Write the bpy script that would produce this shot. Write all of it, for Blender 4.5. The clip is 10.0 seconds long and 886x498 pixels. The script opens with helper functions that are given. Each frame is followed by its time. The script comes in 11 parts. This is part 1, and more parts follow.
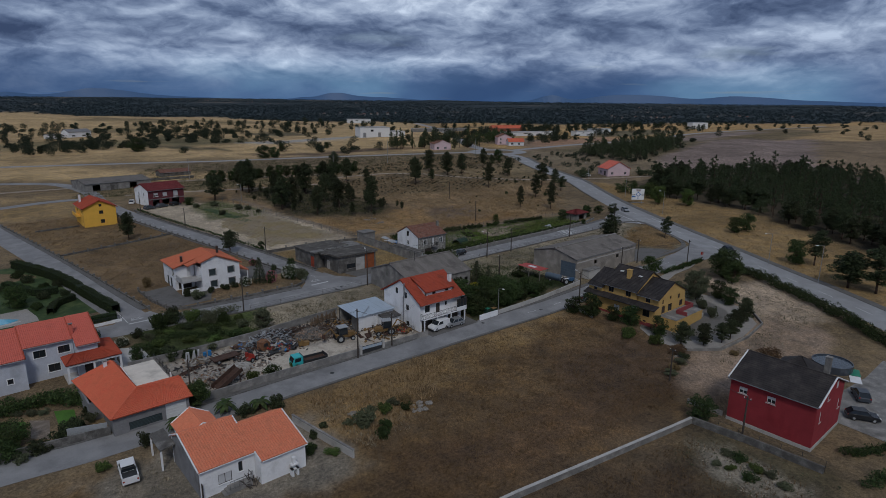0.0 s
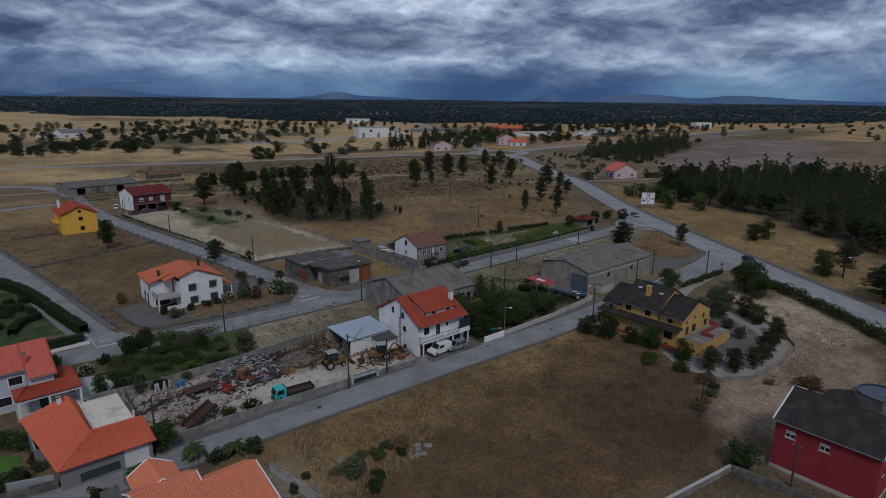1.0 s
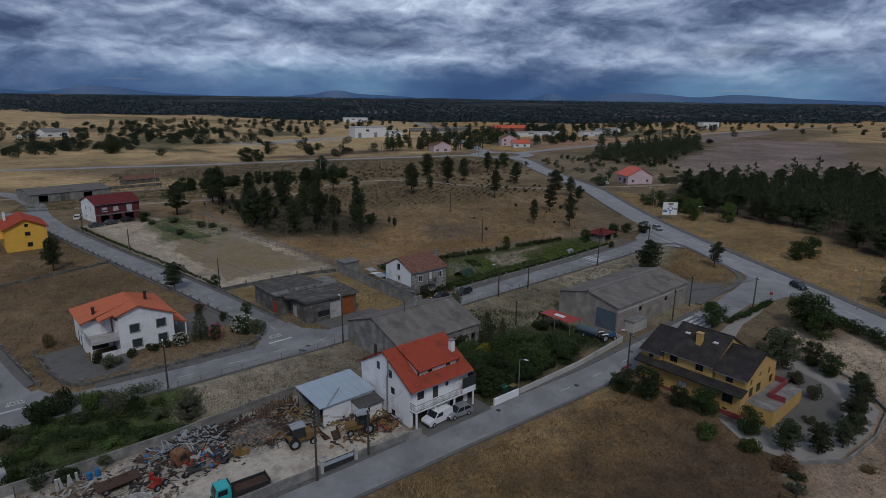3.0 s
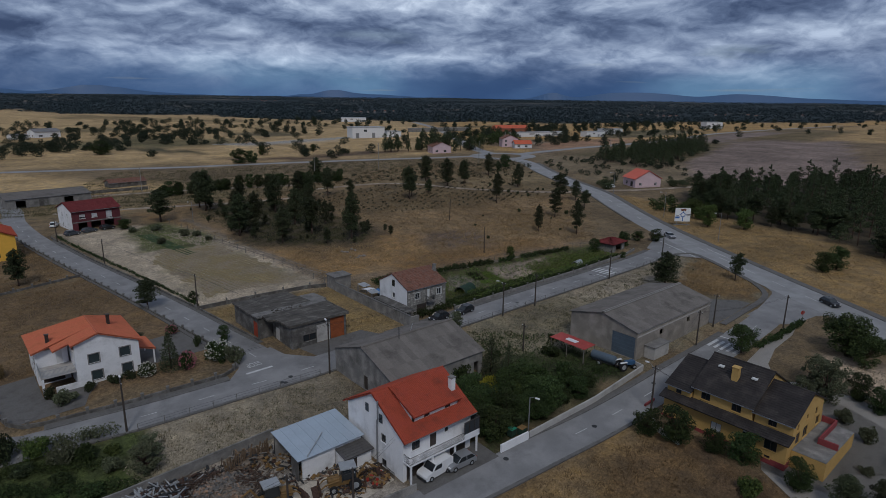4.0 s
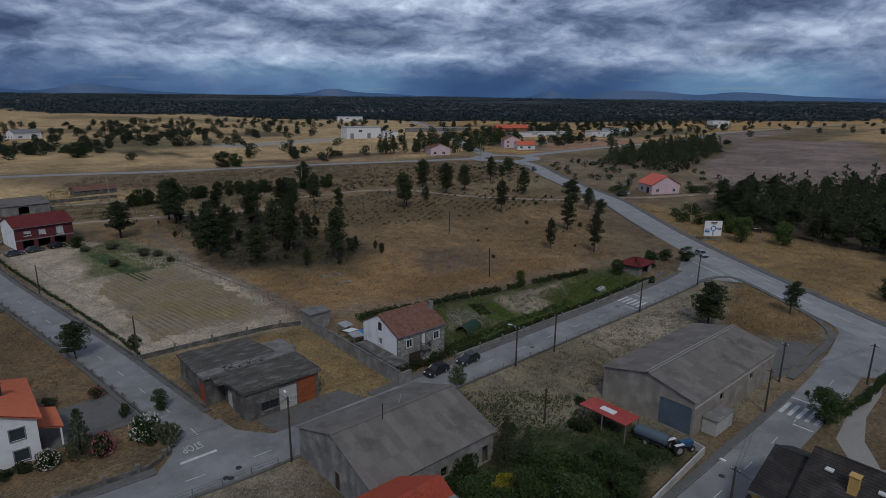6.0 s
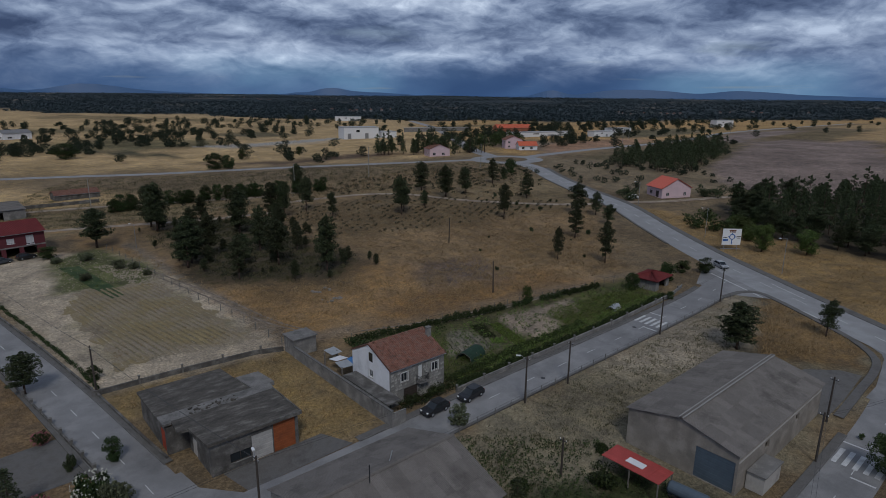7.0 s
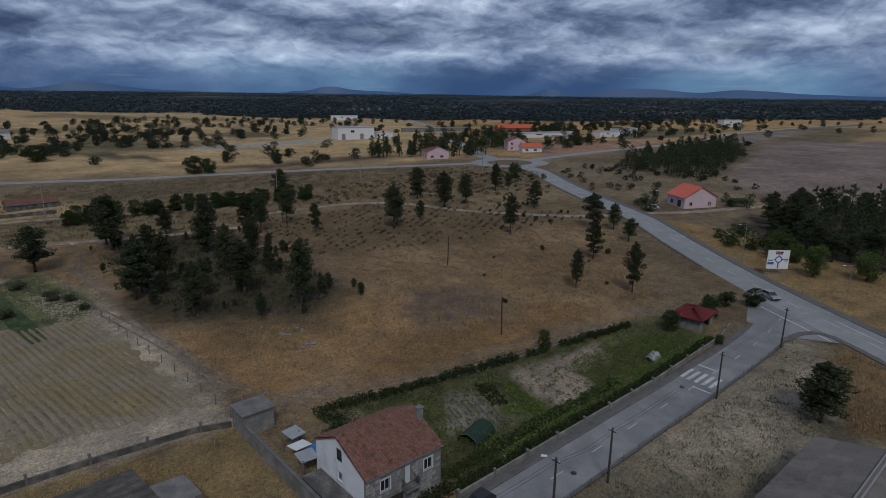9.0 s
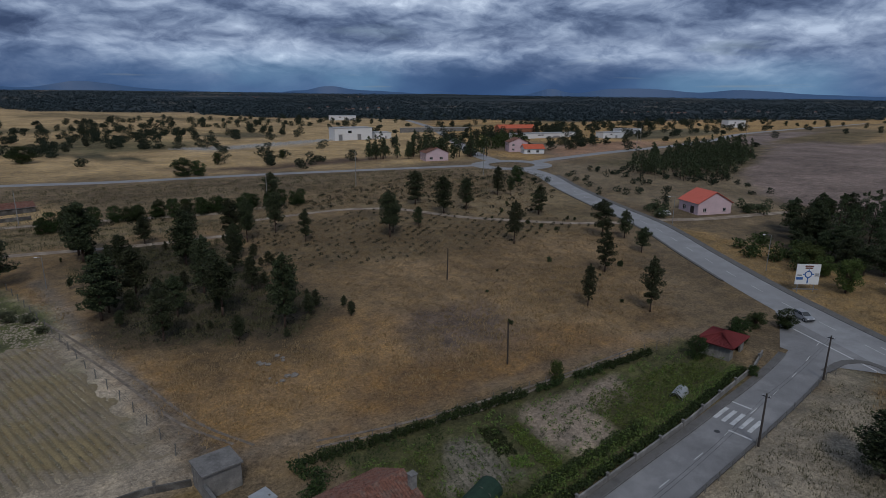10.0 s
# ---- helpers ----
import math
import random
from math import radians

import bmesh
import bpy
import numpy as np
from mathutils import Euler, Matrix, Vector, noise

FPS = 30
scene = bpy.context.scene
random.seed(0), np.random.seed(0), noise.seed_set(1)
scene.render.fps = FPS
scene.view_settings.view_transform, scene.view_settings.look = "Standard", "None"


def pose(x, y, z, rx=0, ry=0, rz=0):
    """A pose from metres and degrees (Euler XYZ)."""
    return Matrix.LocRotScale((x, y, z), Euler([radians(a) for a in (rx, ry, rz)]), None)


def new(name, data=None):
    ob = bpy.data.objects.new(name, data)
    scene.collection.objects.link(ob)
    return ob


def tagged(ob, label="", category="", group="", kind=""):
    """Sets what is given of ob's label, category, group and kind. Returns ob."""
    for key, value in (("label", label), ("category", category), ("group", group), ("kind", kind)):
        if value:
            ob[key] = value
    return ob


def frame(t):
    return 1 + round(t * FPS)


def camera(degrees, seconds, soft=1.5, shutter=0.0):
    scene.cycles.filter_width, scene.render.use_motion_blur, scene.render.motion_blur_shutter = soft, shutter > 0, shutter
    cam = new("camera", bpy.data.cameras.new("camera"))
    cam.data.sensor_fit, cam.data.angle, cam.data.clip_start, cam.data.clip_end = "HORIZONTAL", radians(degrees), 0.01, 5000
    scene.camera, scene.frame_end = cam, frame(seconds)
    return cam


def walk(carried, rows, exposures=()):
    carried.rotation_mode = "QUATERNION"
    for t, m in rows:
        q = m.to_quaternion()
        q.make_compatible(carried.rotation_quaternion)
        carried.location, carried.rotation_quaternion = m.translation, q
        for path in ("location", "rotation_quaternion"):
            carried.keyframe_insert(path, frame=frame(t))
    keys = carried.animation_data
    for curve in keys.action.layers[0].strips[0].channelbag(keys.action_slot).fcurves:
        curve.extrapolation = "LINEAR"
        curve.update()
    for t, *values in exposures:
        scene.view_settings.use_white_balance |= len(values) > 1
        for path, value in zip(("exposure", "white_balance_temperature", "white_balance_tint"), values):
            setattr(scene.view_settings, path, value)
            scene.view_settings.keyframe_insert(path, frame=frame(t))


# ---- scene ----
cam = camera(73.5, 10.0, soft=0.6)
METRES, EYE, TILT, LEAN, TURN = 117.0, 42.66, 1.7, 0.0, -41.0
ROWS = [
    (0.0, 0.0, 0.0, 0.0, 0.18, -15.85, -0.64),
    (0.5, -0.0009, 0.0485, -0.0013, 0.2, -15.88, -0.63),
    (1.0, -0.0014, 0.0973, -0.0027, 0.19, -15.9, -0.63),
    (1.5, -0.0015, 0.1466, -0.0045, 0.2, -15.93, -0.66),
    (2.0, -0.0016, 0.1963, -0.0062, 0.2, -15.96, -0.73),
    (2.5, -0.0016, 0.2461, -0.0074, 0.19, -16.0, -0.75),
    (4.0, -0.0008, 0.3962, -0.0108, 0.13, -16.08, -0.73),
    (4.5, -0.0007, 0.4463, -0.0121, 0.1, -16.12, -0.71),
    (5.0, -0.0007, 0.4964, -0.0136, 0.07, -16.14, -0.69),
    (5.5, -0.0004, 0.5466, -0.0154, 0.03, -16.17, -0.66),
    (7.0, 0.0004, 0.6962, -0.0201, -0.05, -16.28, -0.58),
    (7.5, 0.0011, 0.7468, -0.0219, -0.07, -16.31, -0.56),
    (8.0, 0.0018, 0.7972, -0.0237, -0.08, -16.34, -0.6),
    (8.5, 0.0026, 0.8479, -0.0253, -0.09, -16.36, -0.64),
    (9.0, 0.003, 0.8984, -0.027, -0.13, -16.39, -0.65),
    (9.5, 0.0036, 0.9488, -0.0286, -0.15, -16.42, -0.66),
    (10.0, 0.0044, 0.9995, -0.0307, -0.16, -16.42, -0.69),
]
walk(cam, [(t, pose(0, 0, EYE, TILT, LEAN, TURN) @ pose(METRES * x, METRES * y, METRES * z, 90 + pitch, roll, yaw)) for t, x, y, z, yaw, pitch, roll in ROWS], [(0.0, 0.0, 6220, 9), (10.0, 0.0, 6220, 9)])

# ---- sky and light ----
SUN_EL, SUN_AZ, SKY_SEED = 48.0, 215.0, 3.0
world = bpy.data.worlds.new("overcast_sky")
scene.world = world
world.use_nodes = True


def sky_nodes():
    nt = world.node_tree
    nt.nodes.clear()
    N, L = nt.nodes.new, nt.links.new

    def math_(op, a, b=None, clamp=False):
        n = N("ShaderNodeMath")
        n.operation, n.use_clamp = op, clamp
        for i, v in enumerate((a, b)):
            if v is None:
                continue
            if isinstance(v, (int, float)):
                n.inputs[i].default_value = v
            else:
                L(v, n.inputs[i])
        return n.outputs[0]

    def ramp(fac, stops):
        n = N("ShaderNodeValToRGB")
        while len(n.color_ramp.elements) < len(stops):
            n.color_ramp.elements.new(0.5)
        for e, (p, c) in zip(n.color_ramp.elements, stops):
            e.position, e.color = p, (*c, 1)
        L(fac, n.inputs[0])
        return n.outputs[0]

    def mix(fac, a, b):
        n = N("ShaderNodeMix")
        n.data_type = "RGBA"
        for s, v in ((0, fac), (6, a), (7, b)):
            if isinstance(v, (int, float)):
                n.inputs[s].default_value = v
            elif isinstance(v, tuple):
                n.inputs[s].default_value = (*v, 1)
            else:
                L(v, n.inputs[s])
        return n.outputs[2]

    def noise_(vec, scale, detail, rough, dist=0.0):
        n = N("ShaderNodeTexNoise")
        n.inputs["Scale"].default_value, n.inputs["Detail"].default_value = scale, detail
        n.inputs["Roughness"].default_value, n.inputs["Distortion"].default_value = rough, dist
        L(vec, n.inputs["Vector"])
        return n.outputs[0]

    tc = N("ShaderNodeTexCoord")
    turned = N("ShaderNodeMapping")
    turned.inputs["Rotation"].default_value = (0, 0, radians(120))
    L(tc.outputs["Generated"], turned.inputs[0])
    sep = N("ShaderNodeSeparateXYZ")
    L(turned.outputs[0], sep.inputs[0])
    x, y, z = sep.outputs
    up = math_("MAXIMUM", z, 0.0)
    deep = math_("ADD", up, 0.045)
    # the cloud deck as a flat layer overhead
    flat = N("ShaderNodeCombineXYZ")
    L(math_("DIVIDE", x, deep), flat.inputs[0])
    L(math_("DIVIDE", y, deep), flat.inputs[1])
    # the towers of the clouds as they stand round the horizon
    tower = N("ShaderNodeCombineXYZ")
    L(math_("MULTIPLY", x, 5.5), tower.inputs[0])
    L(math_("MULTIPLY", y, 5.5), tower.inputs[1])
    L(math_("MULTIPLY", up, 14.0), tower.inputs[2])
    def raised(dz):
        n = N("ShaderNodeVectorMath")
        n.operation = "ADD"
        n.inputs[1].default_value = (0.0, 0.0, dz)
        L(tower.outputs[0], n.inputs[0])
        return n.outputs[0]

    # the heaped clouds, their outlines curled by a finer noise
    n1 = noise_(flat.outputs[0], 0.33, 5, 0.5, 0.2)
    curl = N("ShaderNodeTexNoise")
    curl.inputs["Scale"].default_value, curl.inputs["Detail"].default_value = 1.7, 3
    L(tower.outputs[0], curl.inputs["Vector"])

    def wavy(dz):
        n = N("ShaderNodeVectorMath")
        n.operation = "MULTIPLY_ADD"
        L(curl.outputs["Color"], n.inputs[0])
        n.inputs[1].default_value = (0.5, 0.5, 0.35)
        L(raised(dz), n.inputs[2])
        return n.outputs[0]

    near, over, high = (noise_(wavy(SKY_SEED + dz), 0.95, 12, 0.56) for dz in (0.0, 0.1, 0.34))
    masses = noise_(raised(SKY_SEED + 20), 0.34, 3, 0.45, 0.3)
    # a cloud is bright where less cloud lies above it, and dark along its base
    rim = math_("MULTIPLY", math_("SUBTRACT", near, over), 1.7)
    crown = math_("MULTIPLY", math_("SUBTRACT", near, high), 1.0)
    tone = math_("ADD", math_("ADD", math_("MULTIPLY", math_("SUBTRACT", near, 0.5), 1.0), math_("MULTIPLY", math_("SUBTRACT", masses, 0.5), 1.7)), math_("ADD", math_("ADD", rim, crown), 0.5), True)
    clouds = ramp(tone, [(0.05, (0.055, 0.078, 0.14)), (0.3, (0.115, 0.15, 0.235)), (0.52, (0.22, 0.265, 0.365)), (0.75, (0.37, 0.42, 0.52)), (1.0, (0.60, 0.65, 0.74))])
    # brighter overhead, a bright gap under the dark bases, rain veils near the horizon
    lift = ramp(up, [(0.0, (0.75, 0.84, 0.97)), (0.035, (0.94, 1.01, 1.09)), (0.056, (1.2, 1.25, 1.29)), (0.08, (0.78, 0.84, 0.93)), (0.10, (0.83, 0.89, 0.97)), (0.145, (1.07, 1.11, 1.15)), (0.25, (0.84, 0.83, 0.82)), (0.6, (0.93, 0.92, 0.9))])
    lit = N("ShaderNodeMix")
    lit.data_type, lit.blend_type = "RGBA", "MULTIPLY"
    lit.inputs[0].default_value = 1.0
    L(clouds, lit.inputs[6])
    L(lift, lit.inputs[7])
    veil = ramp(up, [(0.0, (0.92, 0.92, 0.92)), (0.022, (0.8, 0.8, 0.8)), (0.045, (0.42, 0.42, 0.42)), (0.062, (0.08, 0.08, 0.08)), (0.075, (0, 0, 0))])
    rain = ramp(noise_(tower.outputs[0], 0.5, 3, 0.5), [(0.36, (0.036, 0.076, 0.175)), (0.5, (0.064, 0.125, 0.25)), (0.60, (0.115, 0.22, 0.355))])
    whole = mix(veil, lit.outputs[2], rain)
    cloud_bg = N("ShaderNodeBackground")
    L(whole, cloud_bg.inputs[0])
    cloud_bg.inputs[1].default_value = 1.0
    sky = N("ShaderNodeTexSky")
    sky.sky_type, sky.sun_disc = "NISHITA", False
    sky.sun_elevation, sky.sun_rotation = radians(SUN_EL), radians(SUN_AZ)
    sky_bg = N("ShaderNodeBackground")
    L(sky.outputs[0], sky_bg.inputs[0])
    sky_bg.inputs[1].default_value = 0.06
    gaps = ramp(n1, [(0.62, (0, 0, 0)), (0.8, (0.5, 0.5, 0.5))])
    both = N("ShaderNodeMixShader")
    L(gaps, both.inputs[0])
    L(cloud_bg.outputs[0], both.inputs[1])
    L(sky_bg.outputs[0], both.inputs[2])
    out = N("ShaderNodeOutputWorld")
    L(both.outputs[0], out.inputs[0])


sky_nodes()
sun = new("sun", bpy.data.lights.new("sun", "SUN"))
sun.data.energy, sun.data.angle, sun.data.color = 1.1, radians(12), (1.0, 0.94, 0.86)
sun.matrix_world = pose(0, 0, 300, 90 - SUN_EL, 0, 180 - SUN_AZ)


# ---- materials ----
def material(name, colour, rough=0.85, var=0.25, scale=1.0, fine=12.0, bump=0.3, bump_d=0.02, tint=None, tint_at=0.55, metal=0.0, per_object=0.0, spec=0.3, stain=None, stretch=None):
    """A surface with variation at two scales, optional blotches of a second colour (tint) and dark streaks (stain)."""
    m = bpy.data.materials.new(name)
    m.use_nodes = True
    nt = m.node_tree
    N, L = nt.nodes.new, nt.links.new
    bs = nt.nodes["Principled BSDF"]
    bs.inputs["Roughness"].default_value, bs.inputs["Metallic"].default_value = rough, metal
    bs.inputs["Specular IOR Level"].default_value = spec
    tc = N("ShaderNodeTexCoord")
    where = tc.outputs["Object"]
    if stretch:
        mp = N("ShaderNodeMapping")
        mp.inputs["Scale"].default_value = stretch
        L(where, mp.inputs[0])
        where = mp.outputs[0]

    def noise_(s, d=6, r=0.6):
        n = N("ShaderNodeTexNoise")
        n.inputs["Scale"].default_value, n.inputs["Detail"].default_value, n.inputs["Roughness"].default_value = s, d, r
        L(where, n.inputs["Vector"])
        return n.outputs[0]

    def range_(v, a, b, c, d):
        n = N("ShaderNodeMapRange")
        for i, q in enumerate((a, b, c, d)):
            n.inputs[i + 1].default_value = q
        L(v, n.inputs[0])
        return n.outputs[0]

    def mix(fac, a, b, blend="MIX"):
        n = N("ShaderNodeMix")
        n.data_type, n.blend_type = "RGBA", blend
        for s, v in ((0, fac), (6, a), (7, b)):
            if isinstance(v, (int, float)):
                n.inputs[s].default_value = v
            elif isinstance(v, tuple):
                n.inputs[s].default_value = (*v, 1)
            else:
                L(v, n.inputs[s])
        return n.outputs[2]

    big, small = noise_(scale), noise_(fine, 5, 0.65)
    col = tuple(colour)
    if tint:
        col = mix(range_(big, tint_at - 0.08, tint_at + 0.08, 0, 1), col, tuple(tint))
    if stain:
        st = noise_(scale * 0.6, 8, 0.7)
        col = mix(range_(st, 0.52, 0.68, 0, 0.75), col, tuple(stain))
    shade = N("ShaderNodeMath")
    shade.operation = "MULTIPLY"
    L(range_(big, 0.3, 0.7, 1 - var, 1 + var), shade.inputs[0])
    L(range_(small, 0.3, 0.7, 1 - var * 0.8, 1 + var * 0.8), shade.inputs[1])
    value = shade.outputs[0]
    if per_object:
        info = N("ShaderNodeObjectInfo")
        more = N("ShaderNodeMath")
        more.operation = "MULTIPLY"
        L(value, more.inputs[0])
        L(range_(info.outputs["Random"], 0, 1, 1 - per_object, 1 + per_object), more.inputs[1])
        value = more.outputs[0]
    grey = N("ShaderNodeCombineColor")
    for i in range(3):
        L(value, grey.inputs[i])
    col = mix(1.0, col, grey.outputs[0], "MULTIPLY")
    L(col, bs.inputs["Base Color"])
    if bump:
        b = N("ShaderNodeBump")
        b.inputs["Strength"].default_value, b.inputs["Distance"].default_value = bump, bump_d
        L(small, b.inputs["Height"])
        L(b.outputs[0], bs.inputs["Normal"])
    return m


def leaf_material(name, dark, light, each=0.3):
    """Foliage: each leaf and each plant differs a little."""
    m = bpy.data.materials.new(name)
    m.use_nodes = True
    nt = m.node_tree
    N, L = nt.nodes.new, nt.links.new
    bs = nt.nodes["Principled BSDF"]
    bs.inputs["Roughness"].default_value, bs.inputs["Specular IOR Level"].default_value = 0.75, 0.2
    geo, info = N("ShaderNodeNewGeometry"), N("ShaderNodeObjectInfo")
    r = N("ShaderNodeValToRGB")
    r.color_ramp.elements[0].color, r.color_ramp.elements[1].color = (*dark, 1), (*light, 1)
    L(geo.outputs["Random Per Island"], r.inputs[0])
    hsv = N("ShaderNodeHueSaturation")
    for sock, a, b in (("Value", 1 - each, 1 + each), ("Hue", 0.5 - each * 0.08, 0.5 + each * 0.05)):
        rng = N("ShaderNodeMapRange")
        rng.inputs[3].default_value, rng.inputs[4].default_value = a, b
        L(info.outputs["Random"], rng.inputs[0])
        L(rng.outputs[0], hsv.inputs[sock])
    L(r.outputs[0], hsv.inputs["Color"])
    L(hsv.outputs[0], bs.inputs["Base Color"])
    return m


def glass_material(name, colour=(0.02, 0.025, 0.03), rough=0.08):
    m = bpy.data.materials.new(name)
    m.use_nodes = True
    bs = m.node_tree.nodes["Principled BSDF"]
    bs.inputs["Base Color"].default_value = (*colour, 1)
    bs.inputs["Roughness"].default_value, bs.inputs["Specular IOR Level"].default_value = rough, 0.6
    return m


MT = {}


def mat(name):
    return MT[name]


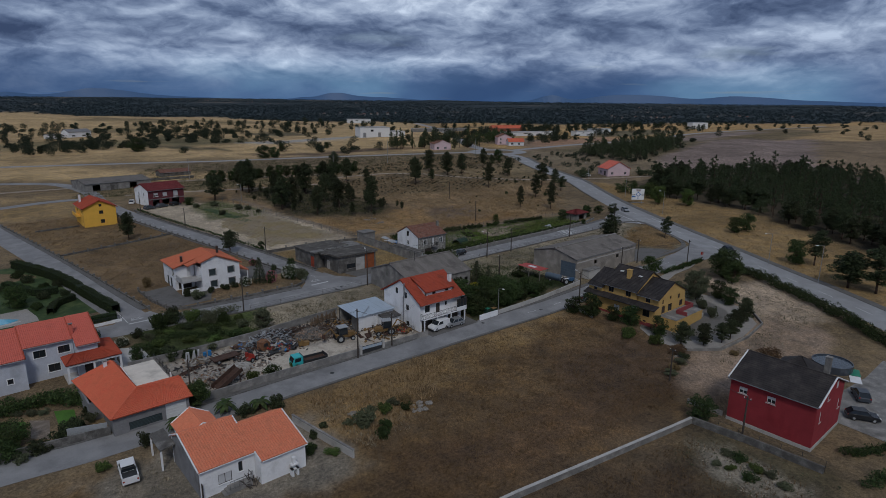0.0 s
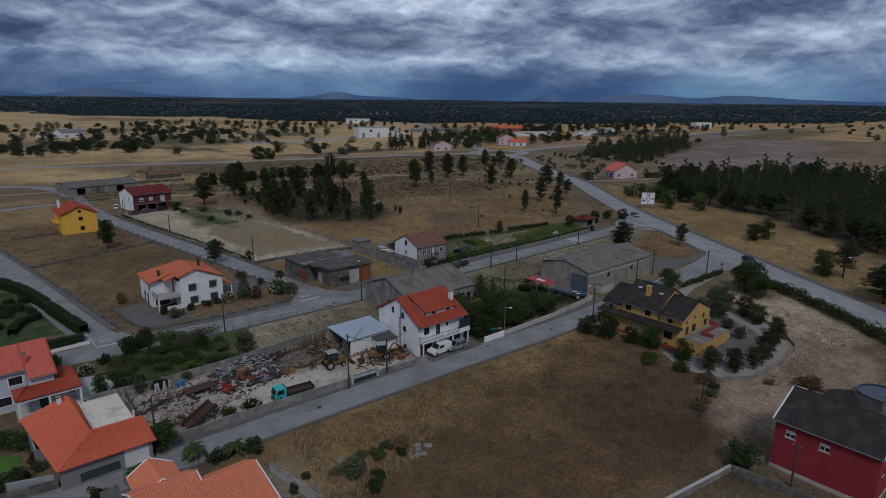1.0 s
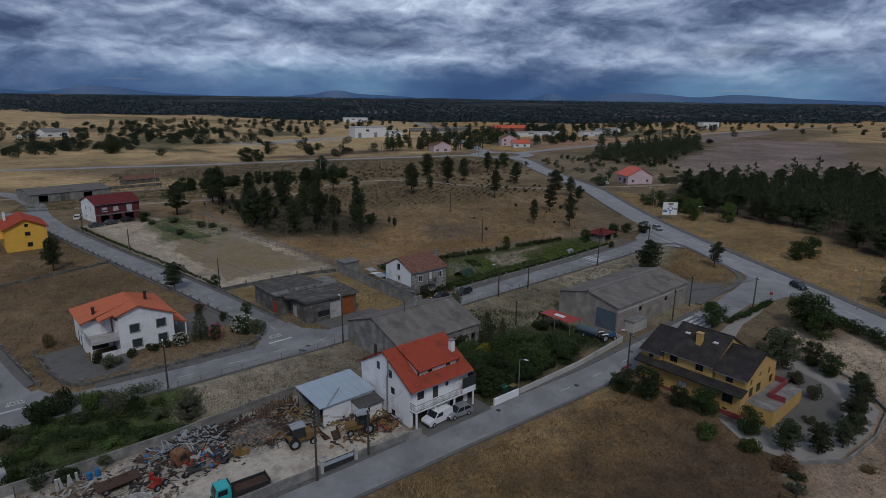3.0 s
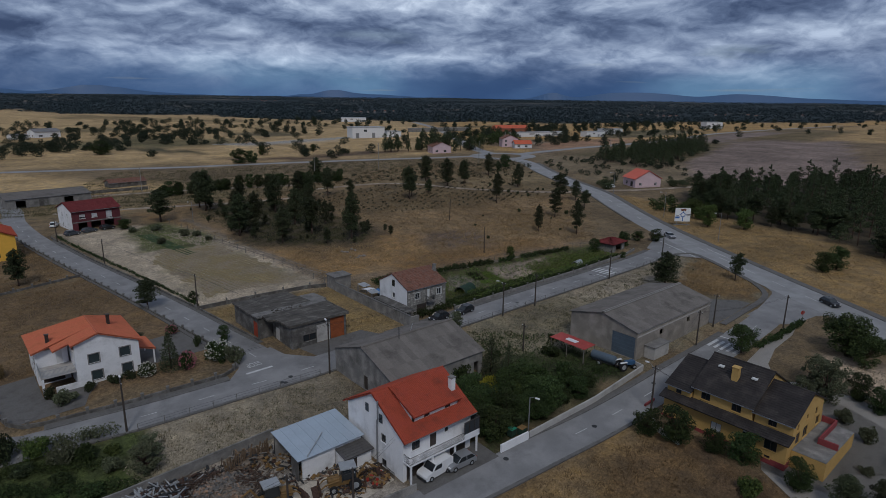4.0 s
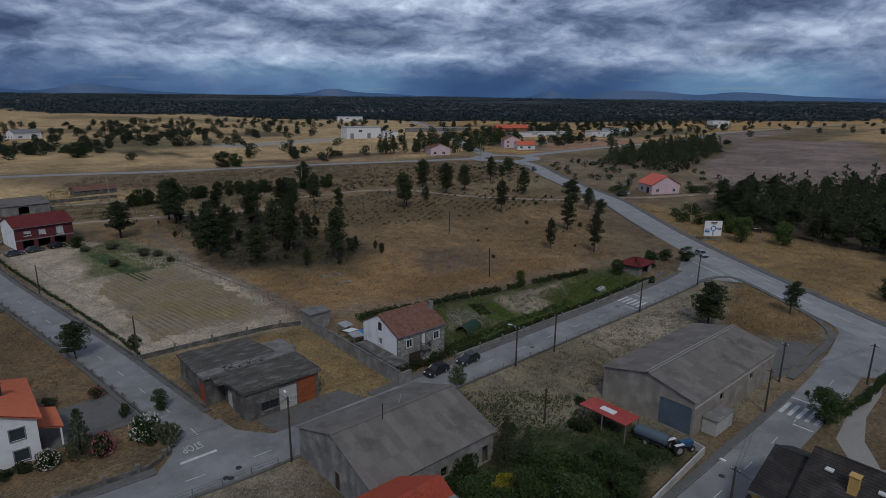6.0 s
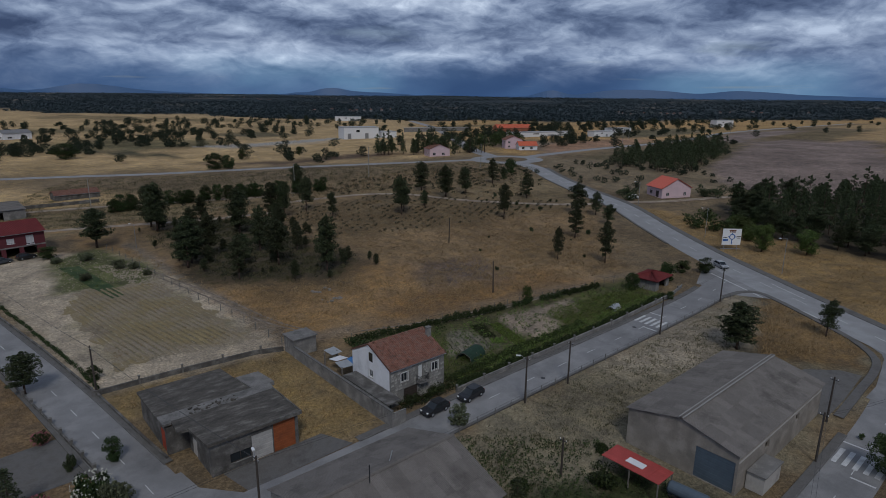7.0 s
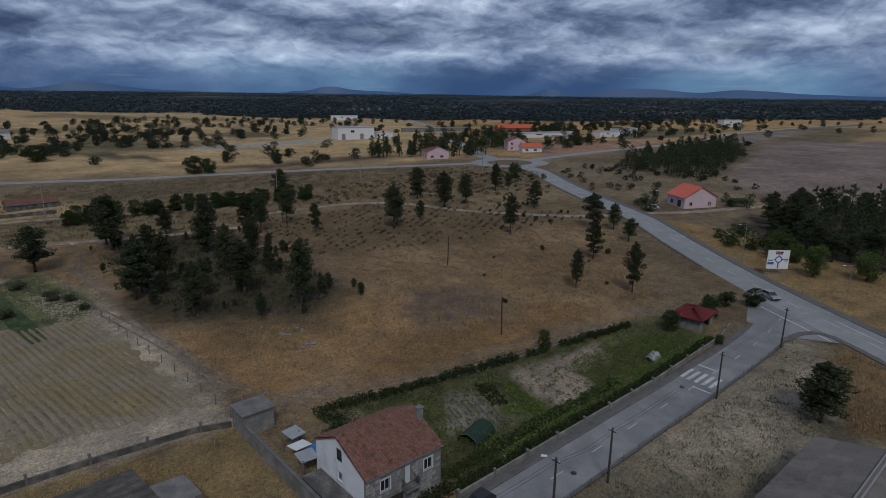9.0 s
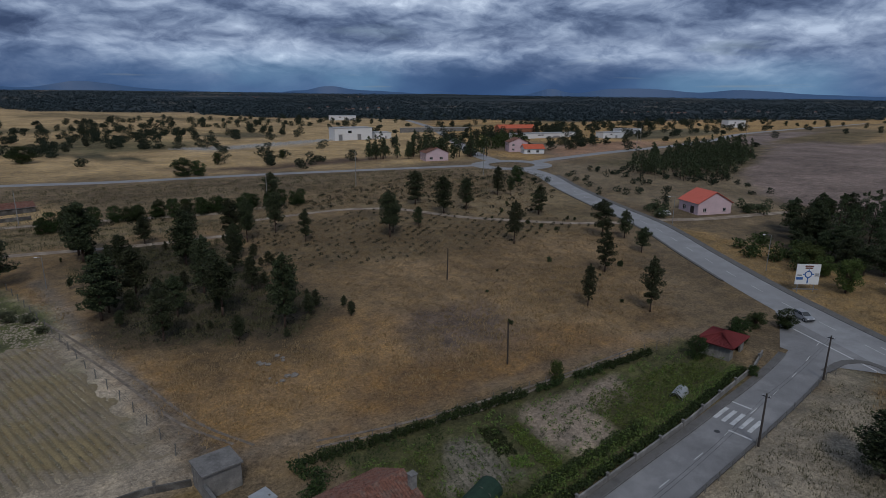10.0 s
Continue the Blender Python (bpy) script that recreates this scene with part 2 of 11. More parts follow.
for name_, kw in dict(
    asphalt=dict(colour=(0.215, 0.215, 0.222), var=0.13, scale=0.25, fine=9, bump=0.2, tint=(0.235, 0.235, 0.24), stain=(0.14, 0.14, 0.144)),
    asphalt_main=dict(colour=(0.26, 0.262, 0.27), var=0.09, scale=0.2, fine=9, bump=0.2, tint=(0.28, 0.285, 0.295), stain=(0.19, 0.193, 0.2)),
    asphalt_dark=dict(colour=(0.07, 0.07, 0.072), var=0.2, scale=0.8, fine=9, stain=(0.11, 0.105, 0.1)),
    pavement=dict(colour=(0.135, 0.13, 0.128), var=0.2, scale=0.7, fine=7, tint=(0.10, 0.095, 0.09), stain=(0.075, 0.072, 0.068)),
    kerb=dict(colour=(0.14, 0.138, 0.135), var=0.25, scale=0.9, fine=10, stain=(0.07, 0.068, 0.065)),
    paint_white=dict(colour=(0.52, 0.53, 0.54), var=0.18, scale=1.2, fine=14, rough=0.7, stain=(0.3, 0.3, 0.3)),
    dirt_track=dict(colour=(0.25, 0.2, 0.155), var=0.22, scale=0.35, fine=4, tint=(0.32, 0.27, 0.215), bump=0.5),
    concrete=dict(colour=(0.2, 0.195, 0.19), var=0.2, scale=0.6, fine=8, stain=(0.1, 0.096, 0.09), tint=(0.25, 0.24, 0.23)),
    concrete_dark=dict(colour=(0.105, 0.1, 0.095), var=0.3, scale=0.7, fine=8, stain=(0.05, 0.047, 0.043), tint=(0.15, 0.145, 0.14)),
    concrete_pale=dict(colour=(0.42, 0.41, 0.4), var=0.12, scale=0.7, fine=9, stain=(0.27, 0.26, 0.25)),
    slab_roof=dict(colour=(0.085, 0.078, 0.07), var=0.35, scale=0.8, fine=6, tint=(0.125, 0.118, 0.108), tint_at=0.6, stain=(0.04, 0.037, 0.034), stretch=(0.6, 1.5, 1)),
    slab_roof_pale=dict(colour=(0.17, 0.165, 0.16), var=0.3, scale=0.7, fine=6, stain=(0.08, 0.078, 0.074)),
    render_white=dict(colour=(0.74, 0.75, 0.78), var=0.06, scale=0.7, fine=6, bump=0.1, stain=(0.52, 0.53, 0.55)),
    # grey render; also stands for the shaded west gable of the white house
    render_grey=dict(colour=(0.2, 0.2, 0.21), var=0.14, scale=0.7, fine=6, bump=0.15, stain=(0.13, 0.13, 0.13)),
    render_bluewhite=dict(colour=(0.5, 0.53, 0.6), var=0.08, scale=0.5, fine=6, bump=0.1, stain=(0.36, 0.38, 0.43)),
    render_yellow=dict(colour=(0.5, 0.325, 0.115), var=0.09, scale=0.6, fine=7, bump=0.12, stain=(0.46, 0.29, 0.1)),
    render_yellow_far=dict(colour=(0.75, 0.43, 0.07), var=0.07, scale=0.6, fine=7, bump=0.12),
    render_red=dict(colour=(0.26, 0.03, 0.038), var=0.12, scale=0.5, fine=7, bump=0.12, stain=(0.21, 0.018, 0.024)),
    render_pink=dict(colour=(0.6, 0.46, 0.5), var=0.08, scale=0.4, fine=6, bump=0.1),
    render_maroon=dict(colour=(0.12, 0.032, 0.04), var=0.12, scale=0.5, fine=6, bump=0.1),
    render_brick=dict(colour=(0.28, 0.12, 0.075), var=0.15, scale=0.3, fine=4, bump=0.1),
    render_darkred=dict(colour=(0.24, 0.05, 0.055), var=0.12, scale=0.5, fine=6, bump=0.1),
    terracotta=dict(colour=(0.58, 0.14, 0.075), var=0.16, scale=0.6, fine=5, tint=(0.5, 0.11, 0.06), bump=0.15),
    terracotta_bright=dict(colour=(0.5, 0.15, 0.08), var=0.2, scale=0.6, fine=5, tint=(0.42, 0.115, 0.065), bump=0.15),
    terracotta_red=dict(colour=(0.36, 0.068, 0.036), var=0.2, scale=0.7, fine=5, tint=(0.29, 0.055, 0.034), stain=(0.2, 0.05, 0.034), bump=0.15),
    terracotta_near=dict(colour=(0.64, 0.215, 0.12), var=0.2, scale=0.9, fine=4.5, tint=(0.53, 0.165, 0.09), bump=0.15),
    terracotta_pink=dict(colour=(0.58, 0.145, 0.105), var=0.14, scale=0.5, fine=5, tint=(0.51, 0.125, 0.092), bump=0.15),
    terracotta_old=dict(colour=(0.215, 0.098, 0.07), var=0.55, scale=1.6, fine=4, tint=(0.13, 0.08, 0.065), stain=(0.12, 0.085, 0.07), bump=0.3),
    tile_dark=dict(colour=(0.030, 0.026, 0.026), var=0.3, scale=0.6, fine=5, tint=(0.042, 0.036, 0.034), bump=0.2, rough=0.7),
    tile_maroon=dict(colour=(0.15, 0.028, 0.03), var=0.16, scale=0.5, fine=5, bump=0.2),
    fibre_cement=dict(colour=(0.172, 0.158, 0.148), per_object=0.13, var=0.16, scale=0.4, fine=6, tint=(0.13, 0.119, 0.11), stain=(0.075, 0.069, 0.063)),
    fibre_cement_dark=dict(colour=(0.1, 0.096, 0.095), var=0.2, scale=0.5, fine=6, stain=(0.055, 0.052, 0.05)),
    sheet_blue=dict(colour=(0.35, 0.42, 0.50), var=0.06, scale=0.4, fine=5, rough=0.45, bump=0.05, stain=(0.36, 0.42, 0.5), spec=0.5),
    sheet_red=dict(colour=(0.36, 0.058, 0.05), var=0.15, scale=0.8, fine=6, rough=0.6),
    sheet_slate=dict(colour=(0.085, 0.115, 0.15), var=0.12, scale=0.6, fine=6, rough=0.55),
    rust=dict(colour=(0.078, 0.044, 0.033), var=0.5, scale=1.2, fine=8, tint=(0.05, 0.034, 0.028), rough=0.9),
    rust_cabin=dict(colour=(0.2, 0.1, 0.055), var=0.4, scale=1.5, fine=8, stain=(0.1, 0.05, 0.035)),
    terrace=dict(colour=(0.66, 0.615, 0.55), var=0.1, scale=0.5, fine=8, stain=(0.38, 0.35, 0.31)),
    block_wall=dict(colour=(0.25, 0.228, 0.205), var=0.14, scale=0.5, fine=7, stain=(0.16, 0.147, 0.132), tint=(0.29, 0.265, 0.24)),
    rust_door=dict(colour=(0.27, 0.08, 0.03), var=0.15, scale=1.0, fine=8, stain=(0.17, 0.055, 0.03), rough=0.8),
    door_red=dict(colour=(0.28, 0.05, 0.025), var=0.2, scale=1.0, fine=8, rough=0.8),
    metal_grey=dict(colour=(0.3, 0.31, 0.33), var=0.12, scale=2, fine=12, rough=0.5, metal=0.6),
    metal_dark=dict(colour=(0.035, 0.037, 0.04), var=0.2, scale=2, fine=12, rough=0.5),
    galv=dict(colour=(0.36, 0.38, 0.4), var=0.12, scale=1.0, fine=9, rough=0.5, metal=0.3),
    white_metal=dict(colour=(0.7, 0.71, 0.73), var=0.06, scale=1.0, fine=9, rough=0.5),
    pole_wood=dict(colour=(0.06, 0.05, 0.044), var=0.25, scale=1.5, fine=10, stretch=(6, 6, 0.6)),
    pole_concrete=dict(colour=(0.27, 0.265, 0.255), var=0.12, scale=1.0, fine=10),
    post_concrete=dict(colour=(0.16, 0.155, 0.148), var=0.2, scale=2.0, fine=12),
    bark=dict(colour=(0.075, 0.05, 0.038), var=0.35, scale=2.5, fine=14, stretch=(4, 4, 0.7), bump=0.6),
    wood=dict(colour=(0.17, 0.12, 0.08), var=0.35, scale=2.0, fine=12, stretch=(1, 1, 5)),
    wood_grey=dict(colour=(0.17, 0.155, 0.14), var=0.35, scale=2.0, fine=12),
    car_white=dict(colour=(0.7, 0.71, 0.73), var=0.03, scale=1, fine=8, rough=0.3, bump=0, spec=0.5),
    car_silver=dict(colour=(0.34, 0.35, 0.37), var=0.03, scale=1, fine=8, rough=0.3, bump=0, metal=0.5, spec=0.5),
    car_black=dict(colour=(0.018, 0.019, 0.022), var=0.05, scale=1, fine=8, rough=0.25, bump=0, spec=0.5),
    car_slate=dict(colour=(0.05, 0.06, 0.075), var=0.05, scale=1, fine=8, rough=0.3, bump=0, spec=0.5),
    car_teal=dict(colour=(0.05, 0.42, 0.45), var=0.1, scale=1, fine=8, rough=0.45, bump=0, spec=0.4),
    digger_yellow=dict(colour=(0.19, 0.115, 0.045), var=0.25, scale=1.5, fine=9, stain=(0.22, 0.12, 0.04), rough=0.7),
    tractor_blue=dict(colour=(0.04, 0.1, 0.2), var=0.2, scale=1.5, fine=9, rough=0.6),
    paint_red=dict(colour=(0.3, 0.035, 0.025), var=0.2, scale=1.5, fine=9, rough=0.6),
    paint_blue=dict(colour=(0.03, 0.17, 0.4), var=0.15, scale=1.5, fine=9, rough=0.6),
    paint_green=dict(colour=(0.03, 0.22, 0.14), var=0.15, scale=1.5, fine=9, rough=0.6),
    rubber=dict(colour=(0.02, 0.02, 0.021), var=0.2, scale=3, fine=12, rough=0.9),
    scrap_pale=dict(colour=(0.36, 0.35, 0.33), var=0.35, scale=1.5, fine=7, tint=(0.22, 0.2, 0.18)),
    scrap_mixed=dict(colour=(0.19, 0.165, 0.145), var=0.5, scale=1.4, fine=6, tint=(0.26, 0.16, 0.1), stain=(0.05, 0.045, 0.04)),
    stone=dict(colour=(0.24, 0.235, 0.225), var=0.25, scale=1.5, fine=9, per_object=0.35, tint=(0.3, 0.29, 0.27)),
    mortar=dict(colour=(0.19, 0.185, 0.175), var=0.2, scale=2, fine=9),
    rock=dict(colour=(0.22, 0.205, 0.185), var=0.3, scale=1.2, fine=6, tint=(0.2, 0.18, 0.165), bump=0.6),
    lawn=dict(colour=(0.034, 0.062, 0.02), var=0.3, scale=0.4, fine=7, tint=(0.06, 0.08, 0.03), bump=0.5),
    lawn_bright=dict(colour=(0.06, 0.14, 0.022), var=0.25, scale=0.5, fine=7, bump=0.5),
    furrow_soil=dict(colour=(0.3, 0.25, 0.185), var=0.4, scale=0.12, fine=4, bump=0.8, tint=(0.19, 0.15, 0.08), tint_at=0.47, stain=(0.17, 0.137, 0.092)),
    clod=dict(colour=(0.32, 0.275, 0.215), var=0.35, scale=0.3, fine=3, tint=(0.2, 0.17, 0.13)),
    soil=dict(colour=(0.165, 0.135, 0.11), var=0.3, scale=0.7, fine=5, bump=0.7, tint=(0.2, 0.17, 0.14)),
    gravel_yard=dict(colour=(0.5, 0.45, 0.38), var=0.25, scale=0.5, fine=6, bump=0.6, tint=(0.3, 0.265, 0.225), stain=(0.19, 0.165, 0.14)),
    path_pale=dict(colour=(0.3, 0.285, 0.27), var=0.2, scale=0.5, fine=6, bump=0.3, tint=(0.25, 0.235, 0.22)),
    pool_water=dict(colour=(0.12, 0.42, 0.6), var=0.1, scale=2, fine=6, rough=0.1, bump=0.1, spec=0.5),
    pool_dark=dict(colour=(0.05, 0.065, 0.085), var=0.1, scale=2, fine=6, rough=0.1, bump=0.1, spec=0.5),
    net_green=dict(colour=(0.02, 0.045, 0.03), var=0.2, scale=2, fine=12),
    tarp_blue=dict(colour=(0.04, 0.16, 0.4), var=0.2, scale=2, fine=9, rough=0.5),
    hill_blue=dict(colour=(0.04, 0.085, 0.16), var=0.08, scale=0.002, fine=0.01, bump=0),
    sign_white=dict(colour=(0.72, 0.74, 0.76), var=0.04, scale=1, fine=6, rough=0.4, bump=0),
    sign_blue=dict(colour=(0.05, 0.13, 0.36), var=0.04, scale=1, fine=6, rough=0.4, bump=0),
    sign_brown=dict(colour=(0.15, 0.06, 0.04), var=0.04, scale=1, fine=6, rough=0.4, bump=0),
    flower_white=dict(colour=(0.5, 0.5, 0.44), var=0.1, scale=3, fine=12, bump=0),
    flower_pink=dict(colour=(0.36, 0.11, 0.15), var=0.15, scale=3, fine=12, bump=0),
).items():
    MT[name_] = material(name_, **kw)
# distance haze on the hills: a blue base colour plus a weak glow
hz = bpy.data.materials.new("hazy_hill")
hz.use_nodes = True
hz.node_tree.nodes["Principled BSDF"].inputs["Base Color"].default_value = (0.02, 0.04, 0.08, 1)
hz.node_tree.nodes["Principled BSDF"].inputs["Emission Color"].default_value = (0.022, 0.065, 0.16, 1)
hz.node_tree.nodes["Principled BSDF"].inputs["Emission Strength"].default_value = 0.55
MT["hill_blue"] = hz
MT["glass"] = glass_material("glass")
MT["interior"] = material("interior", (0.03, 0.03, 0.032), var=0.1, bump=0)
MT["shutter"] = material("shutter", (0.5, 0.51, 0.53), var=0.05, rough=0.6)
MT["shutter_dark"] = material("shutter_dark", (0.035, 0.05, 0.055), var=0.08, rough=0.6)
MT["frame_white"] = material("frame_white", (0.6, 0.61, 0.62), var=0.04, rough=0.5)
MT["frame_dark"] = material("frame_dark", (0.05, 0.04, 0.035), var=0.1, rough=0.5)
MT["straw"] = leaf_material("straw", (0.225, 0.155, 0.08), (0.37, 0.265, 0.145), 0.05)
MT["straw_dark"] = leaf_material("straw_dark", (0.08, 0.053, 0.028), (0.175, 0.116, 0.058), 0.05)
MT["straw_brown"] = leaf_material("straw_brown", (0.155, 0.11, 0.063), (0.27, 0.194, 0.11), 0.05)
MT["straw_pale"] = leaf_material("straw_pale", (0.17, 0.145, 0.10), (0.35, 0.30, 0.215), 0.05)
MT["weeds"] = leaf_material("weeds", (0.045, 0.045, 0.024), (0.13, 0.125, 0.065), 0.05)
MT["pine"] = leaf_material("pine", (0.010, 0.017, 0.009), (0.070, 0.088, 0.040))
MT["pine_grey"] = leaf_material("pine_grey", (0.013, 0.019, 0.010), (0.074, 0.085, 0.041))
MT["broadleaf"] = leaf_material("broadleaf", (0.012, 0.023, 0.008), (0.068, 0.098, 0.03))
MT["bright_leaf"] = leaf_material("bright_leaf", (0.045, 0.078, 0.016), (0.165, 0.235, 0.05))
MT["olive_leaf"] = leaf_material("olive_leaf", (0.05, 0.06, 0.032), (0.115, 0.125, 0.075))
MT["fresh_leaf"] = leaf_material("fresh_leaf", (0.024, 0.046, 0.012), (0.105, 0.145, 0.038))
MT["crop_leaf"] = leaf_material("crop_leaf", (0.035, 0.065, 0.016), (0.16, 0.215, 0.055))
MT["hedge_leaf"] = leaf_material("hedge_leaf", (0.009, 0.018, 0.007), (0.052, 0.08, 0.024))
MT["hedge_core"] = material("hedge_core", (0.012, 0.02, 0.009), var=0.3, scale=2.0, bump=0.6)
MT["yellow_leaf"] = leaf_material("yellow_leaf", (0.14, 0.13, 0.012), (0.3, 0.28, 0.03))
MT["dry_leaf"] = leaf_material("dry_leaf", (0.09, 0.06, 0.03), (0.17, 0.12, 0.06))
# far trees: the distance haze is put into the leaf colour as blue
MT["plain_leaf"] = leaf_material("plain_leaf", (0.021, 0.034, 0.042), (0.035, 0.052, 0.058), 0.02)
MT["far_leaf"] = leaf_material("far_leaf", (0.012, 0.02, 0.012), (0.036, 0.05, 0.028))


# ---- building blocks ----
def ground_z(x, y):
    """Height of the land: nearly level, rising a little towards the junction, then out to the wooded plain."""
    x, y = np.asarray(x, float), np.asarray(y, float)
    d, l = 0.656 * x + 0.755 * y, 0.755 * x - 0.656 * y
    # far out the plain rises evenly all round
    r = np.hypot(x, y)
    d = np.where(r > 1300, np.clip((r - 1300) / 700, 0, 1) * r + (1 - np.clip((r - 1300) / 700, 0, 1)) * d, d)
    z = np.interp(d, [73, 97.5, 134, 183, 244, 290, 377, 570, 800, 1300, 2400, 4800], [-1.46, -1.1, 0.85, 1.7, 3.0, 4.2, 6.5, 7.5, 7.0, 2.0, 8.0, 31])
    k = np.clip((d - 220) / 160, 0, 1) * np.clip((1000 - d) / 300, 0, 1)
    return z + 0.014 * np.clip(l - 40, -300, 60) * k


def gz(x, y):
    return float(ground_z(x, y))


class Shape:
    """Collects vertices and faces for one mesh."""

    def __init__(self):
        self.v, self.f = [], []

    def add(self, verts, faces):
        n = len(self.v)
        self.v += [tuple(p) for p in verts]
        self.f += [tuple(i + n for i in q) for q in faces]
        return self

    def box(self, x0, y0, z0, x1, y1, z1, m=None):
        c = [Vector((x, y, z)) for z in (z0, z1) for y in (y0, y1) for x in (x0, x1)]
        if m:
            c = [m @ p for p in c]
        return self.add(c, [(0, 2, 3, 1), (4, 5, 7, 6), (0, 1, 5, 4), (1, 3, 7, 5), (3, 2, 6, 7), (2, 0, 4, 6)])

    def prism(self, poly, z0, z1, m=None):
        n = len(poly)
        c = [Vector((x, y, z0)) for x, y in poly] + [Vector((x, y, z1)) for x, y in poly]
        if m:
            c = [m @ p for p in c]
        return self.add(c, [tuple(range(n - 1, -1, -1)), tuple(range(n, 2 * n))] + [(i, (i + 1) % n, (i + 1) % n + n, i + n) for i in range(n)])

    def side(self, poly, y0, y1, m=None):
        """An outline in x, z drawn out along y."""
        n = len(poly)
        c = [Vector((x, y0, z)) for x, z in poly] + [Vector((x, y1, z)) for x, z in poly]
        if m:
            c = [m @ p for p in c]
        return self.add(c, [tuple(range(n)), tuple(range(2 * n - 1, n - 1, -1))] + [(i, i + n, (i + 1) % n + n, (i + 1) % n) for i in range(n)])

    def tube(self, p0, p1, r0, r1=None, n=8):
        p0, p1 = Vector(p0), Vector(p1)
        r1 = r0 if r1 is None else r1
        q = (p1 - p0).to_track_quat("Z", "Y")
        ring = [Vector((math.cos(2 * math.pi * i / n), math.sin(2 * math.pi * i / n), 0)) for i in range(n)]
        c = [p0 + q @ (r * r0) for r in ring] + [p1 + q @ (r * r1) for r in ring]
        return self.add(c, [tuple(range(n - 1, -1, -1)), tuple(range(n, 2 * n))] + [(i, (i + 1) % n, (i + 1) % n + n, i + n) for i in range(n)])

    def ball(self, c, r, rng=None, rough=0.0, seg=8, rings=5):
        rx, ry, rz = r if isinstance(r, (tuple, list)) else (r, r, r)
        vs, fs = [], []
        for j in range(rings + 1):
            a = math.pi * j / rings
            for i in range(seg):
                b = 2 * math.pi * i / seg
                k = 1 + (rng.uniform(-rough, rough) if rng else 0)
                vs.append((c[0] + rx * k * math.sin(a) * math.cos(b), c[1] + ry * k * math.sin(a) * math.sin(b), c[2] + rz * k * math.cos(a)))
        for j in range(rings):
            for i in range(seg):
                a, b = j * seg + i, j * seg + (i + 1) % seg
                fs.append((a, a + seg, b + seg, b))
        return self.add(vs, fs)

    def mesh(self, name, material_, smooth=False):
        me = bpy.data.meshes.new(name)
        me.from_pydata(self.v, [], self.f)
        me.materials.append(material_)
        if smooth:
            me.shade_smooth()
        me.update()
        return me


def part(name, shape, material_, parent=None, label="", smooth=False):
    if isinstance(material_, str):
        material_ = MT[material_]
    ob = new(name, shape.mesh(name, material_, smooth) if isinstance(shape, Shape) else shape)
    if parent:
        ob.parent = parent
    if label:
        tagged(ob, label)
    return ob


def thing(name, label, category, at=(0, 0), turn=0.0, z=None, group="", kind=""):
    ob = new(name)
    ob.empty_display_size = 0.5
    ob.matrix_world = pose(at[0], at[1], gz(*at) if z is None else z, 0, 0, turn)
    return tagged(ob, label, category, group, kind)


# ---- the ground ----
def polygon_sd(px, py, poly):
    """Signed distance to a polygon, positive inside."""
    poly = np.array(poly, float)
    best, inside = np.full(px.shape, 1e9), np.zeros(px.shape, bool)
    for (ax, ay), (bx, by) in zip(poly, np.roll(poly, -1, 0)):
        ex, ey = bx - ax, by - ay
        t = np.clip(((px - ax) * ex + (py - ay) * ey) / (ex * ex + ey * ey), 0, 1)
        best = np.minimum(best, np.hypot(px - ax - t * ex, py - ay - t * ey))
        cross = ((ay > py) != (by > py)) & (px < (bx - ax) * (py - ay) / (by - ay + 1e-12) + ax)
        inside ^= cross
    return np.where(inside, best, -best)


def wobble(px, py, size, seed):
    """Cheap smooth noise in -1..1."""
    r = np.random.RandomState(seed)
    out = np.zeros(px.shape)
    for k in range(7):
        a, ph, s = r.uniform(0, 6.28), r.uniform(0, 6.28), size * r.uniform(0.5, 1.8)
        out += np.sin((px * math.cos(a) + py * math.sin(a)) * 6.28 / s + ph)
    return out / 3.5


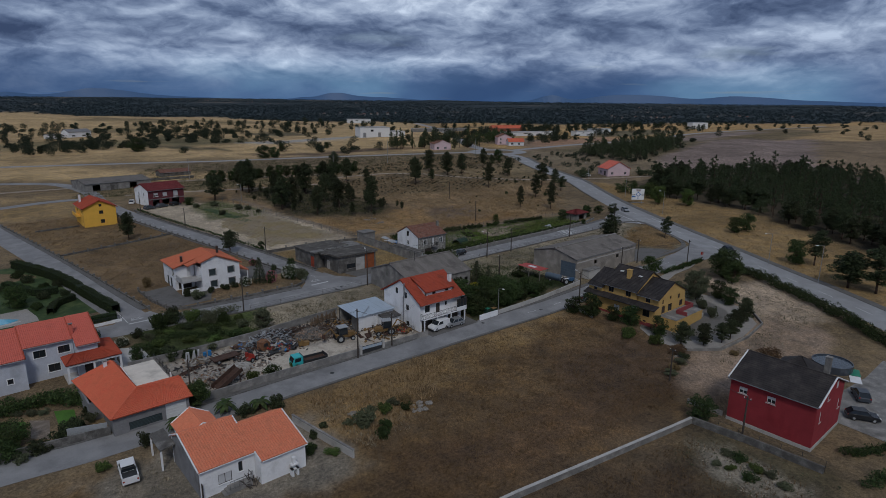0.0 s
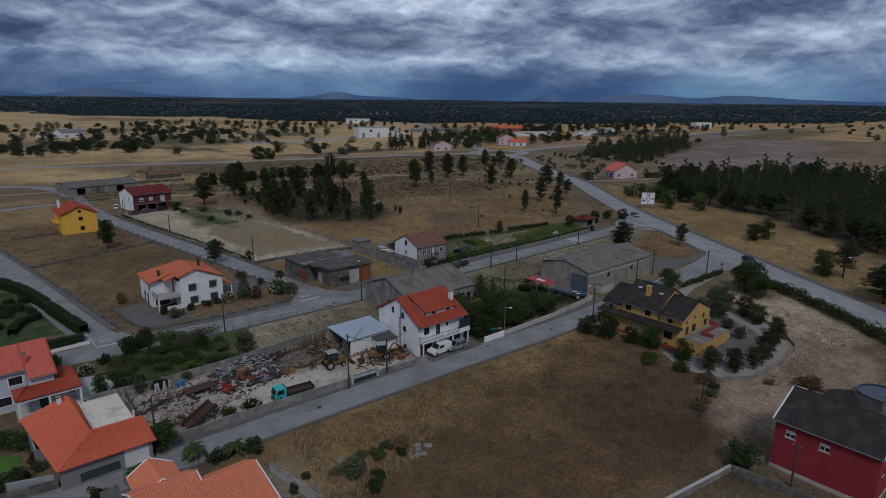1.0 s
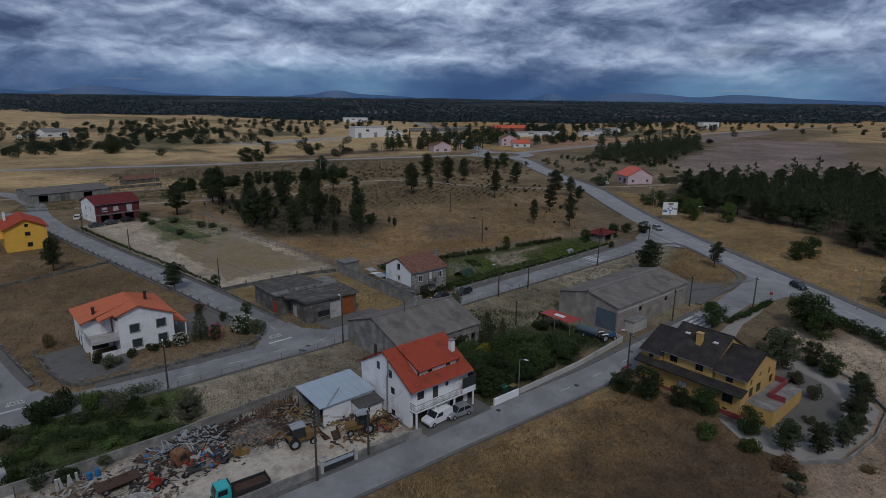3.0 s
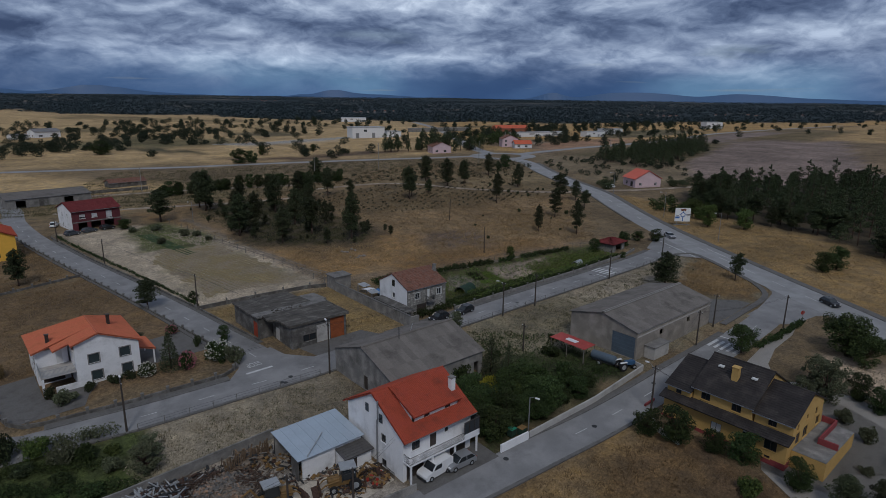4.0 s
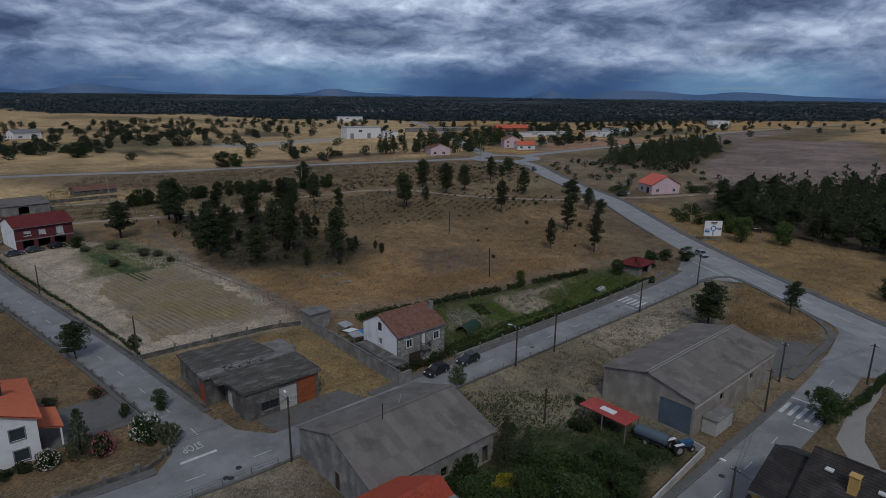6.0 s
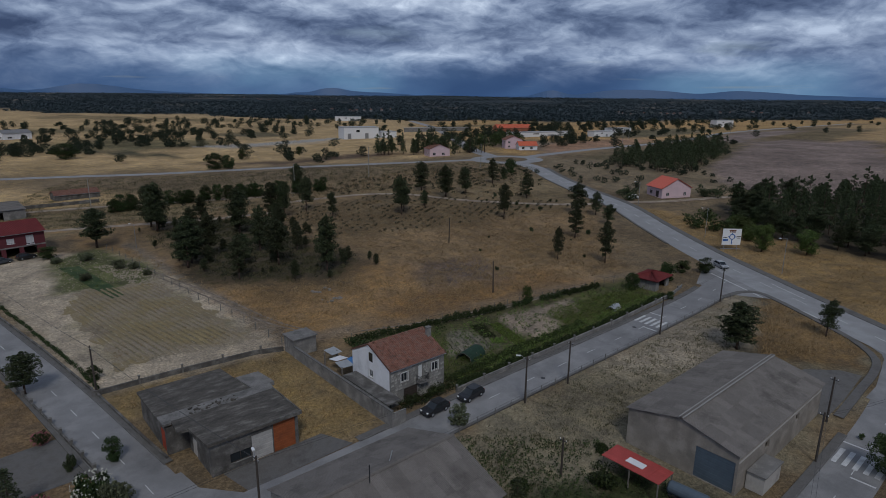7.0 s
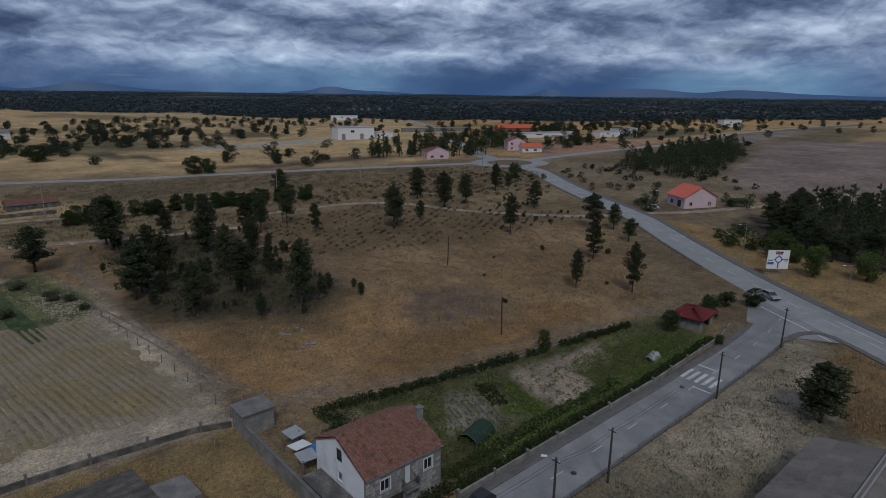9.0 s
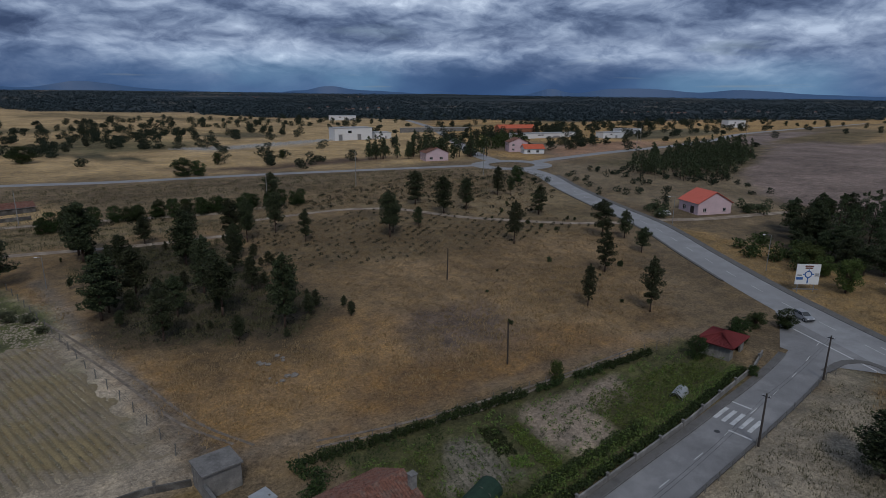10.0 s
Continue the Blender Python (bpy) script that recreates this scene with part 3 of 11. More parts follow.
# colour of the soil and its cover, plot by plot
C_STRAW, C_STRAWDARK, C_ORANGE = (0.215, 0.15, 0.085), (0.132, 0.088, 0.048), (0.235, 0.152, 0.077)
C_SAND, C_STRAWPALE = (0.42, 0.33, 0.245), (0.19, 0.165, 0.115)
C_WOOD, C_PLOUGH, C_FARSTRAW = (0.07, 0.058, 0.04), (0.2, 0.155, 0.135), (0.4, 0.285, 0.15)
PLOTS = [
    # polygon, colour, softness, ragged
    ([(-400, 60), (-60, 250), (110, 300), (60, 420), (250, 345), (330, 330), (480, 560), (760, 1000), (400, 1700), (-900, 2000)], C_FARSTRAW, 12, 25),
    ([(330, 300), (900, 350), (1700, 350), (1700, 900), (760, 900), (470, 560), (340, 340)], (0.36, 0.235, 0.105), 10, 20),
    ([(150, 410), (210, 380), (262, 388), (300, 352), (262, 362), (200, 362)], (0.10, 0.07, 0.05), 5, 8),
    ([(-300, 470), (60, 440), (180, 402), (60, 478), (-300, 520)], (0.30, 0.215, 0.115), 6, 10),
    ([(194, 512), (224, 474), (300, 490), (328, 502), (322, 514), (240, 502)], (0.36, 0.31, 0.25), 5, 12),
    ([(-100, 560), (60, 545), (160, 520), (260, 560), (180, 610), (0, 600)], (0.17, 0.14, 0.075), 10, 25),
    ([(-300, 640), (0, 620), (330, 640), (330, 664), (0, 650), (-300, 672)], (0.15, 0.115, 0.06), 8, 20),
    ([(-300, 760), (100, 730), (460, 720), (460, 745), (100, 765), (-300, 800)], (0.13, 0.105, 0.06), 10, 25),
    ([(134, 549), (151, 513), (171, 474), (176, 452), (171, 439), (150, 480), (130, 521)], (0.07, 0.065, 0.04), 4, 9),
    ([(147, 582), (192, 682), (185, 536), (200, 534), (240, 552), (226, 516), (189, 498), (155, 518)], (0.13, 0.11, 0.06), 4, 9),
    ([(272, 665), (319, 656), (327, 587), (287, 572), (258, 600)], (0.12, 0.1, 0.06), 4, 9),
    ([(159, 1176), (259, 1210), (348, 1016), (456, 836), (415, 787), (322, 931), (207, 1029)], (0.2, 0.15, 0.08), 4, 9),
    ([(127, 842), (185, 827), (238, 865), (224, 802), (173, 753), (117, 730)], (0.15, 0.12, 0.065), 4, 9),
    ([(411, 424), (432, 354), (479, 334), (424, 303), (357, 295), (326, 284), (361, 316), (359, 360)], (0.17, 0.13, 0.095), 4, 9),
    ([(585, 429), (696, 416), (713, 354), (572, 337), (497, 352)], (0.13, 0.11, 0.065), 4, 9),
    ([(480, 560), (900, 620), (900, 660), (500, 600)], (0.14, 0.11, 0.06), 10, 20),
    ([(350, 300), (430, 306), (520, 320), (520, 345), (400, 345)], (0.3, 0.185, 0.12), 5, 8),
    ([(-30, 395), (90, 300), (250, 315), (285, 290), (270, 250), (150, 262), (-30, 300)], (0.17, 0.125, 0.075), 6, 12),
    ([(60, 300), (150, 275), (270, 240), (235, 185), (110, 250), (40, 262)], (0.19, 0.145, 0.085), 5, 10),
    ([(90, 146), (172, 133), (235, 186), (225, 205), (180, 262), (85, 262), (84, 240)], C_STRAW, 3, 8),
    ([(92, 150), (130, 150), (140, 172), (120, 186), (98, 182), (90, 235), (80, 265), (86, 235), (91, 180)], C_ORANGE, 4, 8),
    ([(98, 150), (123, 145.5), (150, 140), (167, 137.4), (180, 130), (167, 135.6), (150, 138), (123, 143.2), (97, 148)], (0.2, 0.16, 0.12), 1.2, 1.5),
    ([(95, 150), (93, 180), (90, 236), (93, 236), (96, 180), (98, 152)], (0.17, 0.14, 0.11), 1.2, 1.5),
    ([(110, 145), (165, 136), (160, 150), (120, 158)], (0.20, 0.125, 0.062), 3, 6),
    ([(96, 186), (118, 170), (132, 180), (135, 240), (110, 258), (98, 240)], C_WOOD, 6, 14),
    ([(135, 205), (235, 185), (228, 205), (190, 255), (140, 255)], (0.14, 0.105, 0.062), 6, 14),
    ([(132, 152), (150, 150), (158, 166), (140, 172)], (0.12, 0.09, 0.07), 3, 7),
    ([(66, 150), (95, 147), (92, 210), (84, 234), (56, 236), (63, 180)], (0.375, 0.315, 0.24), 1.5, 3),
    ([(71, 158), (91, 157), (89, 196), (74, 200), (70, 180)], (0.21, 0.185, 0.12), 2.5, 5),
    ([(70, 200), (86, 196), (92, 206), (85, 236), (72, 228)], (0.1, 0.105, 0.05), 2, 5),
    ([(28, 126), (62, 124), (64, 150), (56, 186), (24, 180)], (0.155, 0.108, 0.064), 1, 4),
    ([(22, 180), (57, 188), (46, 236), (14, 236)], (0.18, 0.125, 0.07), 1, 4),
    ([(-60, 240), (40, 236), (44, 268), (-60, 262)], (0.25, 0.175, 0.09), 2, 5),
    ([(84, 119), (94, 118), (94, 146), (66, 150), (67, 141), (84, 139)], (0.2, 0.145, 0.072), 1, 3),
    ([(107, 119), (168, 119), (170, 132), (107, 143)], (0.085, 0.085, 0.04), 1, 3),
    ([(131.5, 134.5), (150, 131.6), (148.3, 127.7), (139.5, 127.3), (137.2, 122.8), (130.2, 122), (128.8, 128)], (0.31, 0.25, 0.195), 1, 2),
    ([(114, 128.2), (119, 134.7), (123.1, 133.5), (121.8, 125.4), (117.8, 125)], (0.23, 0.205, 0.165), 1, 2),
    ([(92, 82), (165, 80), (182, 110), (92, 111)], C_STRAWPALE, 2, 6),
    ([(140, 98), (132, 103), (128, 110), (176, 111), (165, 98)], (0.32, 0.275, 0.21), 4, 9),
    ([(152, 95), (156, 86), (160, 82), (170, 84), (184, 107), (176, 104), (160, 100)], (0.17, 0.115, 0.06), 1.5, 4),
    ([(78, 80), (112, 81), (110, 92), (92, 98), (79, 92)], (0.042, 0.048, 0.024), 2, 5),
    ([(38, 101), (74, 98), (74, 112), (46, 114)], (0.255, 0.22, 0.165), 1.5, 4),
    ([(24, 101), (44, 100), (46, 114), (24, 119)], (0.06, 0.075, 0.03), 1.5, 4),
    ([(24, 82), (66, 81), (66, 98), (60, 100), (22, 101)], (0.30, 0.27, 0.235), 1, 3),
    ([(-60, 70), (36, 74), (34, 77), (98, 72), (101, 60), (99, 46), (80, 37), (36, 40), (-60, 40)], C_STRAWDARK, 2, 6),
    ([(36, 52), (98, 48), (95, 36), (30, 38)], (0.10, 0.064, 0.038), 5, 10),
    ([(36, 57), (50, 64), (75, 69), (95, 71), (80, 74), (36, 76)], (0.23, 0.158, 0.08), 3, 8),
    ([(70, 45), (98, 41), (98, 60), (75, 60)], (0.1, 0.068, 0.045), 4, 9),
    ([(95, 44), (102, 42), (118, 40), (140, 34), (148, 52), (140, 62), (130, 56), (126, 44), (112, 42)], C_SAND, 2, 5),
    ([(92, 44), (82, 34), (96, 32), (126, 30), (130, 42), (104, 44)], (0.26, 0.195, 0.145), 2, 6),
    ([(5, 55), (36, 55), (35, 70), (17, 74), (8, 72)], (0.2, 0.175, 0.14), 1.5, 4),
    ([(20, 10), (76, 16), (76, 33), (30, 40)], (0.078, 0.055, 0.036), 3, 7),
    ([(60, 18), (78, 14), (80, 32), (70, 32)], (0.085, 0.072, 0.046), 3, 6),
    ([(71.4, 30.5), (73.6, 26.6), (72.6, 17.1), (69.5, 18.4), (66.0, 21.4), (68.6, 28.7)], (0.24, 0.215, 0.175), 1.2, 3),
    ([(200, 40), (222, 74), (236, 98), (238, 128), (248, 168), (240, 175), (198, 110), (176, 76), (150, 30), (176, 8), (200, 18)], (0.25, 0.172, 0.085), 2, 6),
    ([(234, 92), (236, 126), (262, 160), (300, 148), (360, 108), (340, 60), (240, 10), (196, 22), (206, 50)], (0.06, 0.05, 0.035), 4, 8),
    ([(304, 142), (319, 191), (361, 206), (430, 224), (505, 246), (580, 268), (674, 211), (418, 127), (345, 70), (350, 112)], C_PLOUGH, 1.5, 3),
    ([(674, 211), (900, 120), (900, -60), (380, -60), (345, 70), (418, 127)], (0.19, 0.14, 0.09), 2, 4),
    ([(562, 296), (706, 332), (803, 304), (690, 288), (600, 278), (552, 262), (520, 278)], (0.21, 0.165, 0.145), 2, 4),
    ([(600, 276), (690, 286), (860, 300), (900, 262), (760, 245), (640, 225)], (0.15, 0.115, 0.065), 4, 10),
    ([(640, 225), (760, 245), (900, 262), (900, 330), (1700, 350), (1700, 100), (760, 110)], (0.34, 0.235, 0.12), 6, 12),
    ([(322, 268), (314, 212), (336, 199), (400, 216), (500, 246), (540, 268), (500, 290), (420, 284)], (0.11, 0.09, 0.052), 4, 10),
    ([(262, 190), (300, 160), (370, 215), (330, 285), (300, 262)], (0.185, 0.145, 0.095), 4, 9),
]


def build_ground():
    def lines(dense0, dense1, step, far):
        inner = np.arange(dense0, dense1, step)
        out, s, p = [], step, dense1
        while p < far:
            out.append(p)
            s = min(s * 1.13, 160)
            p += s
        low, s, p = [], step, dense0
        while p > -far:
            s = min(s * 1.13, 160)
            p -= s
            low.append(p)
        return np.concatenate([np.array(low[::-1]), inner, np.array(out)])

    xs, ys = lines(-20, 262, 1.3, 4700), lines(8, 290, 1.3, 4700)
    gx, gy = np.meshgrid(xs, ys, indexing="ij")
    px, py = gx.ravel(), gy.ravel()
    pz = ground_z(px, py) + 0.012 * wobble(px, py, 9, 3)
    far = np.clip((np.hypot(px, py) - 1500) / 2000, 0, 1)
    pz += far * 7 * wobble(px, py, 900, 5)
    d = 0.656 * px + 0.755 * py
    col = np.empty((len(px), 3))
    col[:] = (0.16, 0.12, 0.075)
    aside = np.abs(0.755 * px - 0.656 * py)
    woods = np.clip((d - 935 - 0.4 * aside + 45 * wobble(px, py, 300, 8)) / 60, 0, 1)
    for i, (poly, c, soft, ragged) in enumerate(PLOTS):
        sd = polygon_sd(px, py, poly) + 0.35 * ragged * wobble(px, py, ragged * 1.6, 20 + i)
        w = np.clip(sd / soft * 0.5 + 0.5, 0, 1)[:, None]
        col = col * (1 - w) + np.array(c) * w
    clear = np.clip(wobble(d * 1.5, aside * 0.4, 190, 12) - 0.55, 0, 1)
    # wooded ground blued to carry the distance haze, with brown clearings
    wood_haze_c = np.array((0.03, 0.04, 0.046)) + clear[:, None] * np.array((0.16, 0.115, 0.07))
    col = col * (1 - woods[:, None]) + wood_haze_c * woods[:, None]
    n, m_ = len(xs), len(ys)
    i, j = np.meshgrid(np.arange(n - 1), np.arange(m_ - 1), indexing="ij")
    a = (i * m_ + j).ravel()
    faces = np.stack([a, a + m_, a + m_ + 1, a + 1], 1)
    me = bpy.data.meshes.new("ground")
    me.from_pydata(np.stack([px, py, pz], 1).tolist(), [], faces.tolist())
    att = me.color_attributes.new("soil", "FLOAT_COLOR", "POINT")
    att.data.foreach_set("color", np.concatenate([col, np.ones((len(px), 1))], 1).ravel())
    me.shade_smooth()
    m = bpy.data.materials.new("earth")
    m.use_nodes = True
    nt = m.node_tree
    N, L = nt.nodes.new, nt.links.new
    bs = nt.nodes["Principled BSDF"]
    bs.inputs["Roughness"].default_value, bs.inputs["Specular IOR Level"].default_value = 0.95, 0.1
    at = N("ShaderNodeAttribute")
    at.attribute_name = "soil"
    geo = N("ShaderNodeNewGeometry")

    def noise_(s, dtl=6, r=0.65):
        q = N("ShaderNodeTexNoise")
        q.inputs["Scale"].default_value, q.inputs["Detail"].default_value, q.inputs["Roughness"].default_value = s, dtl, r
        L(geo.outputs["Position"], q.inputs["Vector"])
        return q.outputs[0]

    def range_(v, a0, b0, c0, d0):
        q = N("ShaderNodeMapRange")
        for k, val in enumerate((a0, b0, c0, d0)):
            q.inputs[k + 1].default_value = val
        L(v, q.inputs[0])
        return q.outputs[0]

    def mul(u, v):
        q = N("ShaderNodeMath")
        q.operation = "MULTIPLY"
        L(u, q.inputs[0])
        L(v, q.inputs[1])
        return q.outputs[0]

    coarse, mid, fine, grit = noise_(0.035), noise_(0.3, 7, 0.7), noise_(2.2, 7, 0.78), noise_(7.0, 4, 0.7)
    v = mul(mul(range_(coarse, 0.32, 0.68, 0.66, 1.34), range_(mid, 0.3, 0.7, 0.62, 1.38)), mul(range_(fine, 0.32, 0.68, 0.5, 1.5), range_(grit, 0.3, 0.7, 0.62, 1.38)))
    hsv = N("ShaderNodeHueSaturation")
    L(v, hsv.inputs["Value"])
    L(range_(mid, 0.3, 0.7, 0.86, 1.14), hsv.inputs["Saturation"])
    L(at.outputs["Color"], hsv.inputs["Color"])
    L(hsv.outputs[0], bs.inputs["Base Color"])
    b = N("ShaderNodeBump")
    b.inputs["Strength"].default_value, b.inputs["Distance"].default_value = 0.8, 0.15
    L(fine, b.inputs["Height"])
    L(b.outputs[0], bs.inputs["Normal"])
    me.materials.append(m)
    tagged(new("ground", me), "dry brown grassland and bare sandy plots reaching the wooded plain", "ground", kind="structure")


build_ground()


# ---- roads ----
def smooth_line(pts, step=2.0):
    """A Catmull-Rom line through the points, evenly stepped."""
    p = [np.array(q, float) for q in pts]
    p = [2 * p[0] - p[1]] + p + [2 * p[-1] - p[-2]]
    out = []
    for k in range(1, len(p) - 2):
        n = max(2, int(np.linalg.norm(p[k + 1] - p[k]) / step))
        for t in np.arange(n) / n:
            out.append(0.5 * (2 * p[k] + (p[k + 1] - p[k - 1]) * t + (2 * p[k - 1] - 5 * p[k] + 4 * p[k + 1] - p[k + 2]) * t**2 + (3 * p[k] - p[k - 1] - 3 * p[k + 1] + p[k + 2]) * t**3))
    out.append(p[-2])
    return np.array(out)


def normals(line):
    t = np.gradient(line, axis=0)
    t /= np.linalg.norm(t, axis=1)[:, None]
    return np.stack([-t[:, 1], t[:, 0]], 1)


def strip(line, a, b, height, shape=None, across=4, skirt=0.0):
    """A band draped on the land between the offsets a and b (left is positive) from a line."""
    shape = shape or Shape()
    nrm = normals(line)
    offs = np.linspace(a, b, across + 1)
    vs, fs = [], []
    cols = list(offs)
    for k in range(len(line)):
        row = [line[k] + nrm[k] * o for o in cols]
        zs = [gz(*q) + height for q in row]
        if skirt:
            row = [row[0]] + row + [row[-1]]
            zs = [zs[0] - skirt] + zs + [zs[-1] - skirt]
        vs += [(q[0], q[1], z) for q, z in zip(row, zs)]
    w = len(cols) + (2 if skirt else 0)
    for k in range(len(line) - 1):
        for i in range(w - 1):
            q = k * w + i
            fs.append((q, q + 1, q + w + 1, q + w) if a > b else (q, q + w, q + w + 1, q + 1))
    return shape.add(vs, fs)


LINE_A = smooth_line([(-60, 86), (-30, 83.6), (1, 81.2), (12, 80.0), (35, 79.6), (52, 78.9), (68, 78.0), (83, 76.6), (100, 75.3), (130, 75.2), (150, 76.0), (168, 78.5)])
LINE_B = smooth_line([(-50, 124), (10, 121.6), (24, 119.9), (38, 117.8), (48, 116.3), (60, 115.2), (73, 114.0), (100, 114.0), (130, 114.0), (150, 113.9), (172, 114.3), (192, 116.5)])
LINE_B1 = smooth_line([(27, 119), (26.2, 124), (23.6, 141), (19.4, 174), (13.2, 217), (7, 262)])
LINE_C = smooth_line([(66.5, 115), (66.6, 122), (64.8, 136), (61.9, 157), (57.4, 184), (53.0, 210), (49.5, 238), (48.5, 262), (50, 285), (47, 310), (38, 328), (10, 345)])
LINE_C2 = smooth_line([(49, 268), (35, 270), (10, 264), (-60, 250)])
LINE_M = smooth_line([(105, -40), (130, 6), (144, 28), (157, 52), (167.5, 69), (177.5, 86), (190, 107), (204.5, 130), (222, 154), (241, 179), (256, 207), (274, 237), (291, 261), (301, 280)])
LINE_L = smooth_line([(296, 308), (272, 318), (240, 332), (192, 352), (137, 371), (95, 392), (0, 432), (-200, 510)])
LINE_R = smooth_line([(322, 297), (345, 300), (415, 301), (487, 301), (570, 311), (668, 333), (863, 345), (1200, 365)])
LINE_U = smooth_line([(314, 314), (330, 345), (360, 390), (426, 482), (503, 597), (600, 760)])
ROUND = (309.0, 298.0)


def road(name, line, width, label, surface="asphalt", lift=0.05):
    return tagged(part(name, strip(line, width / 2, -width / 2, lift, across=4), surface), label, "road", kind="structure")


road("road_front", LINE_A, 5.6, "grey asphalt street beside the scrapyard wall")
road("road_cross", LINE_B, 6.2, "grey asphalt street between the grey sheds", lift=0.056)
road("road_west", LINE_B1, 6.2, "grey asphalt side street beside a low wall", lift=0.062)
road("road_field", LINE_C, 6.2, "grey asphalt side street along the fields", lift=0.062)
road("road_branch", LINE_C2, 5.0, "pale narrow road between dry fields", lift=0.067)
road("road_main", LINE_M, 9.0, "wide two-lane main road with white lines", "asphalt_main", lift=0.07)
road("road_left", LINE_L, 7.0, "pale main road to the roundabout", "asphalt_main", lift=0.06)
road("road_right", LINE_R, 8.0, "pale road climbing past the ploughed field", "asphalt_main", lift=0.06)
road("road_far", LINE_U, 9.0, "pale road leading to the industrial buildings", "asphalt_main", lift=0.064)


def disc_patch(cx, cy, r0, r1, height, n=48):
    s = Shape()
    vs = []
    for k in range(n):
        a = 2 * math.pi * k / n
        for r in (r0, r1):
            x, y = cx + r * math.cos(a), cy + r * math.sin(a)
            vs.append((x, y, gz(x, y) + height))
    return s.add(vs, [(2 * k, 2 * k + 1, (2 * k + 3) % (2 * n), (2 * k + 2) % (2 * n)) for k in range(n)])


tagged(part("road_roundabout", disc_patch(*ROUND, 12, 21, 0.075), "asphalt_main"), "pale ring road of the roundabout", "road", kind="structure")
tagged(part("kerb_roundabout", disc_patch(*ROUND, 11.6, 12.1, 0.2), "kerb"), "concrete kerb round the roundabout island", "kerb", kind="structure")


def patch(name, poly, surface, label, category, height=0.04, step=2.5, kind="structure"):
    """A plot laid on the land inside a polygon."""
    pts = []
    for (ax, ay), (bx, by) in zip(poly, poly[1:] + poly[:1]):
        n = max(1, int(math.hypot(bx - ax, by - ay) / step))
        pts += [(ax + (bx - ax) * k / n, ay + (by - ay) * k / n) for k in range(n)]
    bm = bmesh.new()
    bm.faces.new([bm.verts.new((x, y, 0)) for x, y in pts])
    bmesh.ops.triangulate(bm, faces=bm.faces[:])
    for v in bm.verts:
        v.co.z = gz(v.co.x, v.co.y) + height
    me = bpy.data.meshes.new(name)
    bm.to_mesh(me)
    bm.free()
    if me.polygons and me.polygons[0].normal.z < 0:
        me.flip_normals()
    me.materials.append(MT[surface])
    return tagged(new(name, me), label, category, kind=kind)


# junction mouths
patch("road_mouth_cross", [(180, 119.5), (192, 124), (205, 131), (196, 112), (186, 100), (183, 104), (179, 110.7)], "asphalt", "asphalt mouth of the cross street at the main road", "road", 0.066)
patch("road_mouth_front", [(150, 72.9), (150, 79.4), (158, 79.4), (164, 80), (169, 82), (174, 87), (178, 93), (178, 82), (166, 66), (160, 70.2), (152, 71.4)], "asphalt", "asphalt mouth of the front street at the main road", "road", 0.066)
patch("road_corner_field", [(60, 118), (62.8, 121), (63.2, 125), (70, 125), (70.6, 121), (74, 117), (74, 116), (60, 116)], "asphalt", "asphalt corner of two side streets", "road", 0.059)
patch("road_corner_west", [(20, 121), (23.3, 124), (30, 126), (31, 123.5), (35, 121), (36, 118.5), (20, 119)], "asphalt", "asphalt corner beside the stop line", "road", 0.059)
patch("road_apron", [(139.9, 81.2), (140, 86), (146, 90), (153, 88.4), (157, 84.5), (157.4, 81.8), (147, 81.2)], "pavement", "cracked old concrete apron behind the warehouse", "apron", 0.052)
tagged(part("footway", strip(smooth_line([(141, 80.2), (152, 80.6), (160, 80.9), (166, 82.2), (171.5, 86.6), (176.5, 93.5), (183, 104), (184.5, 108), (182, 110.6), (176, 111.6)]), -0.6, 0.6, 0.16, across=2, skirt=0.25), "pavement"), "pale footway round the grassy corner", "footway", kind="structure")
patch("forecourt", [(67, 79.8), (67.2, 83.4), (78.5, 83.4), (78.5, 79.2)], "pavement", "grey concrete forecourt before the garages", "forecourt", 0.06)
patch("shed_forecourt", [(74.5, 117), (73.5, 121.6), (86, 121.6), (88, 117.2)], "pavement", "grey concrete apron before the blockwork shed", "forecourt", 0.05)
patch("house_yard", [(33.2, 124.6), (31.8, 138), (37.9, 138.4), (37.9, 130.4), (45, 130.2), (43, 127), (42, 124.3)], "pavement", "dark grey paved yard beside the white house", "yard", 0.05)
patch("house_yard", [(51.5, 131), (51.5, 141), (60.5, 141.5), (62.3, 131)], "pavement", "grey paved yard behind the white house", "yard", 0.05)
patch("ring_drive", [(101, 57), (98, 52), (99, 46.5), (104, 43), (113, 42.2), (121, 43), (127, 48), (129, 55), (127, 62), (124, 66), (121, 66), (123.5, 61), (125, 55), (123, 50), (119, 46.5), (112, 45.6), (105, 46.5), (102.5, 50)], "path_pale", "grey concrete drive curving round the yellow house", "drive", 0.06)
patch("yellow_house_drive", [(122, 66.2), (125, 64.6), (130, 67.6), (137, 69.2), (146, 69.6), (150, 70.4), (149, 71.7), (138, 71.3), (128, 70.2)], "path_pale", "pale gravel drive to the yellow house", "drive", 0.05)
patch("red_house_drive", [(92, 14), (93, 25), (104, 23), (112, 22), (122, 22), (122, 15), (110, 12)], "concrete", "pale gravel drive beside the red house", "drive", 0.05)
patch("field_lawn", [(73.5, 221), (77.5, 220), (81, 192), (77.6, 191)], "lawn", "narrow green lawn strip on pale soil", "lawn", 0.06)
patch("ring_garden", [(104, 48.2), (112, 47), (118, 48), (122, 51.5), (123.6, 55.5), (122, 60.5), (116.5, 61), (115.5, 51), (104.5, 51)], "soil", "brown garden soil inside the curved drive", "garden bed", 0.05)
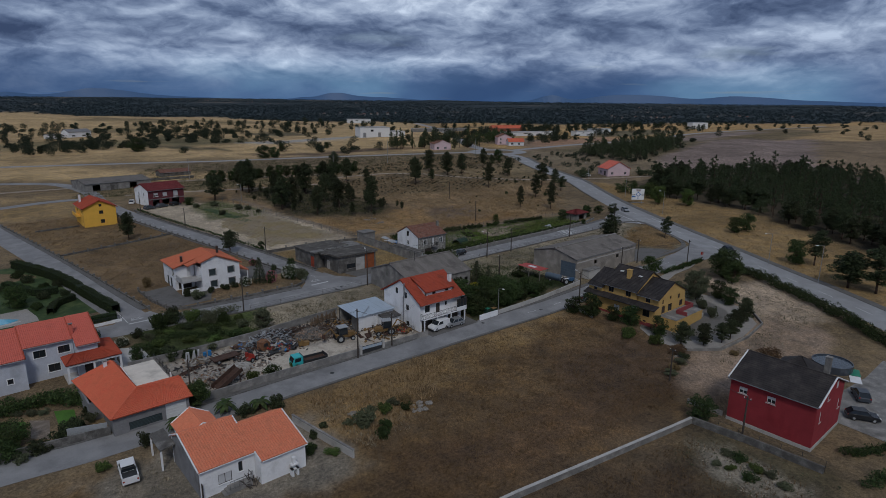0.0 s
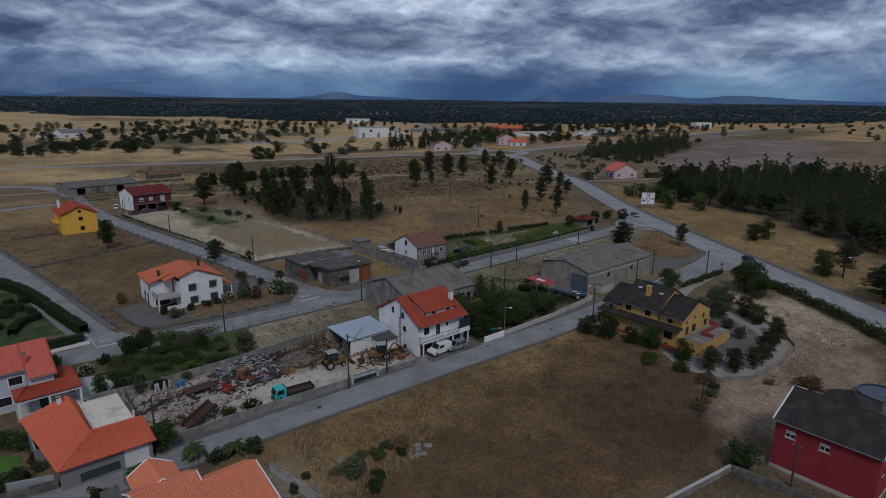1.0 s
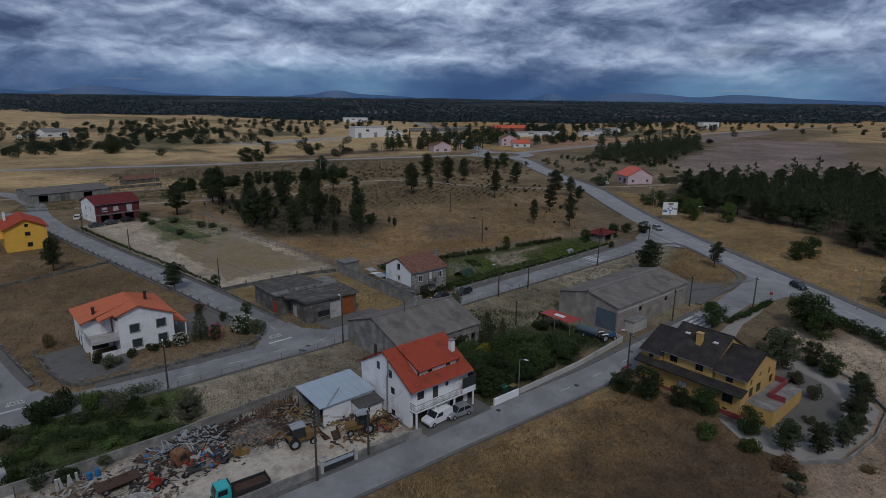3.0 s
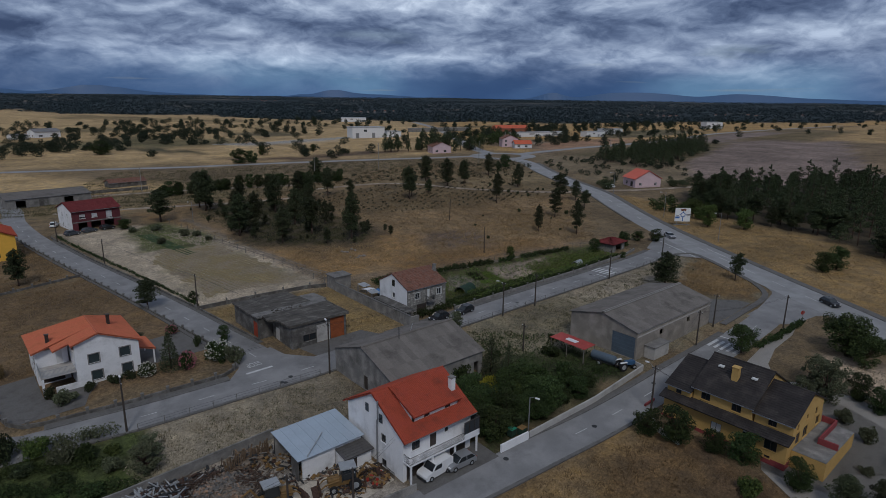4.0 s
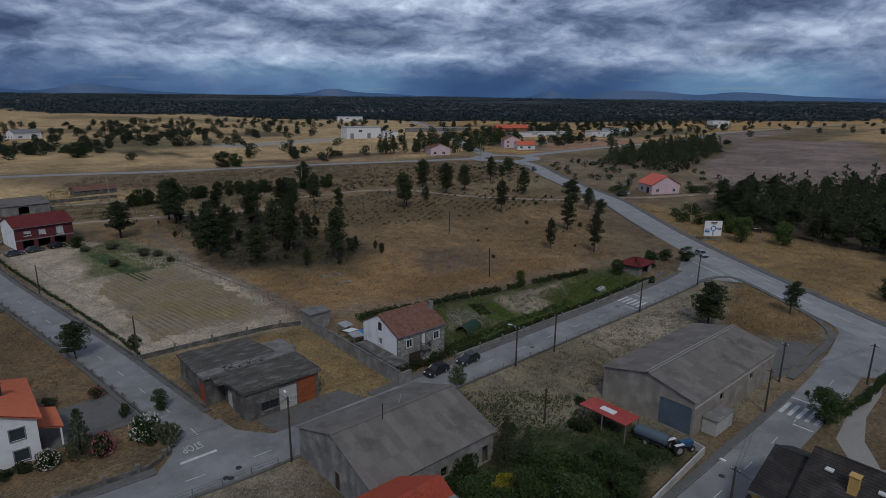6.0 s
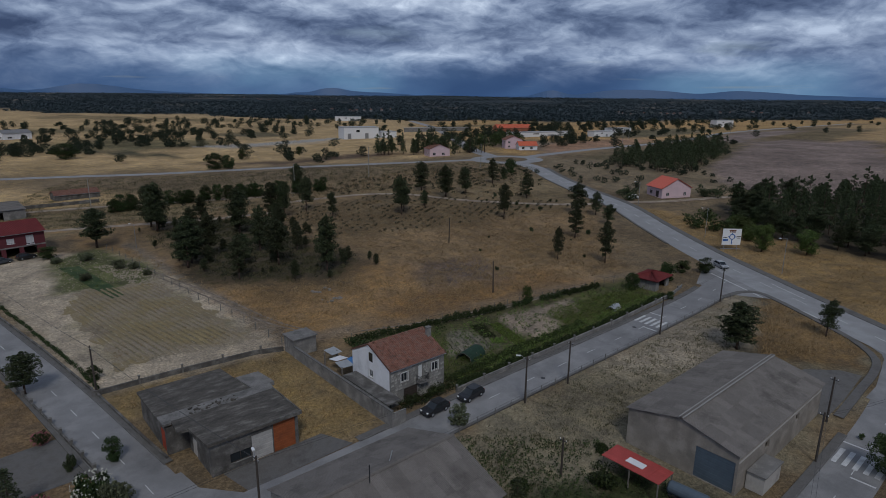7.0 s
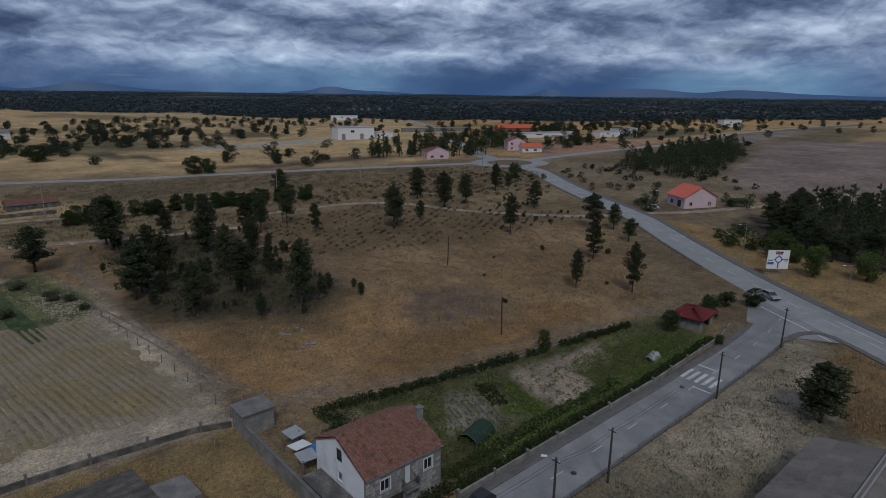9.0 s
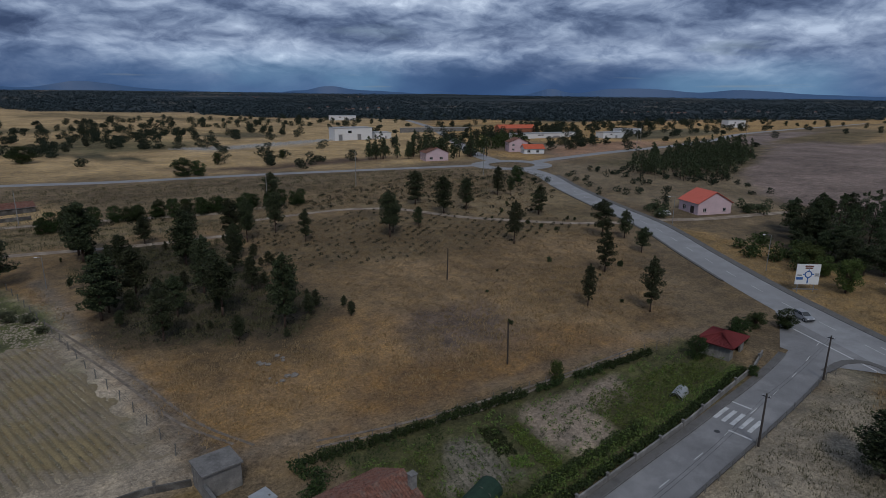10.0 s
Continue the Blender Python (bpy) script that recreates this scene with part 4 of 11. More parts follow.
patch("pool_lawn", [(8, 133), (24.5, 132), (21, 152), (15, 176), (-4, 178), (-6, 140)], "lawn", "mown green lawn round a swimming pool", "lawn", 0.05)
patch("garden_lawn", [(0.5, 90), (2.3, 89.4), (4.6, 88.9), (4.9, 93.6), (2.2, 95.4), (0.5, 95.6)], "lawn_bright", "small bright green lawn in a vegetable garden", "lawn", 0.05)
patch("garden_lawn", [(8.2, 87.6), (10.2, 87.0), (10.7, 93.1), (8.4, 94.4)], "lawn_bright", "small bright green lawn in a vegetable garden", "lawn", 0.05)
patch("garden_path", [(4.9, 88.2), (6.8, 86.3), (7.5, 91.9), (5.4, 93.6)], "soil", "pale earth path between garden beds", "path", 0.055)
patch("scrapyard_floor", [(40, 83), (57, 83), (66, 84), (66, 90), (50, 90), (44, 92), (36, 88)], "gravel_yard", "pale packed gravel of the scrapyard", "yard", 0.05)
patch("house_terrace", [(21, 99), (24.4, 99), (24, 110), (20.4, 112), (19.5, 104)], "concrete_pale", "pale concrete path beside the orange-roofed house", "path", 0.05)


# tracks, footways and kerbs
def track(pts, width, label):
    line = smooth_line(pts)
    tagged(part("dirt_track", strip(line, width / 2, -width / 2, 0.05, across=2), "dirt_track"), label, "track", kind="structure")


track([(-40, 312), (60, 303), (91, 298), (119, 289.5), (149, 278), (170, 279)], 3.4, "pale dirt track through scrub")
track([(60, 270), (88, 262.5), (117, 252.5), (141, 248)], 3.0, "pale dirt track through scrub")
track([(150, 262), (180, 258), (196, 246), (205, 223), (223, 198), (240, 184)], 3.0, "pale dirt track crossing the dry field")
track([(248, 182), (262, 172), (290, 160), (305, 152)], 3.4, "pale dirt lane to the pink house")


def wheel_rut(pts):
    """One worn groove of a field track."""
    line = smooth_line(pts, 1.5)
    tagged(part("wheel_rut", strip(line, 0.22, -0.22, 0.035, across=1), "soil"), "bare brown wheel rut along the field edge", "track", kind="structure")


for rut in (
    [(107.8, 145.5), (117.6, 142.0), (129.6, 139.2), (140.5, 137.2), (160.6, 135.1)],
    [(107.1, 144.4), (116.8, 140.9), (128.0, 137.6), (139.6, 136.5), (159.6, 134.4)],
    [(87.2, 210.1), (93.2, 180.1), (96.3, 161.0), (99.9, 151.3)],
    [(88.9, 208.9), (95.1, 178.6), (98.2, 159.3), (101.7, 149.5)],
):
    wheel_rut(rut)


def kerb(line, off, i0, i1, width=1.3, side=1, label="grey concrete footway with a kerb"):
    """A footway from the kerb outwards."""
    seg = line[i0:i1]
    a, b = (off, off + width) if side > 0 else (-off - width, -off)
    foot = part("footway", strip(seg, b, a, 0.17, across=2, skirt=0.25), "pavement")
    tagged(foot, label, "footway", kind="structure")
    edge = (off - 0.14, off + 0.002) if side > 0 else (-off - 0.002, -off + 0.14)
    part("kerb", strip(seg, edge[1], edge[0], 0.18, across=1, skirt=0.25), "kerb", foot)


def cut(line, x0, x1, axis=0):
    k = np.where((line[:, axis] >= x0) & (line[:, axis] <= x1))[0]
    return k[0], k[-1] + 1


kerb(LINE_A, 2.8, *cut(LINE_A, -60, 13), 1.4)
kerb(LINE_A, 2.8, *cut(LINE_A, 24, 66), 1.0)
kerb(LINE_A, 2.8, *cut(LINE_A, 79, 138), 0.9)
kerb(LINE_A, 2.8, *cut(LINE_A, 14, 101), 0.35, -1, "rough concrete verge edge of the street")
kerb(LINE_B, 3.1, *cut(LINE_B, 36, 60), 1.2)
kerb(LINE_B, 3.1, *cut(LINE_B, 88, 180), 1.0)
kerb(LINE_B, 3.1, *cut(LINE_B, 36, 180), 0.25, -1, "low concrete edge of the street")
kerb(LINE_B1, 3.1, *cut(LINE_B1, 126, 240, 1), 1.1, -1)
kerb(LINE_C, 3.1, *cut(LINE_C, 127, 230, 1), 0.9, -1)
kerb(LINE_C, 3.1, *cut(LINE_C, 126, 230, 1), 0.5)
kerb(LINE_M, 4.5, *cut(LINE_M, 20, 260, 1), 1.8, -1)
kerb(LINE_M, 4.5, *cut(LINE_M, 138, 240, 1), 0.5)


# painted lines
def dashes(line, off, dash, gap, width, lift, label, surface="paint_white", start=0.0, end=1e9):
    d = np.concatenate([[0], np.cumsum(np.linalg.norm(np.diff(line, axis=0), axis=1))])
    nrm = normals(line)
    s, p = Shape(), start
    while p + dash < min(d[-1], end):
        q = np.linspace(p, p + dash, max(2, int(dash / 2.0) + 1))
        seg = np.stack([np.interp(q, d, line[:, 0] + nrm[:, 0] * off), np.interp(q, d, line[:, 1] + nrm[:, 1] * off)], 1)
        strip(seg, width / 2, -width / 2, lift, s, across=1)
        p += dash + gap
    return tagged(part("lane_line", s, surface), label, "road marking", kind="structure")


dashes(LINE_B, 0, 2.2, 5.5, 0.1, 0.068, "worn white dashes down the cross street", start=82)
dashes(LINE_A, 0, 2.2, 5.5, 0.1, 0.062, "worn white dashes down the front street", start=150)
dashes(LINE_C, 0, 2.2, 5.5, 0.1, 0.074, "worn white dashes down the side street", start=8)
dashes(LINE_M, 0.1, 4, 6, 0.14, 0.084, "white dashes along the main road", start=20)
dashes(LINE_M, 3.6, 400, 1, 0.14, 0.084, "white edge line of the main road", start=20)
dashes(LINE_M, -3.6, 400, 1, 0.14, 0.084, "white edge line of the main road", start=20)
dashes(LINE_R, 0, 4, 6, 0.14, 0.075, "white dashes along the road", start=10, end=300)
dashes(LINE_L, 3.4, 300, 1, 0.14, 0.075, "white edge line of the road", start=20)


def bars(name, label, boxes):
    ob = tagged(new(name), label, "road marking", kind="structure")
    for (ax, ay), (bx, by), w in boxes:
        line = np.array([(ax + (bx - ax) * t, ay + (by - ay) * t) for t in (0, 0.33, 0.67, 1)])
        part("stripe", strip(line, w / 2, -w / 2, 0.085, across=1), "paint_white", ob)
    return ob


bars("zebra_crossing", "white zebra crossing over the cross street", [((150.1, y), (153.9, y), 0.55) for y in (116.6, 115.5, 114.4, 113.3, 112.2)] + [((156.0, 117.2), (156.0, 114.2), 0.3), ((148.6, 114.1), (148.6, 111.2), 0.3)])
bars("zebra_crossing", "white zebra crossing over the front street", [((129.3, y), (133.2, y), 0.55) for y in (77.4, 76.3, 75.2, 74.1, 73.0)] + [((135.0, 78.0), (135.0, 75.2), 0.3), ((127.4, 75.1), (127.4, 72.6), 0.3)])
bars("stop_line", "white stop line at the street corner", [((62.9, 118.4), (67.1, 118.2), 0.45)])
bars("edge_line", "white edge line beside the stop word", [((24.6, 132), (25.0, 122.4), 0.14)])
bars("stop_line", "white stop line at the street corner", [((25.0, 121.7), (28.9, 121.4), 0.4)])
bars("chevron_lines", "white lane split marks at the junction", [((182, 106), (190, 121), 0.3), ((177, 92), (181, 99.5), 0.3), ((188, 100), (193, 108.5), 0.2)])


def ground_word(text, at, turn, size, stretch):
    c = bpy.data.curves.new("painted_word", "FONT")
    c.body, c.size, c.align_x, c.extrude = text, size, "CENTER", 0.002
    ob = new("painted_word", c)
    ob.matrix_world = pose(at[0], at[1], gz(*at) + 0.09, 0, 0, turn) @ Matrix.Diagonal((1, stretch, 1, 1))
    c.materials.append(MT["paint_white"])
    return tagged(ob, "white painted word STOP on the asphalt", "road marking", kind="structure")


ground_word("STOP", (65.0, 121.3), 182, 1.0, 2.2)
ground_word("STOP", (26.8, 124.3), 186, 0.95, 2.2)


def ploughed_rows():
    """Ridges and furrows of the ploughed plot."""
    poly = [(71.5, 157), (92, 154.5), (90.5, 178), (87.5, 197), (74, 201), (69.5, 190)]
    us, vs = np.arange(66, 96, 0.2), np.arange(150, 204, 1.0)
    gx, gy = np.meshgrid(us, vs, indexing="ij")
    sx = gx + 0.1 * (gy - 150)
    px, py = gx.ravel() - 0.16 * (gy.ravel() - 176), gy.ravel()
    rows = np.sin((px * 0.987 + 0.16 * py) * 2 * math.pi / 1.05)
    sd = polygon_sd(px, py, poly) + 1.2 * wobble(px, py, 6, 91)
    edge = np.clip(sd / 2.0, 0, 1)
    pz = ground_z(px, py) + 0.03 + edge * (0.11 * rows + 0.05 * wobble(px, py, 1.7, 92) + 0.04) - np.clip(-sd, 0, 1) * 0.4
    n, m = gx.shape
    i, j = np.meshgrid(np.arange(n - 1), np.arange(m - 1), indexing="ij")
    a = (i * m + j).ravel()
    keep = (sd[a] > -0.8)
    f = np.stack([a, a + m, a + m + 1, a + 1], 1)[keep]
    me = bpy.data.meshes.new("ploughed_rows")
    me.from_pydata(np.stack([px, py, pz], 1).tolist(), [], f.tolist())
    me.materials.append(MT["furrow_soil"])
    tagged(new("ploughed_rows", me), "pale ploughed soil in ridges with thin green stubble", "ploughed plot", kind="structure")


ploughed_rows()


def clods(name, poly, n, size, surface, label, seed):
    rng = random.Random(seed)
    pl = np.array(poly, float)
    (x0, y0), (x1, y1) = pl.min(0), pl.max(0)
    s = Shape()
    pts = [(rng.uniform(x0, x1), rng.uniform(y0, y1)) for _ in range(n)]
    sd = polygon_sd(np.array([p[0] for p in pts]), np.array([p[1] for p in pts]), poly)
    for (x, y), d in zip(pts, sd):
        if d < 0:
            continue
        a = size * rng.uniform(0.5, 1.6)
        z = gz(x, y)
        q = [(x + a * math.cos(t + rng.uniform(-0.4, 0.4)), y + a * math.sin(t + rng.uniform(-0.4, 0.4)), z - 0.03) for t in (0, 1.57, 3.14, 4.71)]
        s.add(q + [(x + rng.uniform(-0.3, 0.3) * a, y + rng.uniform(-0.3, 0.3) * a, z + a * rng.uniform(0.4, 0.9))], [(0, 1, 4), (1, 2, 4), (2, 3, 4), (3, 0, 4)])
    tagged(part(name, s, surface), label, "clods", kind="stuff")


clods("soil_clods", [(66, 152), (94, 148), (92, 160), (71, 160), (69, 190), (74, 204), (86, 200), (84, 232), (60, 232), (64, 178)], 5200, 0.14, "clod", "pale clods of turned soil", 51)
clods("soil_clods", [(84, 196), (91, 190), (88, 215), (80, 218)], 1400, 0.22, "clod", "pale broken clods of turned soil", 52)
clods("sand_stones", [(97, 38), (112, 36), (138, 34), (146, 50), (140, 62), (130, 54), (126, 45), (112, 41)], 1800, 0.12, "clod", "small pale stones on sandy ground", 53)
clods("lot_stones", [(40, 101.6), (73, 98.6), (73.4, 109.8), (46, 112)], 1600, 0.1, "clod", "small stones on the dusty strip", 54)
clods("furrow_stones", [(71, 158), (91, 156), (89, 196), (74, 200), (70, 188)], 4200, 0.1, "clod", "pale stones in the ploughed soil", 57)
clods("plot_stones", [(71.4, 30.5), (73.6, 26.6), (72.6, 17.1), (69.5, 18.4), (66.0, 21.4), (68.6, 28.7)], 500, 0.12, "clod", "pale stones on a weedy plot", 58)
clods("field_rubble", [(200, 510), (224, 480), (300, 490), (328, 500), (322, 513), (240, 500)], 1500, 0.9, "scrap_pale", "pale quarry rubble in the far field", 55)
clods("garden_stones", [(131.5, 134.5), (150, 131.6), (148.3, 127.7), (139.5, 127.3), (137.2, 122.8), (130.2, 122), (128.8, 128)], 700, 0.1, "clod", "small pale stones on garden soil", 56)


# ---- parts of buildings ----
def wall_panel(length, height, openings, thick=0.25, top=None):
    """A wall in the plane y = 0, x from 0 to length, outside towards -y, with holes (u0, u1, v0, v1). top: gable (apex_u, apex_height)."""
    s = Shape()
    us = sorted({0.0, length, *[o[0] for o in openings], *[o[1] for o in openings]})
    vs = sorted({0.0, height, *[o[2] for o in openings], *[min(o[3], height) for o in openings]})
    full = {}
    for i in range(len(us) - 1):
        for j in range(len(vs) - 1):
            u, v = (us[i] + us[i + 1]) / 2, (vs[j] + vs[j + 1]) / 2
            full[i, j] = not any(o[0] < u < o[1] and o[2] < v < o[3] for o in openings)
    for (i, j), ok in full.items():
        if not ok:
            continue
        a, b, c, d = us[i], us[i + 1], vs[j], vs[j + 1]
        s.add([(a, 0, c), (b, 0, c), (b, 0, d), (a, 0, d), (a, thick, c), (b, thick, c), (b, thick, d), (a, thick, d)], [(0, 1, 2, 3), (5, 4, 7, 6)])
        for di, dj, q in ((-1, 0, ((a, c), (a, d))), (1, 0, ((b, d), (b, c))), (0, -1, ((b, c), (a, c))), (0, 1, ((a, d), (b, d)))):
            if not full.get((i + di, j + dj), False):
                (u0, v0), (u1, v1) = q
                s.add([(u0, 0, v0), (u1, 0, v1), (u1, thick, v1), (u0, thick, v0)], [(0, 1, 2, 3)])
    if top:
        au, ah = top
        s.add([(0, 0, height), (length, 0, height), (au, 0, ah), (0, thick, height), (length, thick, height), (au, thick, ah)], [(0, 1, 2), (4, 3, 5), (1, 4, 5, 2), (0, 2, 5, 3)])
    return s


def moved(shape, m):
    shape.v = [tuple(m @ Vector(p)) for p in shape.v]
    return shape


def window_in(parent, m, o, style):
    """Frame, pane and sill of a window, or the leaf of a door, set in the hole o of a wall whose local frame is m."""
    u0, u1, v0, v1 = o[:4]
    w, h = u1 - u0, v1 - v0
    kind = o[4] if len(o) > 4 else "window"
    at = m @ Matrix.Translation((u0, 0.1, v0))
    if kind in ("garage", "door"):
        # one moulded leaf with shallow horizontal ribs
        n = 6 if kind == "garage" else 2
        outline = [(0.06, 0.0)]
        for k in range(n):
            z0, z1 = h * k / n, h * (k + 1) / n
            outline += [(0.0, z0), (0.0, z0 + 0.03), (-0.025, z0 + 0.05), (-0.025, z1 - 0.05), (0.0, z1 - 0.03)]
        outline += [(0.0, h), (0.06, h)]
        q = len(outline)
        s = Shape().add([(0, y, z) for y, z in outline] + [(w, y, z) for y, z in outline], [tuple(range(q - 1, -1, -1)), tuple(range(q, 2 * q))] + [(i, (i + 1) % q, (i + 1) % q + q, i + q) for i in range(q)])
        part("garage_door" if kind == "garage" else "door", moved(s, at), o[5] if len(o) > 5 else "frame_dark", parent)
        return
    if kind == "open":
        return
    f = Shape()
    t = 0.07
    f.box(0, 0, 0, w, 0.07, t).box(0, 0, h - t, w, 0.07, h).box(0, 0, t, t, 0.07, h - t).box(w - t, 0, t, w, 0.07, h - t)
    if w > 0.8:
        f.box(w / 2 - t / 2, 0, t, w / 2 + t / 2, 0.065, h - t)
    frame_ = part("window", moved(f, at), style.get("frame", "frame_white"), parent)
    part("pane", moved(Shape().box(t, 0.03, t, w - t, 0.045, h - t), at), "glass", frame_)
    blind = o[5] if len(o) > 5 else 0.0
    if blind:
        part("roller_blind", moved(Shape().box(t, 0.008, h * (1 - blind), w - t, 0.028, h - t), at), style.get("blind", "shutter"), frame_)
    if style.get("surround"):
        q = Shape()
        e = 0.14
        q.box(-e, -0.13, -e, 0, -0.1, h + e).box(w, -0.13, -e, w + e, -0.1, h + e).box(0, -0.13, h, w, -0.1, h + e)
        part("window_surround", moved(q, at), style["surround"], frame_)
    part("window_sill", moved(Shape().box(-0.12, -0.18, -0.09, w + 0.12, 0.06, -0.002), at), style.get("sill", "concrete"), frame_)


def tiled_slope(a, b, c, d, col=0.26, row=0.42, depth=0.07, thick=0.12, wave=True):
    """A roof slope with eave a to b and ridge d to c (all 3D), covered in courses of barrel tiles."""
    a, b, c, d = (np.array(p, float) for p in (a, b, c, d))
    e_len, r_len = np.linalg.norm(b - a), np.linalg.norm(c - d)
    up = max(np.linalg.norm(d - a), np.linalg.norm(c - b))
    nrm = np.cross(b - a, d - a)
    if np.linalg.norm(nrm) < 1e-6:
        nrm = np.cross(b - a, c - a)
    nrm /= np.linalg.norm(nrm)
    n_col = max(2, int(round(max(e_len, r_len) / col)))
    n_row = max(2, int(round(up / row)))
    per = 4 if wave else 1
    us = np.arange(n_col * per + 1) / (n_col * per)
    shape_u = depth * (0.5 + 0.5 * np.cos(us * n_col * 2 * math.pi)) if wave else np.zeros(len(us))
    rows = []
    for r in range(n_row):
        rows += [(r / n_row, 0.035), ((r + 1) / n_row - 1e-4, 0.0)]
    pts = []
    for v, lift in rows:
        p0, p1 = a + (d - a) * v, b + (c - b) * v
        pts.append(p0 + (p1 - p0) * us[:, None] + nrm * (shape_u + lift + thick)[:, None])
    grid = np.concatenate(pts)
    w = len(us)
    i, j = np.meshgrid(np.arange(len(rows) - 1), np.arange(w - 1), indexing="ij")
    q = (i * w + j).ravel()
    s = Shape()
    s.add(grid.tolist(), np.stack([q, q + 1, q + w + 1, q + w], 1).tolist())
    top = [p + nrm * thick for p in (a, b, c, d)]
    s.add([*[tuple(p) for p in (a, b, c, d)], *[tuple(p) for p in top]], [(3, 2, 1, 0), (0, 1, 5, 4), (1, 2, 6, 5), (2, 3, 7, 6), (3, 0, 4, 7)])
    return s


def ridge_cap(p0, p1, r=0.13):
    return Shape().tube(p0, p1, r, r, 6)


def box_walls(ob, x0, y0, x1, y1, h, openings, surface, style, z=0.0, gable=None, thick=0.25, names=("wall",) * 4):
    """Four walls: s (towards -y), e (+x), n (+y), w (-x). gable: ('x' or 'y', ridge height): the ridge's direction. openings: per wall, u from the wall's left as seen from outside."""
    walls = {
        "s": (x1 - x0, Matrix.Translation((x0, y0, z))),
        "e": (y1 - y0, Matrix.Translation((x1, y0, z)) @ Matrix.Rotation(radians(90), 4, "Z")),
        "n": (x1 - x0, Matrix.Translation((x1, y1, z)) @ Matrix.Rotation(radians(180), 4, "Z")),
        "w": (y1 - y0, Matrix.Translation((x0, y1, z)) @ Matrix.Rotation(radians(-90), 4, "Z")),
    }
    for k, (length, m) in walls.items():
        ops = openings.get(k, [])
        top = None
        if gable and ((gable[0] == "x" and k in "ew") or (gable[0] == "y" and k in "sn")):
            at = gable[2] if len(gable) > 2 else 0.5
            top = (length * (1 - at if k in "wn" else at), gable[1] - 0.02)
        # side walls stop short of the front and back walls
        sf = surface.get(k, surface["all"]) if isinstance(surface, dict) else surface
        sh = wall_panel(length, h, ops, thick, top)
        if k in "ew":
            sh.v = [(min(max(p[0], 0.252), length - 0.252) if p[2] <= h + 0.001 else p[0], p[1], p[2]) for p in sh.v]
        w = part("wall", moved(sh, m), sf, ob)
        for o in ops:
            window_in(w if False else ob, m, o, style)
    # dark floor inside, so that no light leaks from below
    part("floor_slab", Shape().box(x0 + 0.26, y0 + 0.26, z + 0.01, x1 - 0.26, y1 - 0.26, z + 0.12), "interior", ob)


def gable_roof(ob, x0, y0, x1, y1, eave, ridge, axis, surface, over=0.35, verge=0.25, at=0.5, verge_mat=None, wave=True, col=0.26, row=0.42, cap=True, flat=None):
    """Two tiled slopes with ridge along axis; at: where across the ridge lies."""
    if axis == "x":
        yr = y0 + (y1 - y0) * at
        ks, kn = (ridge - eave) / (yr - y0), (ridge - eave) / (y1 - yr)
        xa, xb = x0 - verge, x1 + verge
        sl = [((xa, y0 - over, eave - ks * over), (xb, y0 - over, eave - ks * over), (xb, yr, ridge), (xa, yr, ridge)), ((xb, y1 + over, eave - kn * over), (xa, y1 + over, eave - kn * over), (xa, yr, ridge), (xb, yr, ridge))]
        r0, r1 = (xa, yr, ridge + 0.13), (xb, yr, ridge + 0.13)
    else:
        xr = x0 + (x1 - x0) * at
        kw, ke = (ridge - eave) / (xr - x0), (ridge - eave) / (x1 - xr)
        ya, yb = y0 - verge, y1 + verge
        sl = [((x0 - over, yb, eave - kw * over), (x0 - over, ya, eave - kw * over), (xr, ya, ridge), (xr, yb, ridge)), ((x1 + over, ya, eave - ke * over), (x1 + over, yb, eave - ke * over), (xr, yb, ridge), (xr, ya, ridge))]
        r0, r1 = (xr, ya, ridge + 0.13), (xr, yb, ridge + 0.13)
    roof = None
    for q in sl:
        roof = part("roof_slope", tiled_slope(*q, wave=wave, col=col, row=row), surface, ob)
        if verge_mat:
            for p0, p1 in ((q[0], q[3]), (q[1], q[2])):
                v0, v1 = Vector(p0), Vector(p1)
                v0.z += 0.17
                v1.z += 0.17
                part("verge", Shape().tube(v0, v1, 0.11, 0.11, 4), verge_mat, roof)
        e0, e1 = Vector(q[0]), Vector(q[1])
        part("gutter", Shape().tube((e0.x, e0.y, e0.z + 0.03), (e1.x, e1.y, e1.z + 0.03), 0.07, 0.07, 6), "metal_grey", roof)
    if cap:
        part("ridge_cap", ridge_cap(r0, r1), surface, roof)
    return roof


def chimney(ob, x, y, z0, z1, w, surface, cap="concrete"):
    c = part("chimney", Shape().box(x - w / 2, y - w / 2, z0, x + w / 2, y + w / 2, z1), surface, ob)
    part("chimney_cap", Shape().box(x - w / 2 - 0.08, y - w / 2 - 0.08, z1 + 0.12, x + w / 2 + 0.08, y + w / 2 + 0.08, z1 + 0.2).box(x - w / 2, y - w / 2, z1, x - w / 2 + 0.1, y + w / 2, z1 + 0.12).box(x + w / 2 - 0.1, y - w / 2, z1, x + w / 2, y + w / 2, z1 + 0.12), cap, c)


def railing(ob, pts, h=0.95, gap=0.14, surface="metal_dark", name="railing"):
    s = Shape()
    for (ax, ay, az), (bx, by, bz) in zip(pts, pts[1:]):
        n = max(1, int(math.hypot(bx - ax, by - ay) / gap))
        s.tube((ax, ay, az + h), (bx, by, bz + h), 0.03, n=5)
        s.tube((ax, ay, az + 0.08), (bx, by, bz + 0.08), 0.02, n=4)
        for k in range(n + 1):
            t = k / n
            x, y, z = ax + (bx - ax) * t, ay + (by - ay) * t, az + (bz - az) * t
            s.box(x - 0.012, y - 0.012, z, x + 0.012, y + 0.012, z + h)
    return part(name, s, surface, ob)


